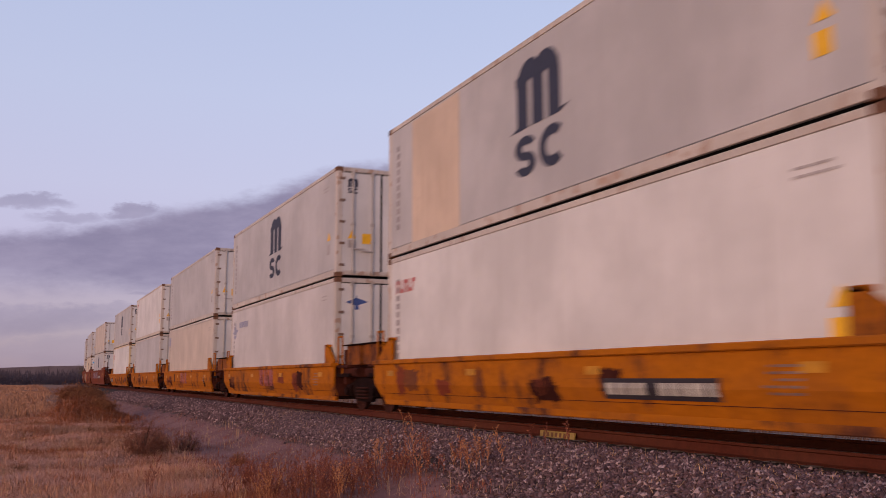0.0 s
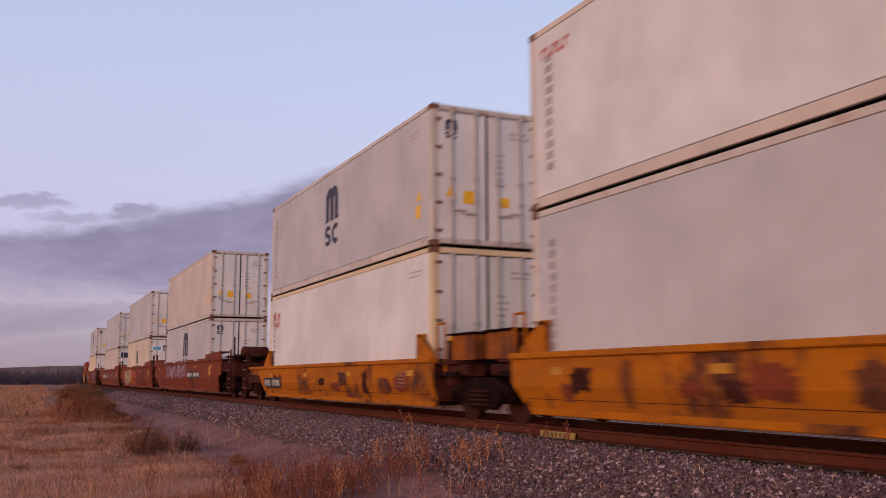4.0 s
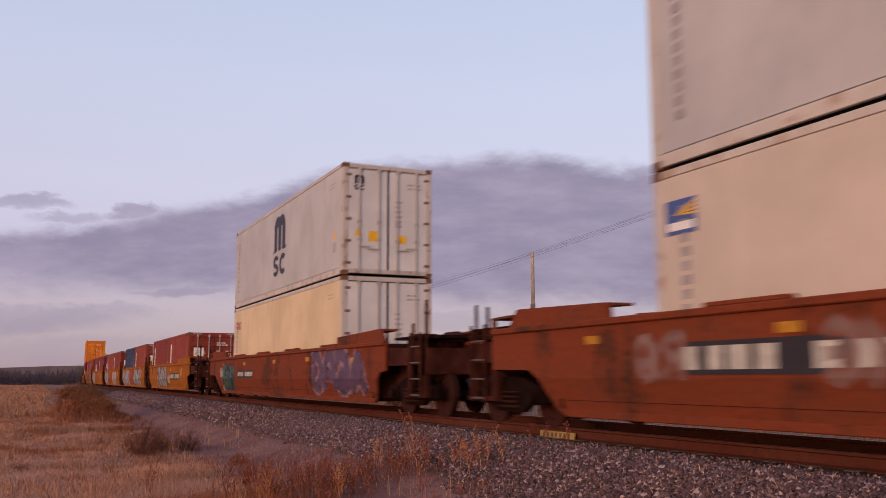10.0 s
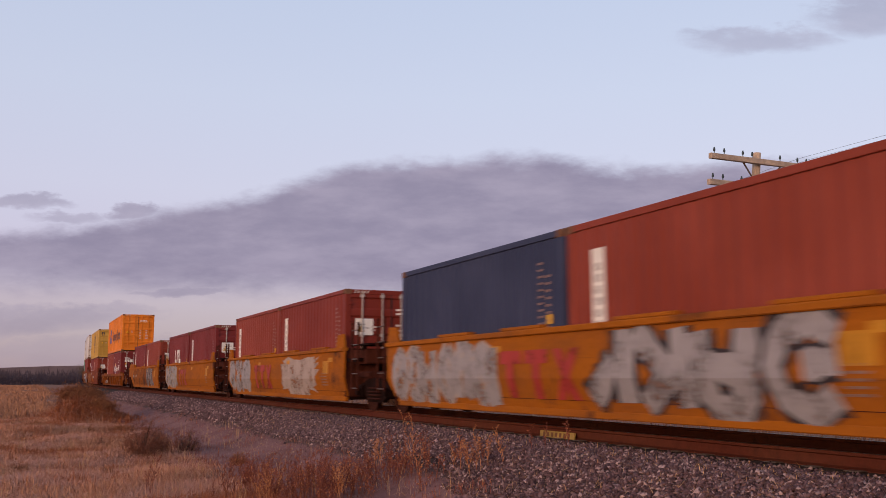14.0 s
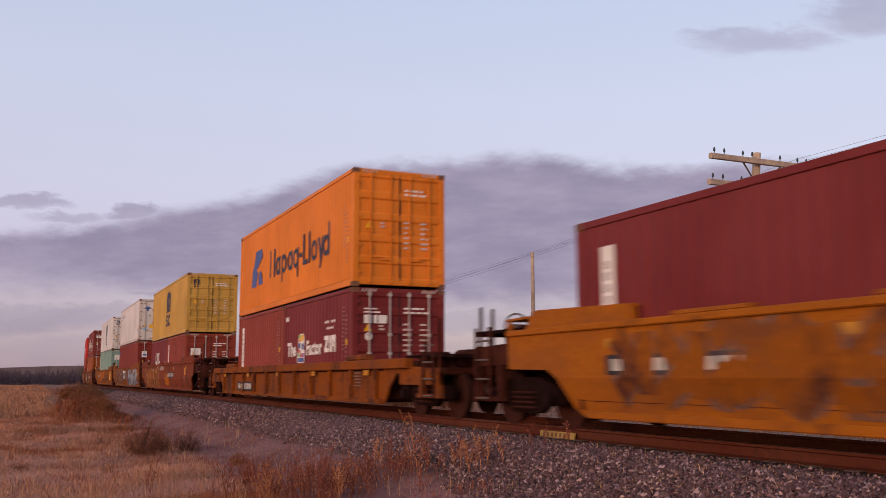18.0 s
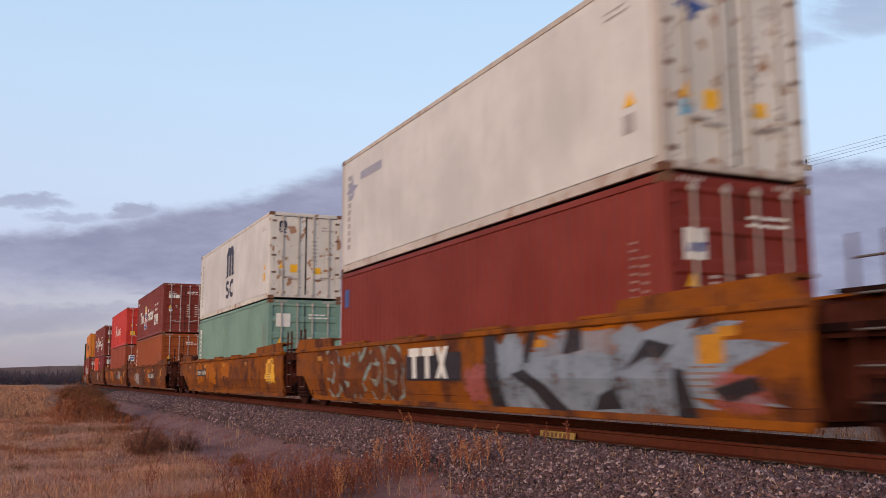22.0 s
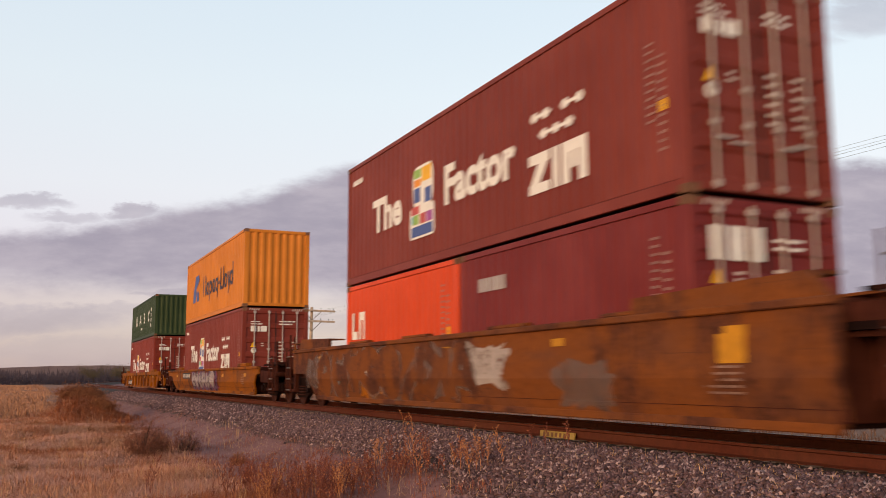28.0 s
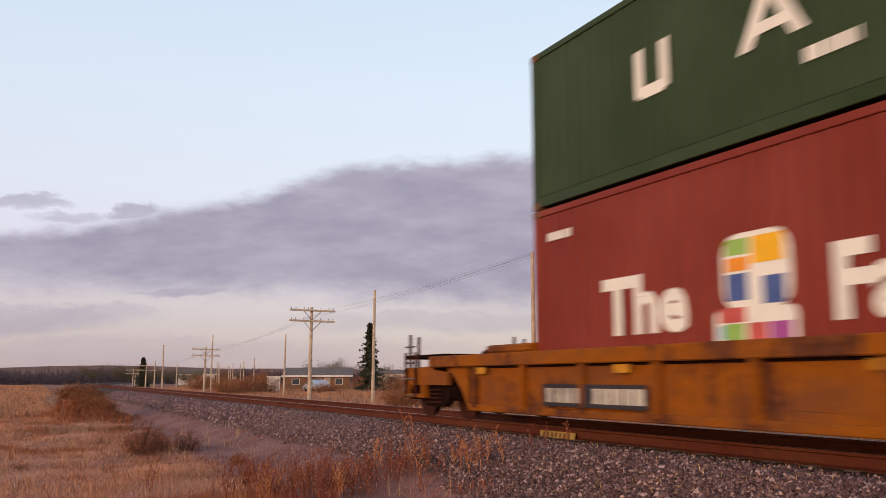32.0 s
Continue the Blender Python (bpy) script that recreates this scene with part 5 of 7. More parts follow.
def self_mark(c, y, z=0.42, mat=None, k=1.0):
    """A faded mark of crossbars, stems and a saltire, painted between the graffiti."""
    polys = []
    for i in range(2):
        a = y - 0.78 * k * i
        polys += [rect(a - 0.62 * k, z + 0.52 * k, 0.66 * k, 0.20 * k), rect(a - 0.42 * k, z, 0.22 * k, 0.52 * k, 0.03)]
    a = y - 1.56 * k
    polys += [[(a, z), (a - 0.22 * k, z), (a - 0.66 * k, z + 0.72 * k), (a - 0.44 * k, z + 0.72 * k)], [(a - 0.62 * k, z), (a - 0.40 * k, z), (a + 0.02, z + 0.72 * k), (a - 0.2 * k, z + 0.72 * k)]]
    c.mark("name_mark", polys, mat or SPRAY_RED, "faded block mark", 0.008)


# number boards, by car: trailing end, leading end, foot, top
BOARDS = {30: (-1.77, -3.98, 0.50, 0.68), 34: (6.39, 4.5, 0.49, 0.70), 70: (-1.49, -4.71, 0.80, 0.99), 72: (5.8, 1.8, 0.80, 1.09), 80: (5.08, 2.77, 0.79, 0.96), 90: (-1.69, -4.49, 0.72, 0.95), 94: (5.67, 2.7, 0.80, 0.98), 134: (5.6, 3.5, 0.37, 0.58),
          150: (-1.5, -3.54, 0.81, 1.0), 152: (5.63, 3.57, 0.87, 1.06), 170: (-1.84, -4.27, 0.75, 1.02), 172: (5.34, 2.49, 0.83, 0.99), 182: (5.8, 3.73, 0.76, 0.94), 184: (5.84, 3.41, 0.37, 0.60)}


def car(s, *args, **kw):
    c = Car(*args, **kw)
    ride(c.thing, s)
    c.trim(BOARDS[kw["seed"]] if kw["seed"] in BOARDS else None)
    return c


def yellow_five():
    """Five joined short cars with low yellow sides, under white refrigerated boxes."""
    u = reefer(GREY, "white refrigerated container with dark bar emblem", 11)
    mark_emblem(u)
    u.side("paint_patch", [rect(1.3, 0.18, 2.2, HC - 0.32)], TAN, "tan repair panel")
    l = reefer(WHITE, "pinkish white refrigerated container with red name blocks", 12)
    mark_words(l, 0.45, 2.05, 1.05, 0.26, 5, INK_RED)
    stack(12.1, l, u)
    u = reefer(GREY, "grey-white refrigerated container with dark bar emblem", 13)
    mark_emblem(u)
    l = reefer(DULL, "white refrigerated container with grey-blue emblem", 14)
    mark_star(l)
    stack(28.6, l, u)
    u = reefer(GREY, "plain grey-white refrigerated container", 15)
    l = reefer(CREAM, "cream refrigerated container with small dark plate", 16)
    l.side("name_plate", [rect(0.2, 2.0, 0.6, 0.42)], INK_GREY)
    stack(45.0, l, u)
    u = reefer(WHITE, "bright white refrigerated container with red name blocks", 17, frame_mat=CREAM)
    mark_words(u, 0.35, 2.3, 0.8, 0.18, 5, INK_RED)
    l = reefer(GREY, "dull white refrigerated container", 18)
    stack(61.4, l, u)
    u = reefer(GREY, "greyish refrigerated container with dark bar emblem", 19)
    mark_emblem(u, 5.55, 0.85, 1.15, 1.4)
    l = reefer(WHITE, "white refrigerated container with rusty frame and faded red mark", 20, frame_mat=YELLOWED)
    mark_words(l, 0.35, 1.85, 0.85, 0.42, 3, INK_RED)
    stack(78.1, l, u)
    for i, s in enumerate((12.1, 28.6, 45.0, 61.4, 78.1)):
        c = car(s, CAR_YELLOW, "yellow well car with low rusted sides", long=False, top=1.10, front="coupler" if i == 0 else "shared", rear="coupler" if i == 4 else "shared", style="facet", seed=30 + i)
        r = random.Random(50 + i)
        for k in range(8):
            y = r.uniform(-6.0, 5.2)
            c.blotch(y, y + r.uniform(0.3, 0.9), (CAR_BROWN, CAR_END, CAR_OLD)[k % 3], 60 + i * 5 + k, r.uniform(0.3, 0.55), r.uniform(0.65, 1.0))
        if i in (1, 2):
            c.mark("name_mark", [rect(0.62 - 0.62 * k, 0.5, 0.48, 0.5, 0.05) for k in range(3)], SPRAY_PINK, "faded red block mark", 0.004)


yellow_five()


def brown_three():
    """Three joined long cars in oxide brown."""
    u = reefer(CREAM, "cream refrigerated container with white doors", 21)
    l = reefer(GREY, "white refrigerated container with dark bar emblem", 22)
    mark_emblem(l)
    stack(101.4, l, u)
    u = reefer(GREY, "grey-white refrigerated container, dented doors", 23)
    l = reefer(IVORY, "cream refrigerated container with rusty corner and blue plate", 24, frame_mat=CREAM)
    mark_emblem(l, 5.55, 0.75, 1.1, 1.35, end=False)
    l.end("name_plate", [rect(0.22, 2.05, 0.45, 0.2)], INK_SKY, "light blue plate")
    l.end("emblem", emblem_polys(0.8, 2.0, 0.26, 0.34), INK)
    stack(121.75, l, u)
    u = reefer(GREY, "grey-white refrigerated container with grey name blocks on its door", 25)
    u.end("name_mark", [rect(0.28, 2.3, 0.12, 0.22), rect(0.45, 2.3, 0.14, 0.16), rect(0.63, 2.3, 0.14, 0.18)], INK_FADED)
    l = reefer(CREAM, "cream refrigerated container with navy and yellow plate", 26)
    for f in (l.side, l.end):
        f("name_plate", [rect(0.22, 2.0, 0.55, 0.42)], INK_BLUE if f == l.side else INK, "navy plate with yellow rays")
    for k in range(4):
        p = l.side("ray", [[(0.36, 2.24), (0.76, 2.21 + 0.05 * k), (0.76, 2.24 + 0.05 * k)]], INK_YELLOW)
        p.location.x = -0.003
    l.side("bar", [rect(0.27, 2.05, 0.45, 0.1)], INK_WHITE).location.x = -0.003
    stack(142.4, l, u)
    for i, s in enumerate((101.4, 121.75, 142.4)):
        c = car(s, CAR_BROWN, "rust-brown well car with high sides", front="coupler" if i == 0 else "shared", rear="coupler" if i == 2 else "shared", seed=70 + i, stand="full")
        if i == 0:
            c.tag_art(-1.2, 5.2, 0.75, 1.42, SPRAY_LILAC, CAR_BROWN, 3, 7)
        elif i == 1:
            c.blotch(-0.9, 2.9, CAR_YELLOW, 5, 0.3, 1.4)
            c.blotch(2.4, 7.2, CAR_AMBER, 6, 0.3, 1.4)
            c.tag_art(2.6, 6.9, 0.3, 1.38, SPRAY_STRAW, SPRAY_BLUE, 4, 6)
            c.blotch(3.0, 4.0, SPRAY_PINK, 7, 0.8, 1.35)
            self_mark(c, 1.9)
        else:
            for k in range(5):
                y = -6 + 2.9 * k
                c.tag_art(y, y + 0.9, 0.6, 1.3, SPRAY_FAINT, CAR_BROWN, 10 + k, 2)


brown_three()


def brown_single():
    u = reefer(GREY, "grey-white refrigerated container with dark bar emblem", 27)
    mark_emblem(u)
    l = reefer(YELLOWED, "yellowed refrigerated container with red name blocks", 28)
    mark_words(l, 0.35, 2.05, 0.85, 0.26, 5, INK_RED)
    stack(167.7, l, u)
    c = car(167.5, CAR_BROWN, "rust-brown well car with violet and green graffiti", front="coupler", rear="coupler", seed=80)
    c.tag_art(-8.0, -3.9, 0.35, 1.42, SPRAY_VIOLET, SPRAY_LILAC, 21, 4)
    c.blotch(5.7, 7.9, SPRAY_GREEN, 22, 0.22, 1.25)
    c.tag_art(5.6, 7.6, 0.4, 1.2, SPRAY_GREEN, SPRAY_BLACK, 24, 2)
    c.blotch(5.6, 7.4, SPRAY_BLACK, 25, 0.22, 0.72)
    c.blotch(7.45, 8.25, SPRAY_PALE, 23, 0.75, 1.2)
    c.blotch(7.1, 7.9, SPRAY_PALE, 26, 0.24, 0.5)


brown_single()


def graffiti_five():
    """Five joined short amber cars with a single tier of short boxes."""
    rows = [(190.9, RED, BRICK), (207.4, RED, NAVY), (223.9, BRICK, RED), (240.6, MAROON, MAROON), (257.3, RED, MAROON)]
    for i, (s, m1, m2) in enumerate(rows):
        names = {RED: "rust-red", BRICK: "brick-red", NAVY: "navy blue", MAROON: "maroon"}
        a = short(m1, "short %s container with upright white panel" % names[m1], 100 + i)
        b = short(m2, "short %s container, single tier" % names[m2], 120 + i, strip=m2 is not NAVY and i != 3)
        if i == 3:
            mark_words(b, 2.15, 1.06, 1.85, 0.66, 3, INK_WHITE, 2)
        stack(s, (a, b), gap=0.3 if i > 2 else 0.0)
        c = car(s, CAR_GOLD, "amber well car with high sides and silver graffiti", long=False, top=1.45, front="coupler" if i == 0 else "shared", rear="coupler" if i == 4 else "shared", seed=90 + i, stand="stand")
        if i == 0:
            c.tag_art(-0.2, 3.3, 0.22, 1.42, SPRAY_SILVER, SPRAY_BLACK, 31, 4)
            c.blotch(-1.6, -0.4, SPRAY_PALE, 39, 0.5, 0.95)
        elif i == 1:
            c.tag_art(2.0, 6.4, 0.22, 1.36, SPRAY_SILVER, SPRAY_PALE, 32, 6)
            c.tag_art(-4.9, -0.6, 0.25, 1.4, SPRAY_SILVER, SPRAY_BLACK, 33, 4)
            self_mark(c, 1.75)
        elif i == 2:
            c.tag_art(3.2, 6.4, 0.25, 1.4, SPRAY_SILVER, SPRAY_PALE, 34, 4)
            c.blotch(-4.9, -0.6, SPRAY_PALE, 35)
            self_mark(c, 2.6)
        elif i == 3:
            c.blotch(2.7, 6.5, SPRAY_SILVER, 36, 0.2, 1.42)
            c.tag_art(2.8, 6.4, 0.3, 1.4, SPRAY_SILVER, SPRAY_STRAW, 36, 4)
            self_mark(c, 2.2)
        else:
            c.blotch(-4.6, -1.3, SPRAY_GREY, 37, 0.2, 1.43)
            c.tag_art(-4.5, -1.4, 0.25, 1.42, SPRAY_GREY, SPRAY_SILVER, 37, 4)
            c.tag_art(-1.4, 5.6, 0.4, 1.35, CAR_AMBER, SPRAY_GREY, 38, 8)


graffiti_five()


def blue_name(b):
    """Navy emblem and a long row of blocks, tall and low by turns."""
    b.side("emblem", [[(1.84, 0.88), (2.5, 0.88), (2.72, 1.28), (2.55, 1.45), (3.3, 1.8), (3.2, 2.08), (2.4, 2.08), (2.15, 1.6), (1.95, 1.45)], [(2.8, 0.9), (3.4, 0.9), (3.2, 1.3), (2.9, 1.4)]], INK_BLUE, "blue emblem")
    # rings and bars, tall or hanging, in the rhythm of the name
    z, x, k = 0.98, 0.58, 0.13
    oval = lambda c: arc_band(c, z + x / 2, x / 2 - k, x / 2, 0, 360, 16, 0.92)
    stem = lambda c, lo, hi: [rect(c, lo, k * 1.05, hi - lo)]
    polys = stem(4.34, z, 1.86) + stem(4.82, z, 1.86) + oval(5.34) + stem(5.5, z, z + x) + oval(6.06) + stem(5.78, 0.72, z + x) + oval(6.72) + stem(6.88, z, z + x) + oval(7.34) + stem(7.5, 0.72, z + x)
    polys += [rect(7.72, 1.24, 0.26, 0.12), rect(8.1, z, 0.42, 0.14)] + stem(8.1, z, 1.86) + stem(8.64, z, 1.86) + oval(9.16) + stem(10.42, z, 1.86) + oval(10.24)
    polys += [[(9.5, z + x), (9.65, z + x), (9.86, z + 0.06), (9.76, z - 0.1)], [(9.9, z + x), (10.04, z + x), (9.8, 0.72), (9.65, 0.72)]]
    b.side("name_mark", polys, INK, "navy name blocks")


def ribbed_single():
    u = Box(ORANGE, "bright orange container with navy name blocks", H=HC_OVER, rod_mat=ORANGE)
    blue_name(u)
    mark_dry(u, 131)
    a = short(MAROON, "short maroon container with white slogan", 132, strip=False)
    mark_slogan(a)
    b = short(RED, "short rust-red container with upright white panel", 133)
    stack(280.25, (a, b), u)
    car(280.25, CAR_OLD_RIB, "ribbed yellow-brown well car standing alone", top=1.12, front="coupler", rear="coupler", style="rib", seed=134, stand="drum")


CAR_OLD_RIB = rusty("car_ribbed_yellow", (0.225, 0.060, 0.009), 0.6, 0.5)
ribbed_single()


def faded_three():
    u = Box(OCHRE, "ochre yellow container with dark bar emblem", H=HC_OVER, rod_mat=OCHRE)
    mark_emblem(u)
    mark_dry(u, 141)
    a = short(RED, "short rust-red container with upright white panel", 142)
    b = short(MAROON, "short maroon container with white blocks", 143, strip=False)
    mark_words(b, 1.95, 1.1, 1.85, 0.66, 3, INK_WHITE, 2)
    stack(305.15, (a, b), u)
    u = reefer(WHITE, "white refrigerated container with grey-blue emblem", 144, door=SPOTTED)
    mark_star(u)
    l = Box(BRICK, "brick-red container with small navy plate")
    mark_dry(l, 145)
    l.side("name_plate", [rect(0.3, 2.0, 0.3, 0.42)], INK_BLUE)
    l.end("name_plate", [rect(0.28, 1.75, 0.34, 0.40)], INK_WHITE)
    l.end("bar", [rect(0.33, 1.85, 0.24, 0.12, 0.04)], INK_BLUE).location.y = -0.003
    stack(325.6, l, u)
    u = reefer(WHITE, "white refrigerated container with dark bar emblem and rust-spotted doors", 146, door=SPOTTED, frame_mat=SPOTTED)
    mark_emblem(u, 5.55, 0.5, 1.45, 1.85)
    l = Box(SEA_GREEN, "sea-green container with upright white name panel")
    mark_dry(l, 147)
    l.side("name_panel", [rect(0.3, 0.5, 0.42, 1.9)], INK_WHITE)
    l.side("writing", upright_bars(0.36, 0.6, 0.3, 1.7, 9, 5), SEA_GREEN).location.x = -0.003
    l.end("placard", [rect(0.26, 1.95, 0.46, 0.42)], INK_WHITE)
    stack(345.9, l, u)
    for i, s in enumerate((305.15, 325.6, 345.9)):
        mat = (CAR_BROWN, CAR_AMBER, CAR_AMBER)[i]
        c = car(s, mat, ("rust-brown well car with pale sprayed loops", "amber well car covered in slate-blue graffiti", "faded amber well car with yellow patches")[i], front="coupler" if i == 0 else "shared", rear="coupler" if i == 2 else "shared", seed=150 + i)
        if i == 0:
            c.blotch(1.6, 7.6, CAR_AMBER, 40, 0.25, 1.35)
            c.tag_art(1.9, 7.5, 0.22, 1.3, CAR_AMBER, SPRAY_STRAW, 41, 6)
            c.blotch(-2.2, -0.3, CAR_YELLOW, 42, 0.35, 1.1)
            c.blotch(-0.2, 1.6, SPRAY_PALE, 43, 1.15, 1.4)
        elif i == 1:
            c.tag_art(1.9, 6.9, 0.25, 1.4, CAR_OLD, SPRAY_TEAL, 44, 5)
            c.mark("name_mark", [rect(-0.75, 0.68, 2.5, 0.5)], BOARD_BLACK, lift=0.005)
            self_mark(c, 1.55, 0.72, INK_WHITE, 0.8)
            c.blotch(-8.1, -1.6, SPRAY_SKY, 45, 0.2, 1.46)
            c.blotch(-3.2, -1.6, SPRAY_SKY, 53, 0.2, 1.46)
            ink = lambda *p: c.mark("graffiti_rim", [[(a, b) for a, b in p]], SPRAY_BLACK, "black sprayed outline", lift=0.006)
            ink((-1.7, 0.22), (-2.2, 0.22), (-2.0, 1.44), (-1.6, 1.44))
            ink((-2.5, 0.78), (-2.9, 0.86), (-3.5, 0.62), (-4.1, 0.22), (-3.5, 0.22), (-3.1, 0.55))
            ink((-2.9, 0.95), (-3.05, 0.95), (-3.3, 1.4), (-3.0, 1.44))
            ink((-4.0, 1.05), (-4.5, 1.1), (-4.5, 1.44), (-4.2, 1.44))
            ink((-4.6, 0.3), (-5.3, 0.34), (-5.2, 0.62), (-4.8, 0.5))
            ink((-5.4, 0.8), (-5.9, 1.2), (-6.4, 1.1), (-6.2, 0.95), (-5.9, 0.98))
            ink((-6.3, 0.22), (-6.7, 0.25), (-6.6, 0.8), (-6.4, 0.85))
            ink((-7.0, 0.6), (-7.7, 0.75), (-7.8, 0.6), (-7.2, 0.45))
            c.blotch(-6.0, -3.6, SPRAY_SKY, 57, 0.2, 1.44)
            c.blotch(-1.7, -0.8, SPRAY_PINK, 46, 0.22, 1.0)
            c.blotch(-7.9, -6.9, SPRAY_PINK, 55, 0.3, 0.8)
            c.blotch(-5.5, -3.3, CAR_YELLOW, 47, 1.0, 1.42)
        else:
            c.blotch(0.8, 6.5, CAR_YELLOW, 48, 0.45, 1.42)
            c.blotch(-1.4, 0.6, CAR_YELLOW, 52, 0.7, 1.4)
            c.blotch(-7.7, -6.4, INK_YELLOW, 49, 0.5, 1.36)
            c.tag_art(-4, -1, 0.5, 1.2, CAR_OLD, CAR_AMBER, 51, 4)


faded_three()


def worn_three():
    u = Box(MAROON_WARM, "maroon container with white slogan and coloured panel")
    mark_slogan(u)
    mark_dry(u, 161)
    l = Box(RUST_ORANGE, "rust-orange container with upright white name")
    mark_dry(l, 162)
    l.side("name_mark", upright_bars(0.45, 0.45, 0.3, 1.9, 6, 6), INK_WHITE)
    stack(370.9, l, u)
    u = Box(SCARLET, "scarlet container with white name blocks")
    mark_dry(u, 163)
    z, x = 0.93, 5.5
    polys = [rect(3.98, z, 0.28, 0.84), [(4.26, z + 0.36), (4.42, z + 0.44), (4.98, z + 0.84), (4.66, z + 0.84)], [(4.36, z + 0.48), (4.60, z + 0.56), (5.22, z), (4.84, z)]]
    polys += [rect(x, z, 0.2, 0.54), rect(x, z, 0.52, 0.13), rect(x + 0.72, z, 0.2, 0.54), rect(x + 1.1, z, 0.17, 0.54), rect(x + 1.52, z, 0.17, 0.54), [(x + 1.1, z + 0.54), (x + 1.3, z + 0.54), (x + 1.69, z), (x + 1.49, z)]]
    polys += [rect(x + 1.9, z, 0.2, 0.54)] + [rect(x + 1.9, z + 0.205 * k, 0.5, 0.13) for k in range(3)]
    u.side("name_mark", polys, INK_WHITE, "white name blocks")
    u.end("warning_label", [rect(0.3, 0.75, 0.34, 0.3)], INK_YELLOW)
    l = Box(RUST_BROWN, "brown-red container with small navy plate on its door")
    mark_dry(l, 164)
    l.side("name_plate", [rect(0.3, 1.9, 0.18, 0.5)], INK_BLUE)
    l.end("name_plate", [rect(0.26, 1.62, 0.42, 0.46)], INK_WHITE)
    l.end("bar", [rect(0.3, 1.72, 0.3, 0.12, 0.06), rect(0.34, 1.9, 0.3, 0.1, 0.04)], INK_BLUE).location.y = -0.003
    stack(391.2, l, u)
    u = Box(MAROON_WARM, "maroon container with white slogan and coloured panel", H=HC_OVER)
    mark_slogan(u)
    mark_dry(u, 165)
    a = short(MAROON, "short maroon container with white bars", 166, strip=False)
    a.side("name_mark", bars(0.7, 1.75, 1.5, 0.3, 1, 0.9, 3), INK_FADED)
    a.end("name_mark", [rect(0.3 + 0.3 * k, 1.7, 0.24, 0.42) for k in range(3)], INK_WHITE)
    b = short(VERMILION, "short vermilion container with white mark", 167, strip=False)
    mark_words(b, 0.4, 1.2, 0.95, 0.62, 2, INK_WHITE, 2)
    stack(411.72, (a, b), u)
    for i, s in enumerate((370.9, 391.2, 411.85)):
        c = car(s, CAR_OLD, "old amber well car, heavily rusted and scrawled over", front="coupler" if i == 0 else "shared", rear="coupler" if i == 2 else "shared", seed=170 + i, stand="full")
        if i == 0:
            c.blotch(3.0, 5.6, SPRAY_PALE, 61, 0.3, 1.1)
            c.tag_art(3.0, 5.5, 0.35, 1.1, SPRAY_PALE, CAR_OLD, 61, 3)
        for k in range(4):
            y = -7 + 4.2 * k + i
            c.blotch(y, y + 1.6, (CAR_AMBER, CAR_YELLOW, SPRAY_GREY)[(k + i) % 3], 160 + 9 * i + k, 0.25 + 0.2 * (k % 2), 1.0 + 0.35 * (k % 2))
        if i == 1:
            c.blotch(1.0, 4.6, CAR_YELLOW, 64, 0.4)
            c.tag_art(-4.5, -2.6, 0.6, 1.3, SPRAY_PALE, CAR_AMBER, 65, 3)
        if i == 2:
            c.tag_art(-1.0, 8.0, 0.3, 1.4, CAR_OLD, SPRAY_GREY, 66, 8)
            c.blotch(-2.2, -0.4, SPRAY_PALE, 67, 0.5, 1.4)


worn_three()


def last_two():
    u = Box(ORANGE_PALE, "orange container with navy name blocks and a plain ribbed end", doors=False)
    blue_name(u)
    l = Box(MAROON_WARM, "maroon container with white slogan and coloured panel")
    mark_slogan(l)
    mark_dry(l, 181)
    stack(436.3, l, u)
    c = car(436.3, CAR_AMBER, "amber yellow well car with violet graffiti, standing alone", top=1.12, front="coupler", rear="coupler", style="plain", seed=182)
    c.blotch(-2.6, 3.4, SPRAY_MAGENTA, 73, 0.2, 1.1)
    c.tag_art(-2.4, 3.3, 0.2, 1.08, SPRAY_VIOLET, SPRAY_MAGENTA, 71, 6)
    c.tag_art(-1.8, 3.2, 0.35, 1.0, SPRAY_PALE, SPRAY_VIOLET, 72, 6)
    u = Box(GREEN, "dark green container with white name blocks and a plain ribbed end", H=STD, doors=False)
    W = 0.99
    polys = [rect(2.62, W + 0.04, 0.17, 0.62), rect(3.12, W + 0.04, 0.17, 0.62), rect(2.70, W, 0.5, 0.16), [(4.49, W), (4.68, W), (5.06, W + 0.66), (4.86, W + 0.66)], [(5.45, W), (5.26, W), (4.88, W + 0.66), (5.08, W + 0.66)], rect(4.75, W + 0.14, 0.45, 0.13)]
    polys += arc_band(7.12, W + 0.19, 0.08, 0.20, 90, -150, 10, 1.5) + arc_band(7.12, W + 0.46, 0.08, 0.20, 30, 270, 10, 1.5) + arc_band(9.36, W + 0.33, 0.19, 0.34, 45, 315, 16, 1.1)
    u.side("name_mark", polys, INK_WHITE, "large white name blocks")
    u.side("writing", upright_bars(10.3, 0.62, 0.32, 1.25, 4, 3), INK_WHITE)
    u.side("writing", bars(5.4, 0.62, 1.1, 0.2, 1, 0.9), INK_WHITE)
    u.end("writing", upright_bars(1.95, 0.8, 0.12, 1.4, 8, 2), INK_FADED)
    l = Box(BRICK, "brick-red container with white slogan and coloured panel")
    mark_slogan(l, drop=0.17)
    mark_dry(l, 183)
    stack(460.8, l, u)
    car(460.8, CAR_AMBER, "ribbed amber well car at the end of the train", top=1.12, front="coupler", rear="coupler", style="rib", seed=184, stand="drum")


last_two()
# ---- ballast stones, grass, weeds ----
rng = np.random.default_rng(7)


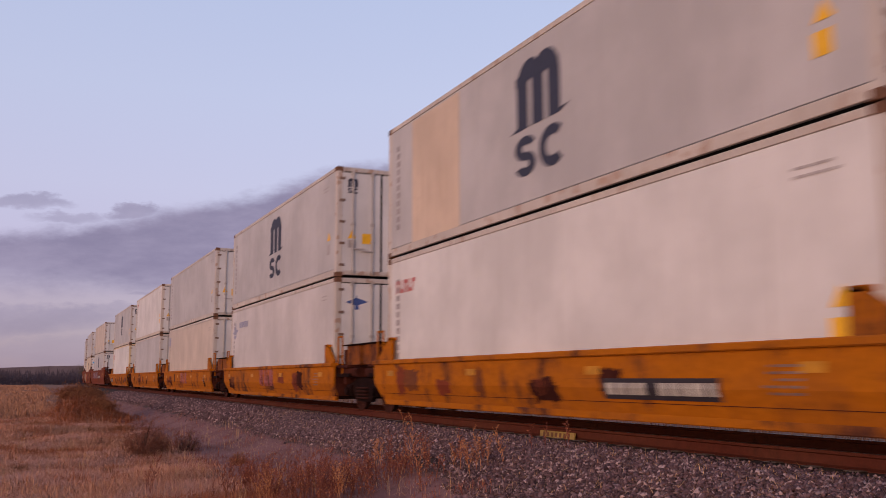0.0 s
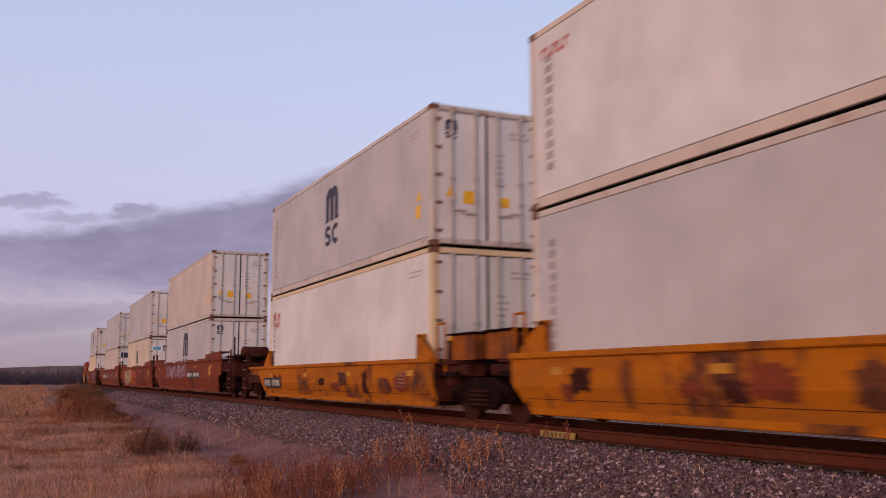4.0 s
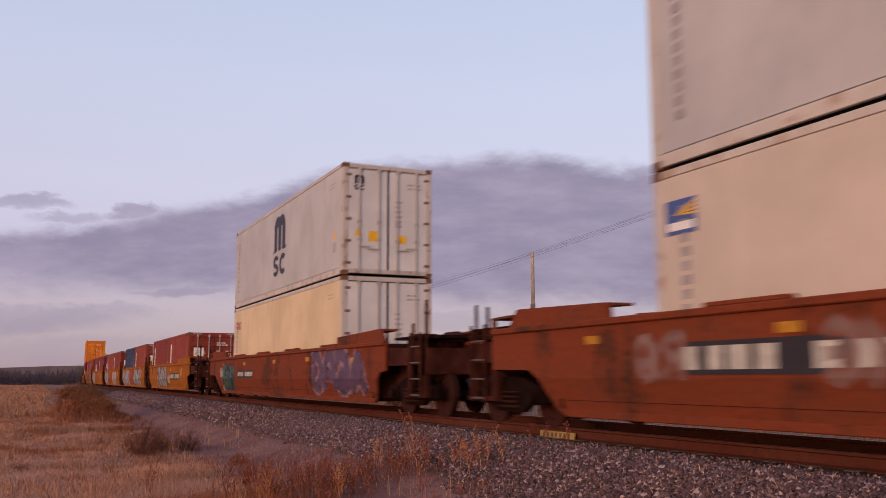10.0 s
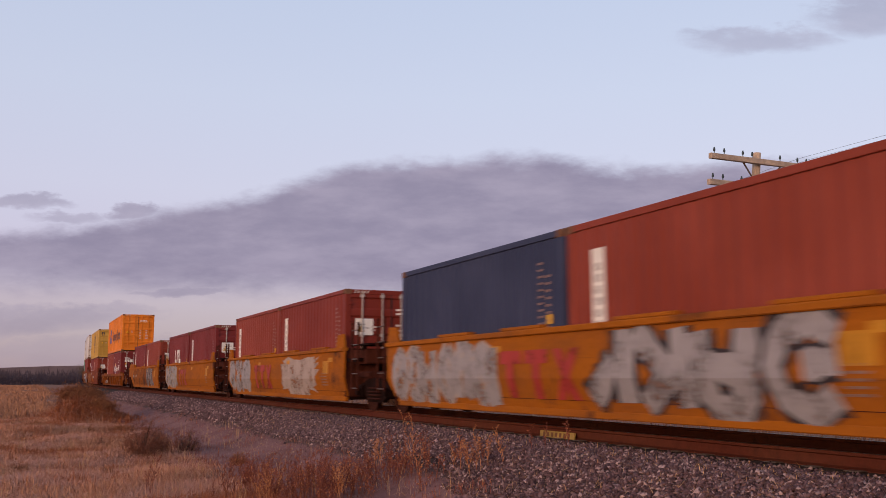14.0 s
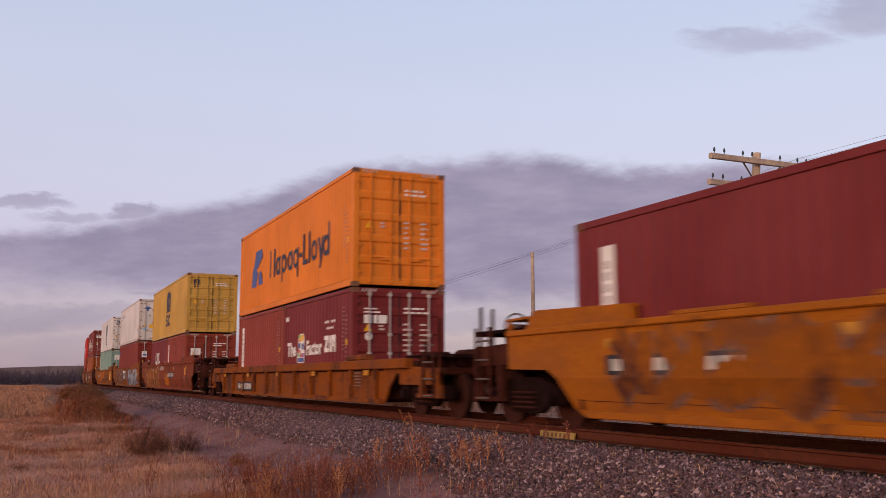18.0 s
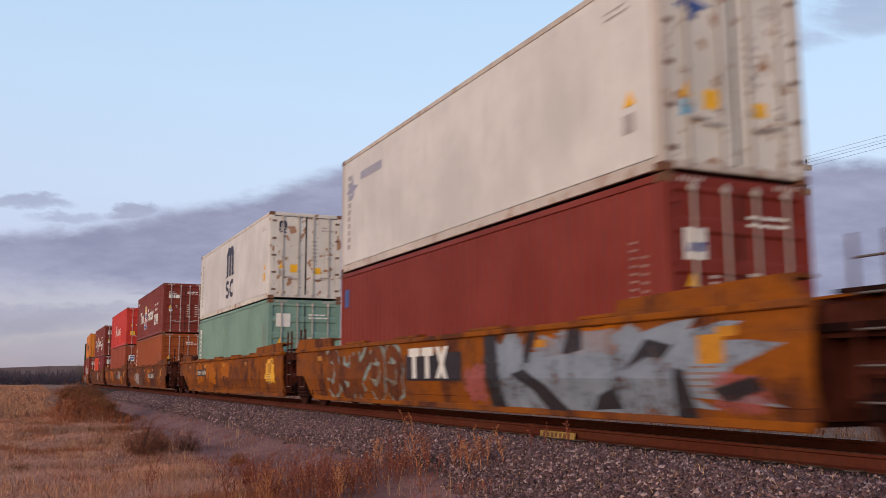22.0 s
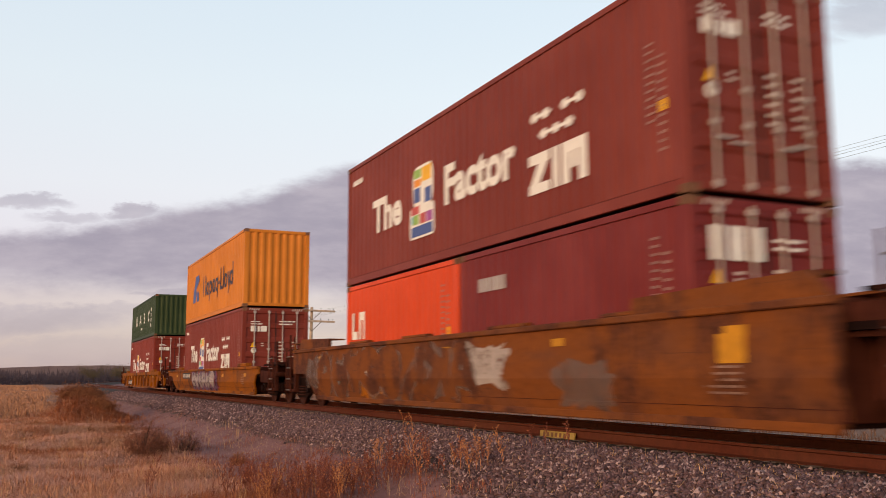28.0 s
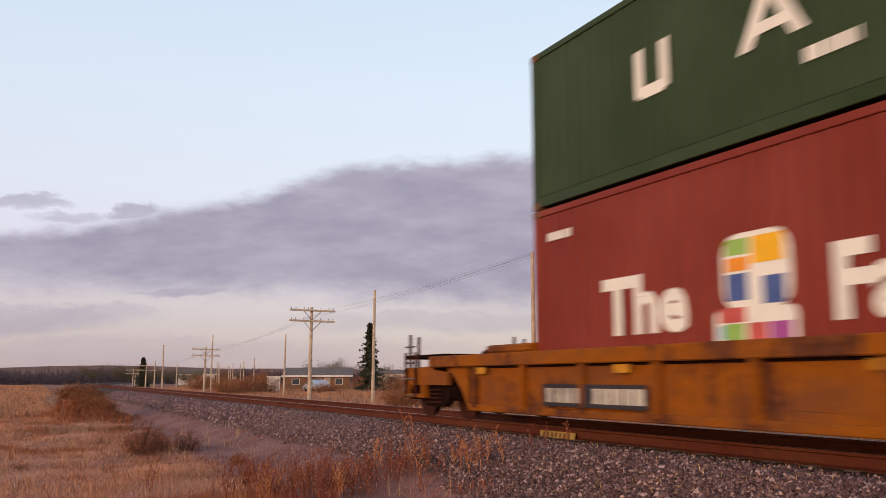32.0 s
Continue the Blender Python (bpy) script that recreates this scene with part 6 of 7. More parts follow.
def line_point(s, n):
    """Many places beside the line at once (straight part and curve)."""
    a = np.maximum(s - CURVE_Y, 0) / CURVE_R
    x = np.where(s <= CURVE_Y, TRACK_X + n, TRACK_X + CURVE_R - (CURVE_R - n) * np.cos(a))
    y = np.where(s <= CURVE_Y, s, CURVE_Y + (CURVE_R - n) * np.sin(a))
    return x, y


def bank_z(n):
    return np.interp(np.abs(n), [0, 1.75, 2.1, 3.9, 5.2, 9], [-0.17, -0.17, -0.22, -0.80, FIELD, FIELD])


def stones():
    count = 100000
    s = np.concatenate([rng.uniform(2.5, 24, count * 2 // 3), rng.uniform(24, 70, count - count * 2 // 3)])
    n = -rng.triangular(1.0, 2.1, 3.8, count)
    rim = np.array([2.9 + 0.45 * noise.noise((v * 0.45, 0, 5)) + 0.6 * max(0.0, 11.5 - v) / 4 for v in s]) + rng.exponential(0.10, count)
    keep = (np.abs(n + 0.7525) > 0.13) & (np.abs(n) < rim)
    s, n = s[keep], n[keep]
    x, y = line_point(s, n)
    size = (0.011 + 0.023 * rng.random(len(s)) ** 1.6) * np.where(s > 24, 1.45, 1)
    z = bank_z(n) + size * 0.15
    octa = np.array([(1, 0, 0), (0, 1, 0), (-1, 0, 0), (0, -1, 0), (0, 0, 0.8), (0, 0, -0.8)], float)
    tri = np.array([(0, 1, 4), (1, 2, 4), (2, 3, 4), (3, 0, 4), (1, 0, 5), (2, 1, 5), (3, 2, 5), (0, 3, 5)])
    jit = octa[None] * rng.uniform(0.5, 1.5, (len(s), 6, 1)) + rng.normal(0, 0.24, (len(s), 6, 3))
    ang = rng.uniform(0, 6.28, len(s))
    ca, sa = np.cos(ang)[:, None], np.sin(ang)[:, None]
    px = jit[..., 0] * ca - jit[..., 1] * sa
    py = jit[..., 0] * sa + jit[..., 1] * ca
    v = np.stack([px, py, jit[..., 2]], -1) * size[:, None, None] + np.stack([x, y, z], -1)[:, None]
    f = (tri[None] + 6 * np.arange(len(s))[:, None, None]).reshape(-1, 3)
    tagged(new("ballast_stones", mesh_from("ballast_stones", v.reshape(-1, 3), f, STONE)), "grey and brown crushed stones beside the rails", "ballast", kind="stuff")


stones()


def blades(name, x, y, z, tall, wide, per, mat, label, category, lean=0.5, spread=0.12):
    """Tufts of bent blades at the places x, y, z."""
    m = len(x) * per
    X, Y, Z = (np.repeat(v, per) for v in (x, y, z))
    T = np.repeat(tall, per) * rng.uniform(0.5, 1.15, m)
    Wd = np.repeat(wide, per) * rng.uniform(0.7, 1.3, m)
    X = X + rng.normal(0, spread, m)
    Y = Y + rng.normal(0, spread, m)
    ang = rng.uniform(0, 6.283, m)
    bend = np.abs(rng.normal(0, lean, m))
    dx, dy = np.cos(ang), np.sin(ang)
    fa = rng.uniform(0, 6.283, m)
    wx, wy = np.cos(fa) * Wd, np.sin(fa) * Wd
    base = np.stack([X, Y, Z - 0.02], -1)
    w3 = np.stack([wx, wy, np.zeros(m)], -1)
    mid = base + np.stack([dx * bend * T * 0.3, dy * bend * T * 0.3, T * 0.55], -1)
    tip = base + np.stack([dx * bend * T, dy * bend * T, T * np.maximum(0.22, 1 - 0.38 * bend)], -1)
    v = np.stack([base - w3, base + w3, mid - w3 * 0.8, mid + w3 * 0.8, tip], 1)
    f = np.array([(0, 1, 3), (0, 3, 2), (2, 3, 4)])[None] + 5 * np.arange(m)[:, None, None]
    return tagged(new(name, mesh_from(name, v.reshape(-1, 3), f.reshape(-1, 3), mat)), label, category, kind="stuff")


STALK = island("dusty_stalk", [(0.18, 0.098, 0.092), (0.29, 0.175, 0.160), (0.23, 0.128, 0.120), (0.42, 0.28, 0.235)])
STRAW = island("pale_straw", [(0.50, 0.28, 0.13), (0.66, 0.42, 0.20), (0.40, 0.19, 0.09)])


def field_grass():
    def ground(x, y):
        return np.array([ground_height(a - track_x(b), b, a) for a, b in zip(x, y)])

    def patch_of(x, y, f, seed):
        return np.array([noise.noise((a * f, b * f * 0.7, seed)) for a, b in zip(x, y)])

    # three coats: matted pale grass, standing straw, rust-coloured clumps; they change from patch to patch
    k = 15000
    y = 9 + 38 * rng.random(k) ** 1.45
    x = rng.uniform(-3.5, 4.0, k) + (y - 9) * rng.uniform(-0.12, 0.0, k)
    patch = patch_of(x, y, 0.75, 2)
    rust = patch_of(x, y, 0.55, 9)
    edge = 3.1 + 0.5 * patch_of(x * 0, y, 0.5, 6)
    ok = rng.random(k) < np.clip(1.0 - np.clip(x - edge + 0.35, 0, 3) * 1.5, 0.02, 1)
    x, y, patch, rust = x[ok], y[ok], patch[ok], rust[ok]
    pick = rng.random(len(x))
    low = (patch < 0.12) & (rust + 0.25 * (pick - 0.5) < 0.22)
    red = ~low & (rust + 0.3 * (pick - 0.5) > 0.10)
    tall = ~low & ~red
    blades("matted_grass", x[low], y[low], ground(x[low], y[low]), 0.07 + 0.09 * rng.random(low.sum()), np.full(low.sum(), 0.0032), 24, MAT_BLADE, "matted pale dry grass of the field", "grass", 2.3, 0.17)
    blades("field_grass", x[tall], y[tall], ground(x[tall], y[tall]), np.clip(0.10 + 0.24 * patch[tall], 0.08, 0.30), np.full(tall.sum(), 0.0034), 24, BLADE, "dry straw-coloured grass of the field", "grass", 1.5, 0.13)
    blades("rust_grass", x[red], y[red], ground(x[red], y[red]), 0.08 + 0.16 * rng.random(red.sum()), np.full(red.sum(), 0.0034), 22, RUST_BLADE, "rust-brown clumps in the field grass", "grass", 1.2, 0.12)
    # thick fur of rust-coloured grass on the mound
    k = 900
    x, y = rng.normal(2.45, 0.55, k), rng.normal(38.2, 1.1, k)
    blades("mound_grass", x, y, ground(x, y), rng.uniform(0.14, 0.34, k), np.full(k, 0.009), 26, RUST_BLADE, "rust-brown grass on a low mound", "grass", 1.7, 0.16)
    k = 5200
    y = 40 + 190 * rng.random(k) ** 1.6
    x = rng.uniform(-55, 3.6, k) * np.clip((y - 20) / 120, 0.25, 1)
    patch = np.array([noise.noise((a * 0.12, b * 0.08, 2)) for a, b in zip(x, y)])
    blades("far_grass", x, y, ground(x, y), np.clip(0.32 + 0.3 * patch, 0.12, 0.7), 0.012 + y * 0.00035, 12, FAR_BLADE, "dry grass farther out in the field", "grass", 0.7, 0.5)
    k = 3200
    y = 20 + 45 * rng.random(k) ** 1.2
    x = rng.uniform(-1.5, 3.2, k)
    patch = np.array([noise.noise((a * 0.6, b * 0.35, 4)) for a, b in zip(x, y)])
    blades("middle_grass", x, y, ground(x, y), np.clip(0.10 + 0.3 * patch, 0.05, 0.36), np.full(k, 0.007), 18, FAR_BLADE, "brown dry grass and stalks in the field", "grass", 1.9, 0.25)
    k = 2600
    y = 14 + 150 * rng.random(k) ** 1.3
    x = np.array([track_x(b) for b in y]) + rng.uniform(4.6, 30, k)
    blades("verge_grass", x, y, ground(x, y), np.full(k, 0.32), 0.010 + y * 0.00035, 10, FAR_BLADE, "dry grass on the verge beyond the track", "grass", 0.7, 0.4)
    # straw blown over the stones
    k = 1500
    y = 6 + 20 * rng.random(k) ** 1.2
    x = 8.19 - rng.uniform(1.3, 3.8, k)
    blades("straw_litter", x, y, ground(x, y) + 0.02, rng.uniform(0.04, 0.12, k), np.full(k, 0.0022), 2, STRAW, "broken straw lying on the ballast", "straw", 2.6, 0.12)
    # grey-brown dead stalks on the dusty slope
    k = 4200
    y = 9 + 46 * rng.random(k) ** 1.3
    x = 8.19 - rng.uniform(2.9, 5.6, k)
    blades("slope_stalks", x, y, ground(x, y), rng.uniform(0.03, 0.10, k), np.full(k, 0.0028), 9, STALK, "short grey-brown stalks on the dusty slope", "dead stalks", 2.4, 0.16)
    # tussocks with lit tops
    k = 200
    y = 13 + 30 * rng.random(k) ** 1.2
    x = rng.uniform(-3.0, 3.2, k)
    blades("grass_tussocks", x, y, ground(x, y), rng.uniform(0.10, 0.26, k), np.full(k, 0.0038), 90, BLADE, "tussocks of dry tan grass", "grass", 1.5, 0.15)
    # tall thin straw stalks standing out of the tufts
    k = 130
    y = 9.5 + 16 * rng.random(k) ** 1.3
    x = rng.uniform(-2.5, 5.0, k)
    blades("tall_stalks", x, y, ground(x, y), rng.uniform(0.25, 0.5, k), np.full(k, 0.0028), 4, STRAW, "tall pale straw stalks", "dead stalks", 0.3, 0.07)
    # reddish weeds along the foot of the ballast
    k = 800
    y = 9.5 + 34 * rng.random(k) ** 1.6
    x = 8.19 - np.where(rng.random(k) < 0.75, rng.normal(4.9, 0.35, k), rng.uniform(3.0, 4.8, k))
    blades("verge_weeds", x, y, ground(x, y), rng.uniform(0.05, 0.20, k), np.full(k, 0.0033), 12, WEED, "low rust-red weeds at the foot of the ballast", "weeds", 0.5, 0.10)


field_grass()


def strip(v, f, p, q, r):
    """A thin three-sided twig from p to q."""
    p, q = Vector(p), Vector(q)
    d = (q - p).normalized()
    s = d.orthogonal().normalized()
    t = d.cross(s)
    i = len(v)
    for c, k in ((p, 1.0), (q, 0.55)):
        for a in (0, 2.094, 4.189):
            v.append(c + (s * math.cos(a) + t * math.sin(a)) * r * k)
    for a in range(3):
        b = (a + 1) % 3
        f += [(i + a, i + b, i + 3 + b), (i + a, i + 3 + b, i + 3 + a)]


def leaf(v, f, p, size, r):
    d = Vector((r.uniform(-1, 1), r.uniform(-1, 1), r.uniform(-0.4, 1))).normalized()
    s = d.orthogonal().normalized() * size * 0.35
    i = len(v)
    v += [p, p + d * size * 0.5 + s, p + d * size, p + d * size * 0.5 - s]
    f += [(i, i + 1, i + 2), (i, i + 2, i + 3)]


def weed_at(x, y, tall, seed, lush=1.0, gold=False):
    """A dead weed: a stem with rising side twigs and seed bits."""
    r = random.Random(seed)
    z = ground_height(x - TRACK_X, y, x) - 0.03
    t = thing("weed", "dead rust-coloured weed with seed heads beside the ballast", "weed", "dead weeds in the foreground")
    v, f, lv, lf = [], [], [], []
    for k in range(max(2, int(4 * lush))):
        p = Vector((x + r.gauss(0, 0.05), y + r.gauss(0, 0.05), z))
        d = Vector((r.gauss(0, 0.16), r.gauss(0, 0.16), 1)).normalized()
        h = tall * r.uniform(0.65, 1.05)
        n = 6
        for i in range(n):
            q = p + d * (h / n)
            strip(v, f, p, q, 0.0052 * (1 - 0.6 * i / n))
            if i > 0:
                for _ in range(2):
                    a = r.uniform(0, 6.28)
                    e = q + Vector((math.cos(a) * 0.6, math.sin(a) * 0.6, 0.9)).normalized() * h * 0.22 * (1.2 - 0.5 * i / n)
                    strip(v, f, q, e, 0.0028)
                    for m in range(4):
                        leaf(lv, lf, q.lerp(e, r.uniform(0.35, 1.05)), r.uniform(0.012, 0.028), r)
            d = (d + Vector((r.gauss(0, 0.10), r.gauss(0, 0.10), 0))).normalized()
            p = q
    for name, vv, ff in (("stem", v, f), ("seed_head", lv, lf)):
        ob = new(name, mesh_from(name, np.array([tuple(c) for c in vv]), ff, (WEED_STEM if name == "stem" else WEED) if not gold else GOLD))
        ob.parent = t
        ob["kind"] = "stuff"


WEED_STEM = simple("weed_stem", (0.17, 0.052, 0.034), 0.9)
wr = random.Random(5)
for i in range(60):
    weed_at(3.5 + wr.gauss(0, 0.5), 12.4 + wr.gauss(0, 0.7), wr.uniform(0.30, 0.62), 300 + i, 1.2, i % 11 == 0)
for i in range(10):
    weed_at(5.15 + wr.gauss(0, 0.22), 12.0 + wr.gauss(0, 0.4), wr.uniform(0.4, 0.75), 400 + i, 0.6, i % 4 == 0)
for i in range(14):
    weed_at(4.5 + wr.gauss(0, 0.35), 11.5 + wr.gauss(0, 0.5), wr.uniform(0.2, 0.45), 450 + i, 0.8)
for i in range(9):
    weed_at(5.45 + wr.gauss(0, 0.12), 10.6 + wr.gauss(0, 0.25), wr.uniform(0.3, 0.6), 500 + i, 0.6, i % 3 > 0)
weed_at(6.15, 10.35, 0.42, 480, 0.6)
weed_at(6.5, 10.2, 0.35, 481, 0.5)


SHRUB_DARK = island("dark_twig", [(0.13, 0.046, 0.032), (0.20, 0.074, 0.044), (0.15, 0.052, 0.036), (0.28, 0.112, 0.062)])


def shrub(x, y, wide, tall, seed, leaves=900, label="low reddish-brown shrub in the dry grass"):
    r = random.Random(seed)
    z = ground_height(x - track_x(y), y, x) - 0.05
    t = thing("shrub", label, "shrub", "shrubs in the field")
    v, f, lv, lf = [], [], [], []
    for k in range(36):
        a, o = r.uniform(0, 6.28), r.random() ** 0.5
        p = Vector((x + math.cos(a) * wide * 0.12 * o, y + math.sin(a) * wide * 0.12 * o, z))
        end = Vector((x + math.cos(a) * wide * 0.5 * o, y + math.sin(a) * wide * 0.5 * o, z + tall * (1 - 0.6 * o * o) * r.uniform(0.4, 1.1)))
        midp = p.lerp(end, 0.5) + Vector((0, 0, tall * 0.12))
        strip(v, f, p, midp, 0.008 * (0.4 + wide * 0.4))
        strip(v, f, midp, end, 0.005 * (0.4 + wide * 0.4))
        for m in range(leaves // 36):
            c = p.lerp(end, 0.15 + 0.85 * r.random() ** 0.8) + Vector((r.gauss(0, 1), r.gauss(0, 1), r.gauss(0, 0.7))) * wide * 0.075
            e = c + Vector((r.gauss(0, 1), r.gauss(0, 1), abs(r.gauss(0.6, 0.6)))).normalized() * wide * 0.07
            strip(lv, lf, c, e, 0.0022 + 0.0016 * wide)
            leaf(lv, lf, e, 0.012 + wide * 0.016, r)
    for name, vv, ff in (("branch", v, f), ("foliage", lv, lf)):
        ob = new(name, mesh_from(name, np.array([tuple(c) for c in vv]), ff, BARK if name == "branch" else (SHRUB_DARK if label.startswith("dark") else SHRUB)))
        ob.parent = t
        ob["kind"] = "stuff"


shrub(2.15, 38.9, 1.8, 0.62, 1, 7000, "rust-brown mound of twigs in the dry grass")
shrub(2.85, 37.3, 1.3, 0.55, 2, 4000, "rust-brown mound of twigs in the dry grass")
shrub(1.65, 39.0, 0.8, 0.5, 21, 1800, "dark twiggy shrub in the dry grass")
shrub(2.35, 19.9, 1.0, 0.78, 3, 1900, "dark twiggy shrub in the dry grass")
shrub(2.75, 20.6, 0.6, 0.6, 22, 1300)
shrub(3.45, 21.1, 0.72, 0.60, 5, 900, "dark twiggy shrub in the dry grass")
shrub(3.75, 17.4, 0.45, 0.34, 24, 1000)
shrub(1.9, 24.6, 0.4, 0.34, 25, 700, "dark twiggy shrub in the dry grass")
shrub(1.95, 29.3, 0.35, 0.32, 6, 600)
shrub(1.43, 16.7, 0.34, 0.24, 7, 600)
shrub(0.05, 18.3, 0.40, 0.26, 8, 600)
shrub(0.5, 32.0, 0.8, 0.35, 9, 700)
shrub(1.0, 22.0, 0.30, 0.22, 4, 500)
shrub(2.9, 30.0, 0.9, 0.30, 23, 900)
shrub(19.0, 46.5, 3.2, 1.7, 10, 2400, "leafless brown thicket beyond the track")
shrub(20.4, 44.0, 2.6, 1.5, 11, 1800, "leafless brown thicket beyond the track")
shrub(21.0, 98.0, 5.5, 2.4, 12, 2000, "leafless brown thicket beyond the track")
shrub(24.5, 101.0, 5.0, 2.1, 13, 1600, "leafless brown thicket beyond the track")
shrub(19.0, 93.0, 3.6, 1.8, 14, 1400, "leafless brown thicket beyond the track")
shrub(29.5, 94.0, 4.0, 1.2, 15, 1200, "leafless brown thicket beyond the track")
for x, y, wide, tall, k in ((41.5, 116.0, 6.0, 2.1, 31), (45.0, 113.0, 5.0, 2.4, 32), (47.5, 121.0, 6.0, 2.8, 33), (36.5, 117.0, 3.0, 1.0, 34), (27.5, 116.0, 5.0, 2.2, 35), (23.0, 132.0, 6.0, 2.2, 36), (33.5, 140.0, 7.0, 2.6, 37), (29.0, 150.0, 7.0, 2.6, 38)):
    shrub(x, y, wide, tall, k, 1500, "leafless brown thicket beyond the track")


# ---- pole line and wires ----
def pole(x, y, top, arms, lean=0.0, r=0.13, tip=0.0, gap=0.66, tilt=0.0, label="grey wooden line pole with two cross-arms and glass insulators"):
    t = thing("utility_pole", label, "utility pole", "poles along the line")
    g = FIELD - 0.1
    bm = bmesh.new()
    rod(bm, (0, 0, 0), (0, 0, top - g), r, 10, r * 0.68)
    part("shaft", bm, POLE, t, smooth=False)
    for k in range(arms):
        z = top - g - 0.22 - gap * k
        bm = bmesh.new()
        box(bm, -1.47, 1.47, -0.20, -0.10, z - 0.06, z + 0.06, 0.01)
        arm = part("cross_arm", bm, POLE, t)
        for sx in (-1, 1):
            bm = bmesh.new()
            rod(bm, (0, -0.1, z - 0.62), (sx * 0.55, -0.16, z - 0.06), 0.018, 6)
            part("brace", bm, STEEL, arm)
        for u in PINS:
            piece("insulator", (), lambda bm: (rod(bm, (0, 0, 0), (0, 0, 0.08), 0.010, 6), lathe(bm, (0, 0, 0.05), (0, 0, 1), [(0, 0.022), (0.035, 0.026), (0.06, 0.018), (0.085, 0.014)], 8)), GLASS, arm, (u, -0.15, z + 0.06))
        arm.matrix_basis = Matrix.Translation((0, 0, z)) @ pose(0, 0, 0, 0, tilt, 0) @ Matrix.Translation((0, 0, -z))
    t.matrix_basis = pose(x, y, g, tip, lean, 2)
    return t


PINS = (-1.36, -1.08, -0.55, -0.28, 0.55, 1.08, 1.36)
LINE = [(13.0, -26.0, 6.1), (14.43, 14.79, 5.64), (16.25, 55.1, 5.14), (17.3, 97.0, 3.95), (17.6, 149.0, 2.9), (20.0, 190.0, 2.6), (24.5, 228.0, 2.6)]
for i, (x, y, top) in enumerate(LINE[1:]):
    if i == 0:
        pole(x - 0.40, y + 0.45, top, 2, 3.4, tip=4.2, gap=0.56, tilt=-4.0)
    else:
        pole(x, y, top, 2, 0.8)
for x, y, top, r in ((19.74, 33.6, 6.08, 0.11), (19.4, 52.3, 6.08, 0.11), (22.25, 83.7, 4.78, 0.10), (21.9, 118.0, 6.25, 0.11), (18.2, 134.8, 5.5, 0.13), (20.7, 138.5, 2.8, 0.10), (18.9, 148.8, 3.4, 0.12)):
    pole(x, y, top, 0, random.Random(int(x * 10)).uniform(-1.2, 1.2), r, label="plain weathered wooden pole beyond the track")
for i in range(16):
    r = random.Random(900 + i)
    pole(24 + 0.55 * i + r.uniform(-.6, .6), 108 + 4.5 * i + r.uniform(-4, 4), r.uniform(2.0, 3.4), 0, r.uniform(-1.5, 1.5), 0.075, label="thin grey post of a far line")


def wire(a, b, sag):
    bm = bmesh.new()
    a, b = Vector(a), Vector(b)
    rows = []
    for i in range(17):
        k = i / 16
        p = a.lerp(b, k) - Vector((0, 0, 4 * sag * k * (1 - k)))
        rows.append([bm.verts.new(p + Vector((0.0033 * math.cos(q), 0, 0.0033 * math.sin(q)))) for q in (0.5, 2.6, 4.7)])
    for p, q in zip(rows, rows[1:]):
        for i in range(3):
            bm.faces.new((p[i], p[(i + 1) % 3], q[(i + 1) % 3], q[i]))
    tagged(part("wire", bm, WIRE), "thin dark overhead wire between poles", "wire", "line wires")


for (x0, y0, t0), (x1, y1, t1) in zip(LINE[:4], LINE[1:5]):
    for k, pins in ((0, (1.08, 1.36)), (1, (-0.28, -0.55))):
        for u in pins:
            wire((x0 + u, y0 - 0.15, t0 - 0.08 - 0.62 * k), (x1 + u, y1 - 0.15, t1 - 0.08 - 0.62 * k), 0.35)


# ---- houses, car and trees beyond the track ----
SIDING = simple("brown_siding", (0.16, 0.085, 0.055), 0.8, scale=3)
PALE_WALL = simple("pale_siding", (0.55, 0.52, 0.50), 0.8, scale=3)
ROOFING = simple("grey_shingle", (0.12, 0.10, 0.10), 0.9, scale=5)
PANE = simple("window_pane", (0.05, 0.06, 0.08), 0.1, vary=0.1)
CAR_BODY = simple("car_paint", (0.42, 0.43, 0.49), 0.25, 0.4, vary=0.08)
TYRE = simple("tyre", (0.02, 0.02, 0.02), 0.9)


def house(x, y, turn, w, d, h, roof_h, wall_mat, label, windows, fascia=True):
    t = thing("house", label, "house", "houses beyond the track")
    bm = bmesh.new()
    box(bm, -w / 2, w / 2, -d / 2, d / 2, 0, h)
    part("wall", bm, wall_mat, t)
    bm = bmesh.new()
    a = [(-d / 2 - 0.4, h), (d / 2 + 0.4, h), (0, h + roof_h)]
    plate(bm, a, -w / 2 - 0.4, w / 2 + 0.4)
    part("roof", bm, ROOFING, t)
    if fascia:
        bm = bmesh.new()
        box(bm, -w / 2 - 0.42, w / 2 + 0.42, -d / 2 - 0.46, -d / 2 - 0.4, h - 0.12, h + 0.14)
        part("fascia", bm, PALE_WALL, t)
    for i in range(windows):
        u = -w / 2 + w * (i + 0.5) / windows
        bm = bmesh.new()
        box(bm, u - 0.55, u + 0.55, -d / 2 - 0.04, -d / 2 + 0.02, h * 0.4, h * 0.82)
        win = part("window", bm, PALE_WALL, t)
        bm = bmesh.new()
        box(bm, u - 0.47, u + 0.47, -d / 2 - 0.055, -d / 2 - 0.02, h * 0.43, h * 0.79)
        part("pane", bm, PANE, win)
    bm = bmesh.new()
    box(bm, w * 0.1, w * 0.1 + 0.9, -d / 2 - 0.05, -d / 2 + 0.02, 0, 2.0)
    part("door", bm, INK_FADED, t)
    t.matrix_basis = pose(x, y, FIELD - 0.05, 0, 0, turn)


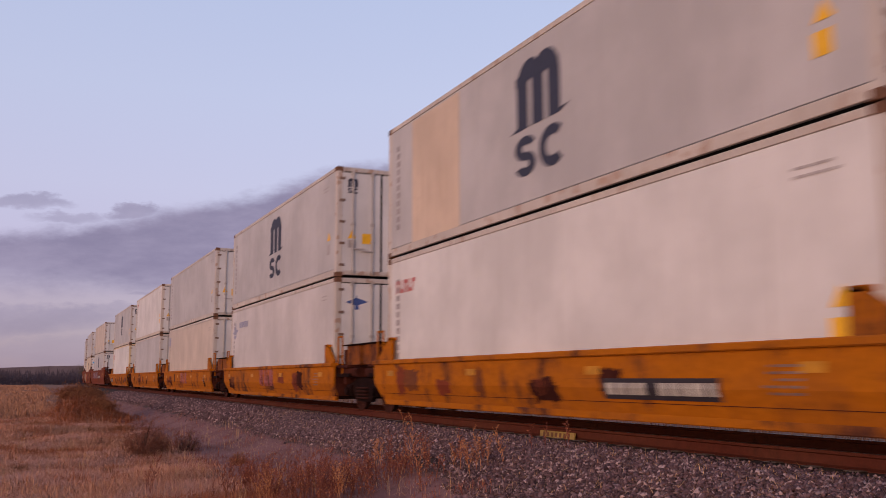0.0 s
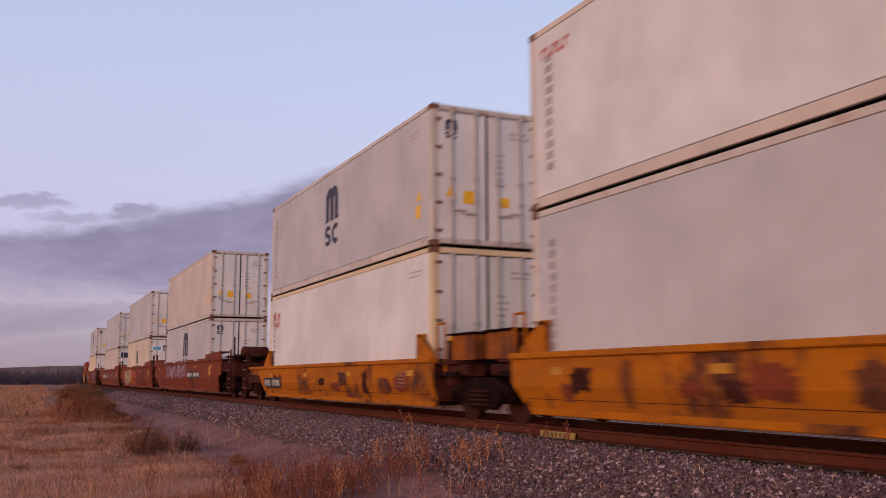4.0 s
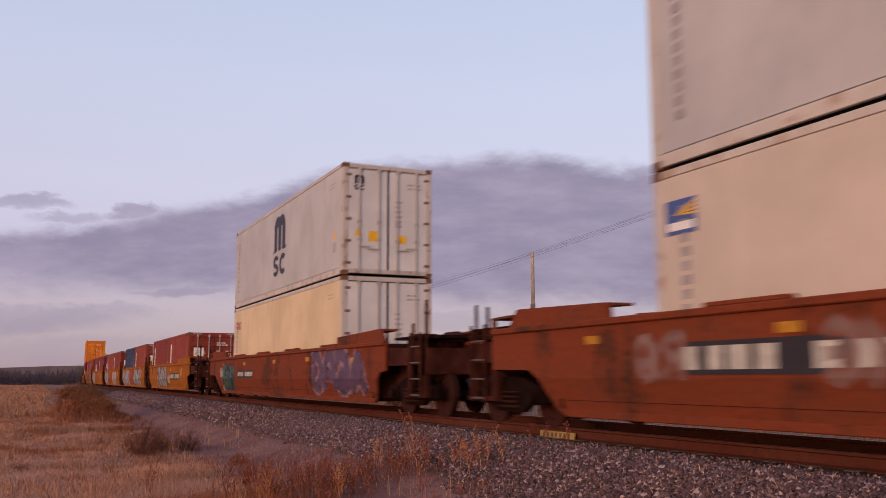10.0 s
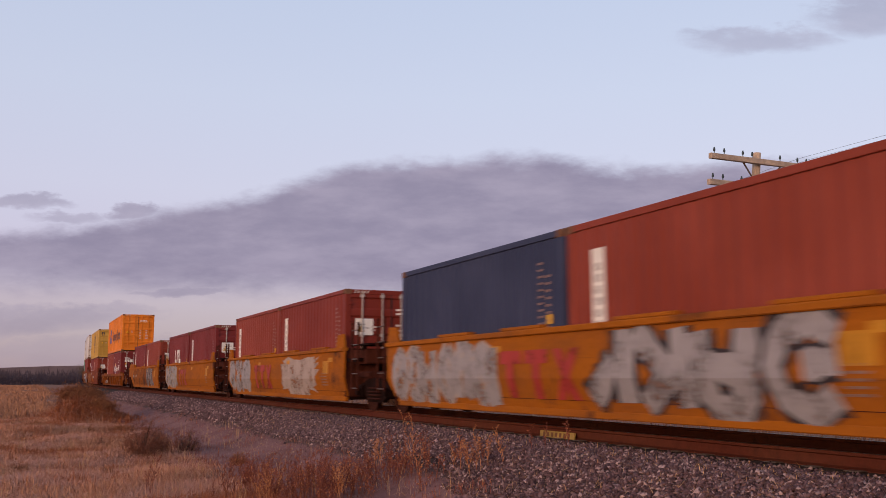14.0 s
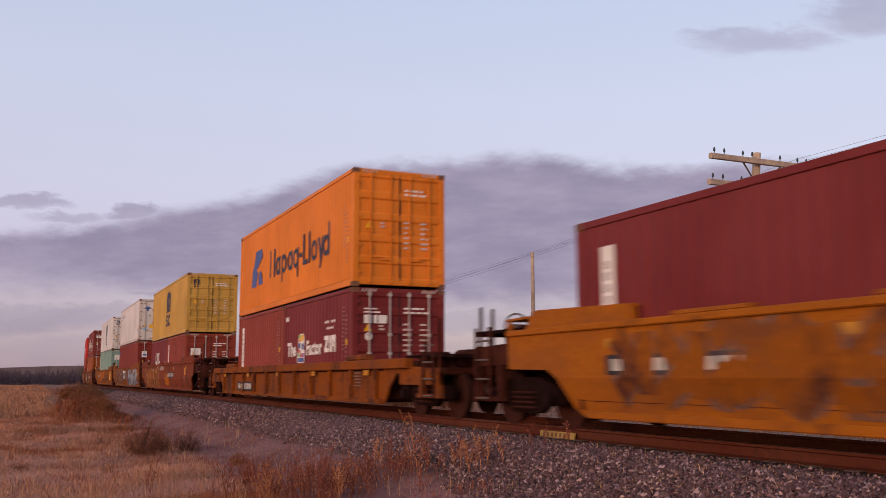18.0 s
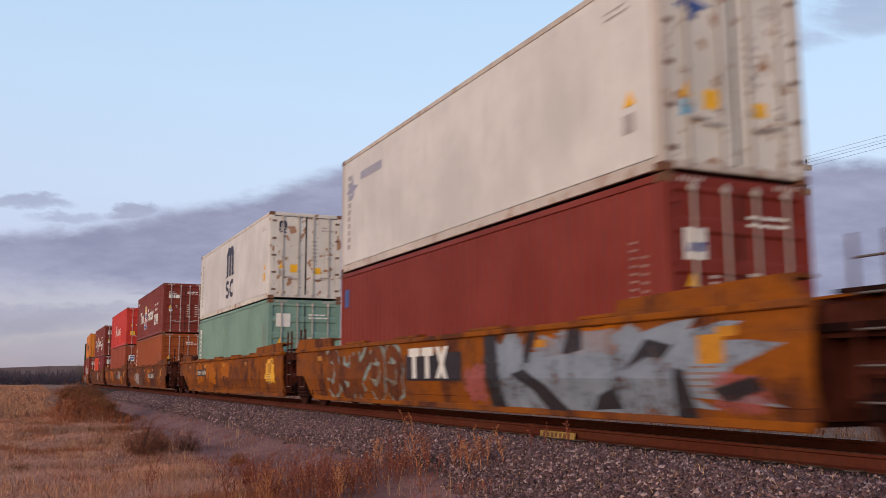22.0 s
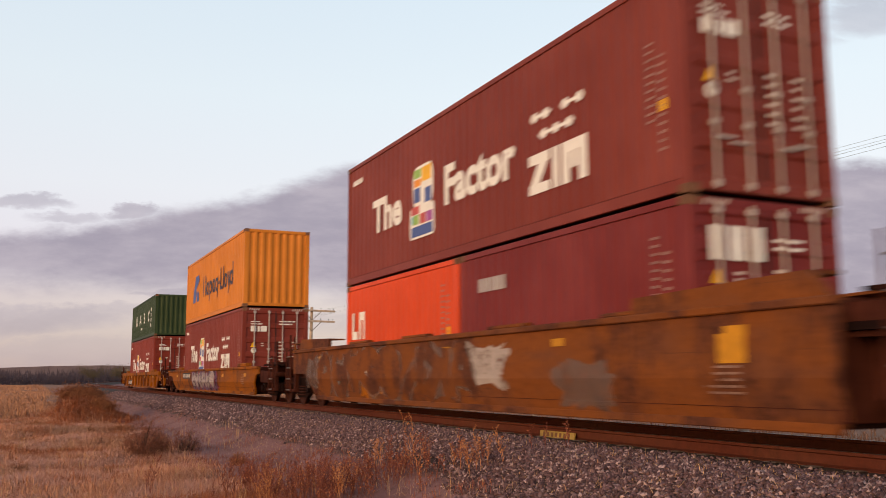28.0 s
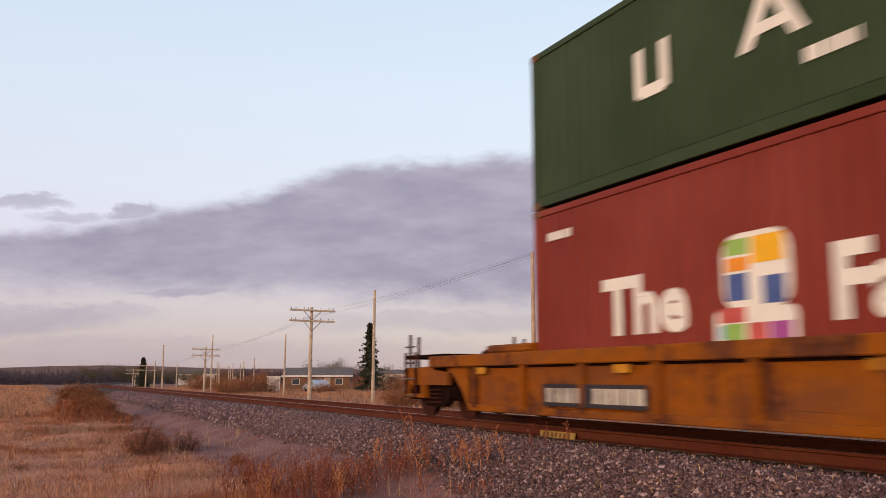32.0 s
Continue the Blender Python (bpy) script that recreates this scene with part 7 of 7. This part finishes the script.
house(37.9, 124.0, -20, 8.8, 6, 1.9, 1.2, SIDING, "long low brown house with a pale roof edge", 3)
house(50.5, 128.0, -20, 4.0, 5, 2.3, 0.4, PALE_WALL, "small pale outbuilding beside the house", 1, False)
house(38.5, 226.0, -10, 8.5, 6, 2.6, 1.2, PALE_WALL, "white house with a low gable, far off", 3)
house(44.0, 215.0, -10, 7.5, 3, 0.9, 0.2, PALE_WALL, "low white trailer, far off", 2, False)


def shed(x, y):
    t = thing("shed", "small white shed with a flat roof", "shed")
    bm = bmesh.new()
    box(bm, -0.75, 0.75, -0.6, 0.6, 0, 1.75)
    part("wall", bm, PALE_WALL, t)
    bm = bmesh.new()
    box(bm, -0.85, 0.85, -0.72, 0.72, 1.75, 1.87, 0.02)
    part("roof", bm, INK_WHITE, t)
    bm = bmesh.new()
    box(bm, 0.05, 0.6, -0.63, -0.6, 0.05, 1.5)
    part("door", bm, INK_FADED, t)
    t.matrix_basis = pose(x, y, FIELD - 0.05, 0, 0, -15)


shed(27.1, 106.6)


def parked_car(x, y, turn):
    t = thing("parked_car", "silver-blue sedan parked on the grass", "car")
    side = [(-2.2, 0.35), (2.2, 0.35), (2.25, 0.7), (1.9, 0.85), (1.15, 0.92), (0.55, 1.4), (-0.85, 1.42), (-1.6, 0.98), (-2.2, 0.9)]
    bm = bmesh.new()
    plate(bm, side, -0.85, 0.85)
    bmesh.ops.bevel(bm, geom=[e for e in bm.edges if abs(e.verts[0].co.x) > 0.8 and abs(e.verts[1].co.x - e.verts[0].co.x) < 0.1], offset=0.07, segments=2, affect="EDGES")
    part("body", bm, CAR_BODY, t)
    for sx in (-1, 1):
        bm = bmesh.new()
        plate(bm, [(-1.35, 0.97), (0.95, 0.95), (0.5, 1.33), (-0.8, 1.35)], sx * 0.86 - 0.01, sx * 0.86 + 0.01)
        part("side_window", bm, PANE, t)
        for yy in (-1.35, 1.35):
            bm = bmesh.new()
            lathe(bm, (sx * 0.72, yy, 0.31), (sx, 0, 0), [(0, 0.31), (0.16, 0.31), (0.18, 0.27)], 16)
            w = part("wheel", bm, TYRE, t)
            bm = bmesh.new()
            lathe(bm, (sx * 0.89, yy, 0.31), (sx, 0, 0), [(0, 0.18), (0.02, 0.17)], 12)
            part("rim", bm, STEEL, w)
    for sx in (-1, 1):
        bm = bmesh.new()
        box(bm, sx * 0.6 - 0.18, sx * 0.6 + 0.18, 2.18, 2.24, 0.55, 0.72, 0.02)
        part("headlight", bm, INK_WHITE, t)
    t.matrix_basis = pose(x, y, FIELD - 0.02, 0, 0, turn)


parked_car(30.1, 99.4, 2)


def spruce(x, y, tall, seed):
    r = random.Random(seed)
    t = thing("spruce_tree", "dark narrow spruce tree with drooping boughs", "tree")
    z = FIELD - 0.1
    bm = bmesh.new()
    rod(bm, (0, 0, 0), (0, 0, tall), 0.16, 8, 0.02)
    part("trunk", bm, BARK, t)
    v, f = [], []
    for i in range(260):
        h = tall * (0.08 + 0.92 * (i / 260) ** 0.9)
        reach = (tall - h) * 0.34 * r.uniform(0.6, 1.15) * (0.66 + 0.34 * math.sin(i * 0.26)) + 0.08
        a = r.uniform(0, 6.28)
        p = Vector((0, 0, h))
        e = Vector((math.cos(a) * reach, math.sin(a) * reach, h - reach * 0.35))
        strip(v, f, p, e, 0.02)
        for m in range(22):
            leaf(v, f, p.lerp(e, r.uniform(0.2, 1.05)) + Vector((r.gauss(0, .06), r.gauss(0, .06), r.gauss(0, .05))), r.uniform(0.2, 0.4), r)
    ob = new("crown", mesh_from("crown", np.array([tuple(c) for c in v]), f, NEEDLE))
    ob.parent = t
    t.matrix_basis = pose(x, y, z)


spruce(40.7, 110.8, 8.6, 3)
spruce(19.6, 170.0, 5.2, 4)


def broad_tree(x, y, tall, wide, seed):
    r = random.Random(seed)
    t = thing("bare_tree", "brown half-bare tree far beyond the track", "tree", "far trees")
    v, f, lv, lf = [], [], [], []
    for k in range(14):
        a = r.uniform(0, 6.28)
        m = Vector((r.gauss(0, 0.1), r.gauss(0, 0.1), tall * r.uniform(0.25, 0.5)))
        e = Vector((math.cos(a) * wide * 0.45, math.sin(a) * wide * 0.45, tall * r.uniform(0.55, 0.95)))
        strip(v, f, (0, 0, 0), m, 0.07)
        strip(v, f, m, e, 0.04)
        for q in range(230):
            c = m.lerp(e, r.uniform(0.3, 1.1)) + Vector((r.gauss(0, 1), r.gauss(0, 1), r.gauss(0, 0.8))) * wide * 0.07
            leaf(lv, lf, c, r.uniform(0.10, 0.22), r)
    for name, vv, ff, mat in (("trunk", v, f, BARK), ("crown", lv, lf, TREE)):
        ob = new(name, mesh_from(name, np.array([tuple(c) for c in vv]), ff, mat))
        ob.parent = t
    t.matrix_basis = pose(x, y, FIELD - 0.1)


for i, (x, y, h, w) in enumerate(((43, 138, 4.6, 6.0), (46.5, 140, 4.2, 5.0), (31, 190, 3.6, 7), (26, 205, 3.4, 7), (21, 215, 4.6, 6), (56, 150, 4.0, 6), (16, 238, 5.0, 7), (25, 246, 4.5, 9), (36, 255, 4.2, 10), (49, 240, 4.0, 9))):
    broad_tree(x, y, h, w, 600 + i)


# ---- woods and hills at the end of the field ----
def far_woods():
    v, f = [], []
    r = random.Random(77)
    for i in range(1500):
        x = r.uniform(-150, 130)
        y = 262 + abs(r.gauss(0, 26)) + max(0.0, x - 10) * 0.3
        h = r.uniform(2.4, 4.6) * (1 + 0.35 * noise.noise((x * 0.06, y * 0.02, 1)))
        for k in range(16):
            c = Vector((x + r.gauss(0, 0.9), y + r.gauss(0, 0.9), FIELD + h * r.uniform(-0.05, 0.75)))
            strip(v, f, c, c + Vector((r.gauss(0, 0.35), r.gauss(0, 0.3), h * r.uniform(0.15, 0.4))), r.uniform(0.05, 0.13))
            leaf(v, f, c, r.uniform(0.25, 0.6), r)
        strip(v, f, (x, y, FIELD - 0.3), (x, y, FIELD + h), 0.10)
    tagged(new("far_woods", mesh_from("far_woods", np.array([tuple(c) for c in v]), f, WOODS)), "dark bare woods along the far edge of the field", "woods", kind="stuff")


far_woods()


def hills():
    verts, cols = [], 60
    for dist, base, amp, seed in ((1700, 15, 14, 1), (2600, 27, 20, 2)):
        for i in range(cols + 1):
            a = radians(-75 + 170 * i / cols)
            h = base + amp * noise.noise((i * 0.16, seed * 5, 0))
            for z in (-40, h):
                verts.append((dist * math.sin(a), dist * math.cos(a), z))
    faces = []
    for k in range(2):
        o = k * 2 * (cols + 1)
        faces += [(o + 2 * i, o + 2 * i + 2, o + 2 * i + 3, o + 2 * i + 1) for i in range(cols)]
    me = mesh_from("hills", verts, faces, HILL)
    tagged(new("hills", me), "low dark hills along the horizon", "hills", kind="structure")


# hill colour carries a lilac tint for the haze of distance
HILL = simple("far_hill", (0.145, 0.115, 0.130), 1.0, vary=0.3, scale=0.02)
hills()


def motions():
    """The train rolls past; each thing follows the line."""
    times = [0.5 * i for i in range(int(SECONDS * 2) + 1)]
    for ob, s0, z in MOVING:
        rows = []
        steps = [t for t in times if t % 2 == 0 or s0 - SPEED * (t - 2) > CURVE_Y - 15]
        for t in steps:
            x, y, a = track(s0 - SPEED * t - GAIN * t * t)
            rows.append((t, pose(x, y, z, 0, 0, -math.degrees(a))))
        walk(ob, rows)


motions()
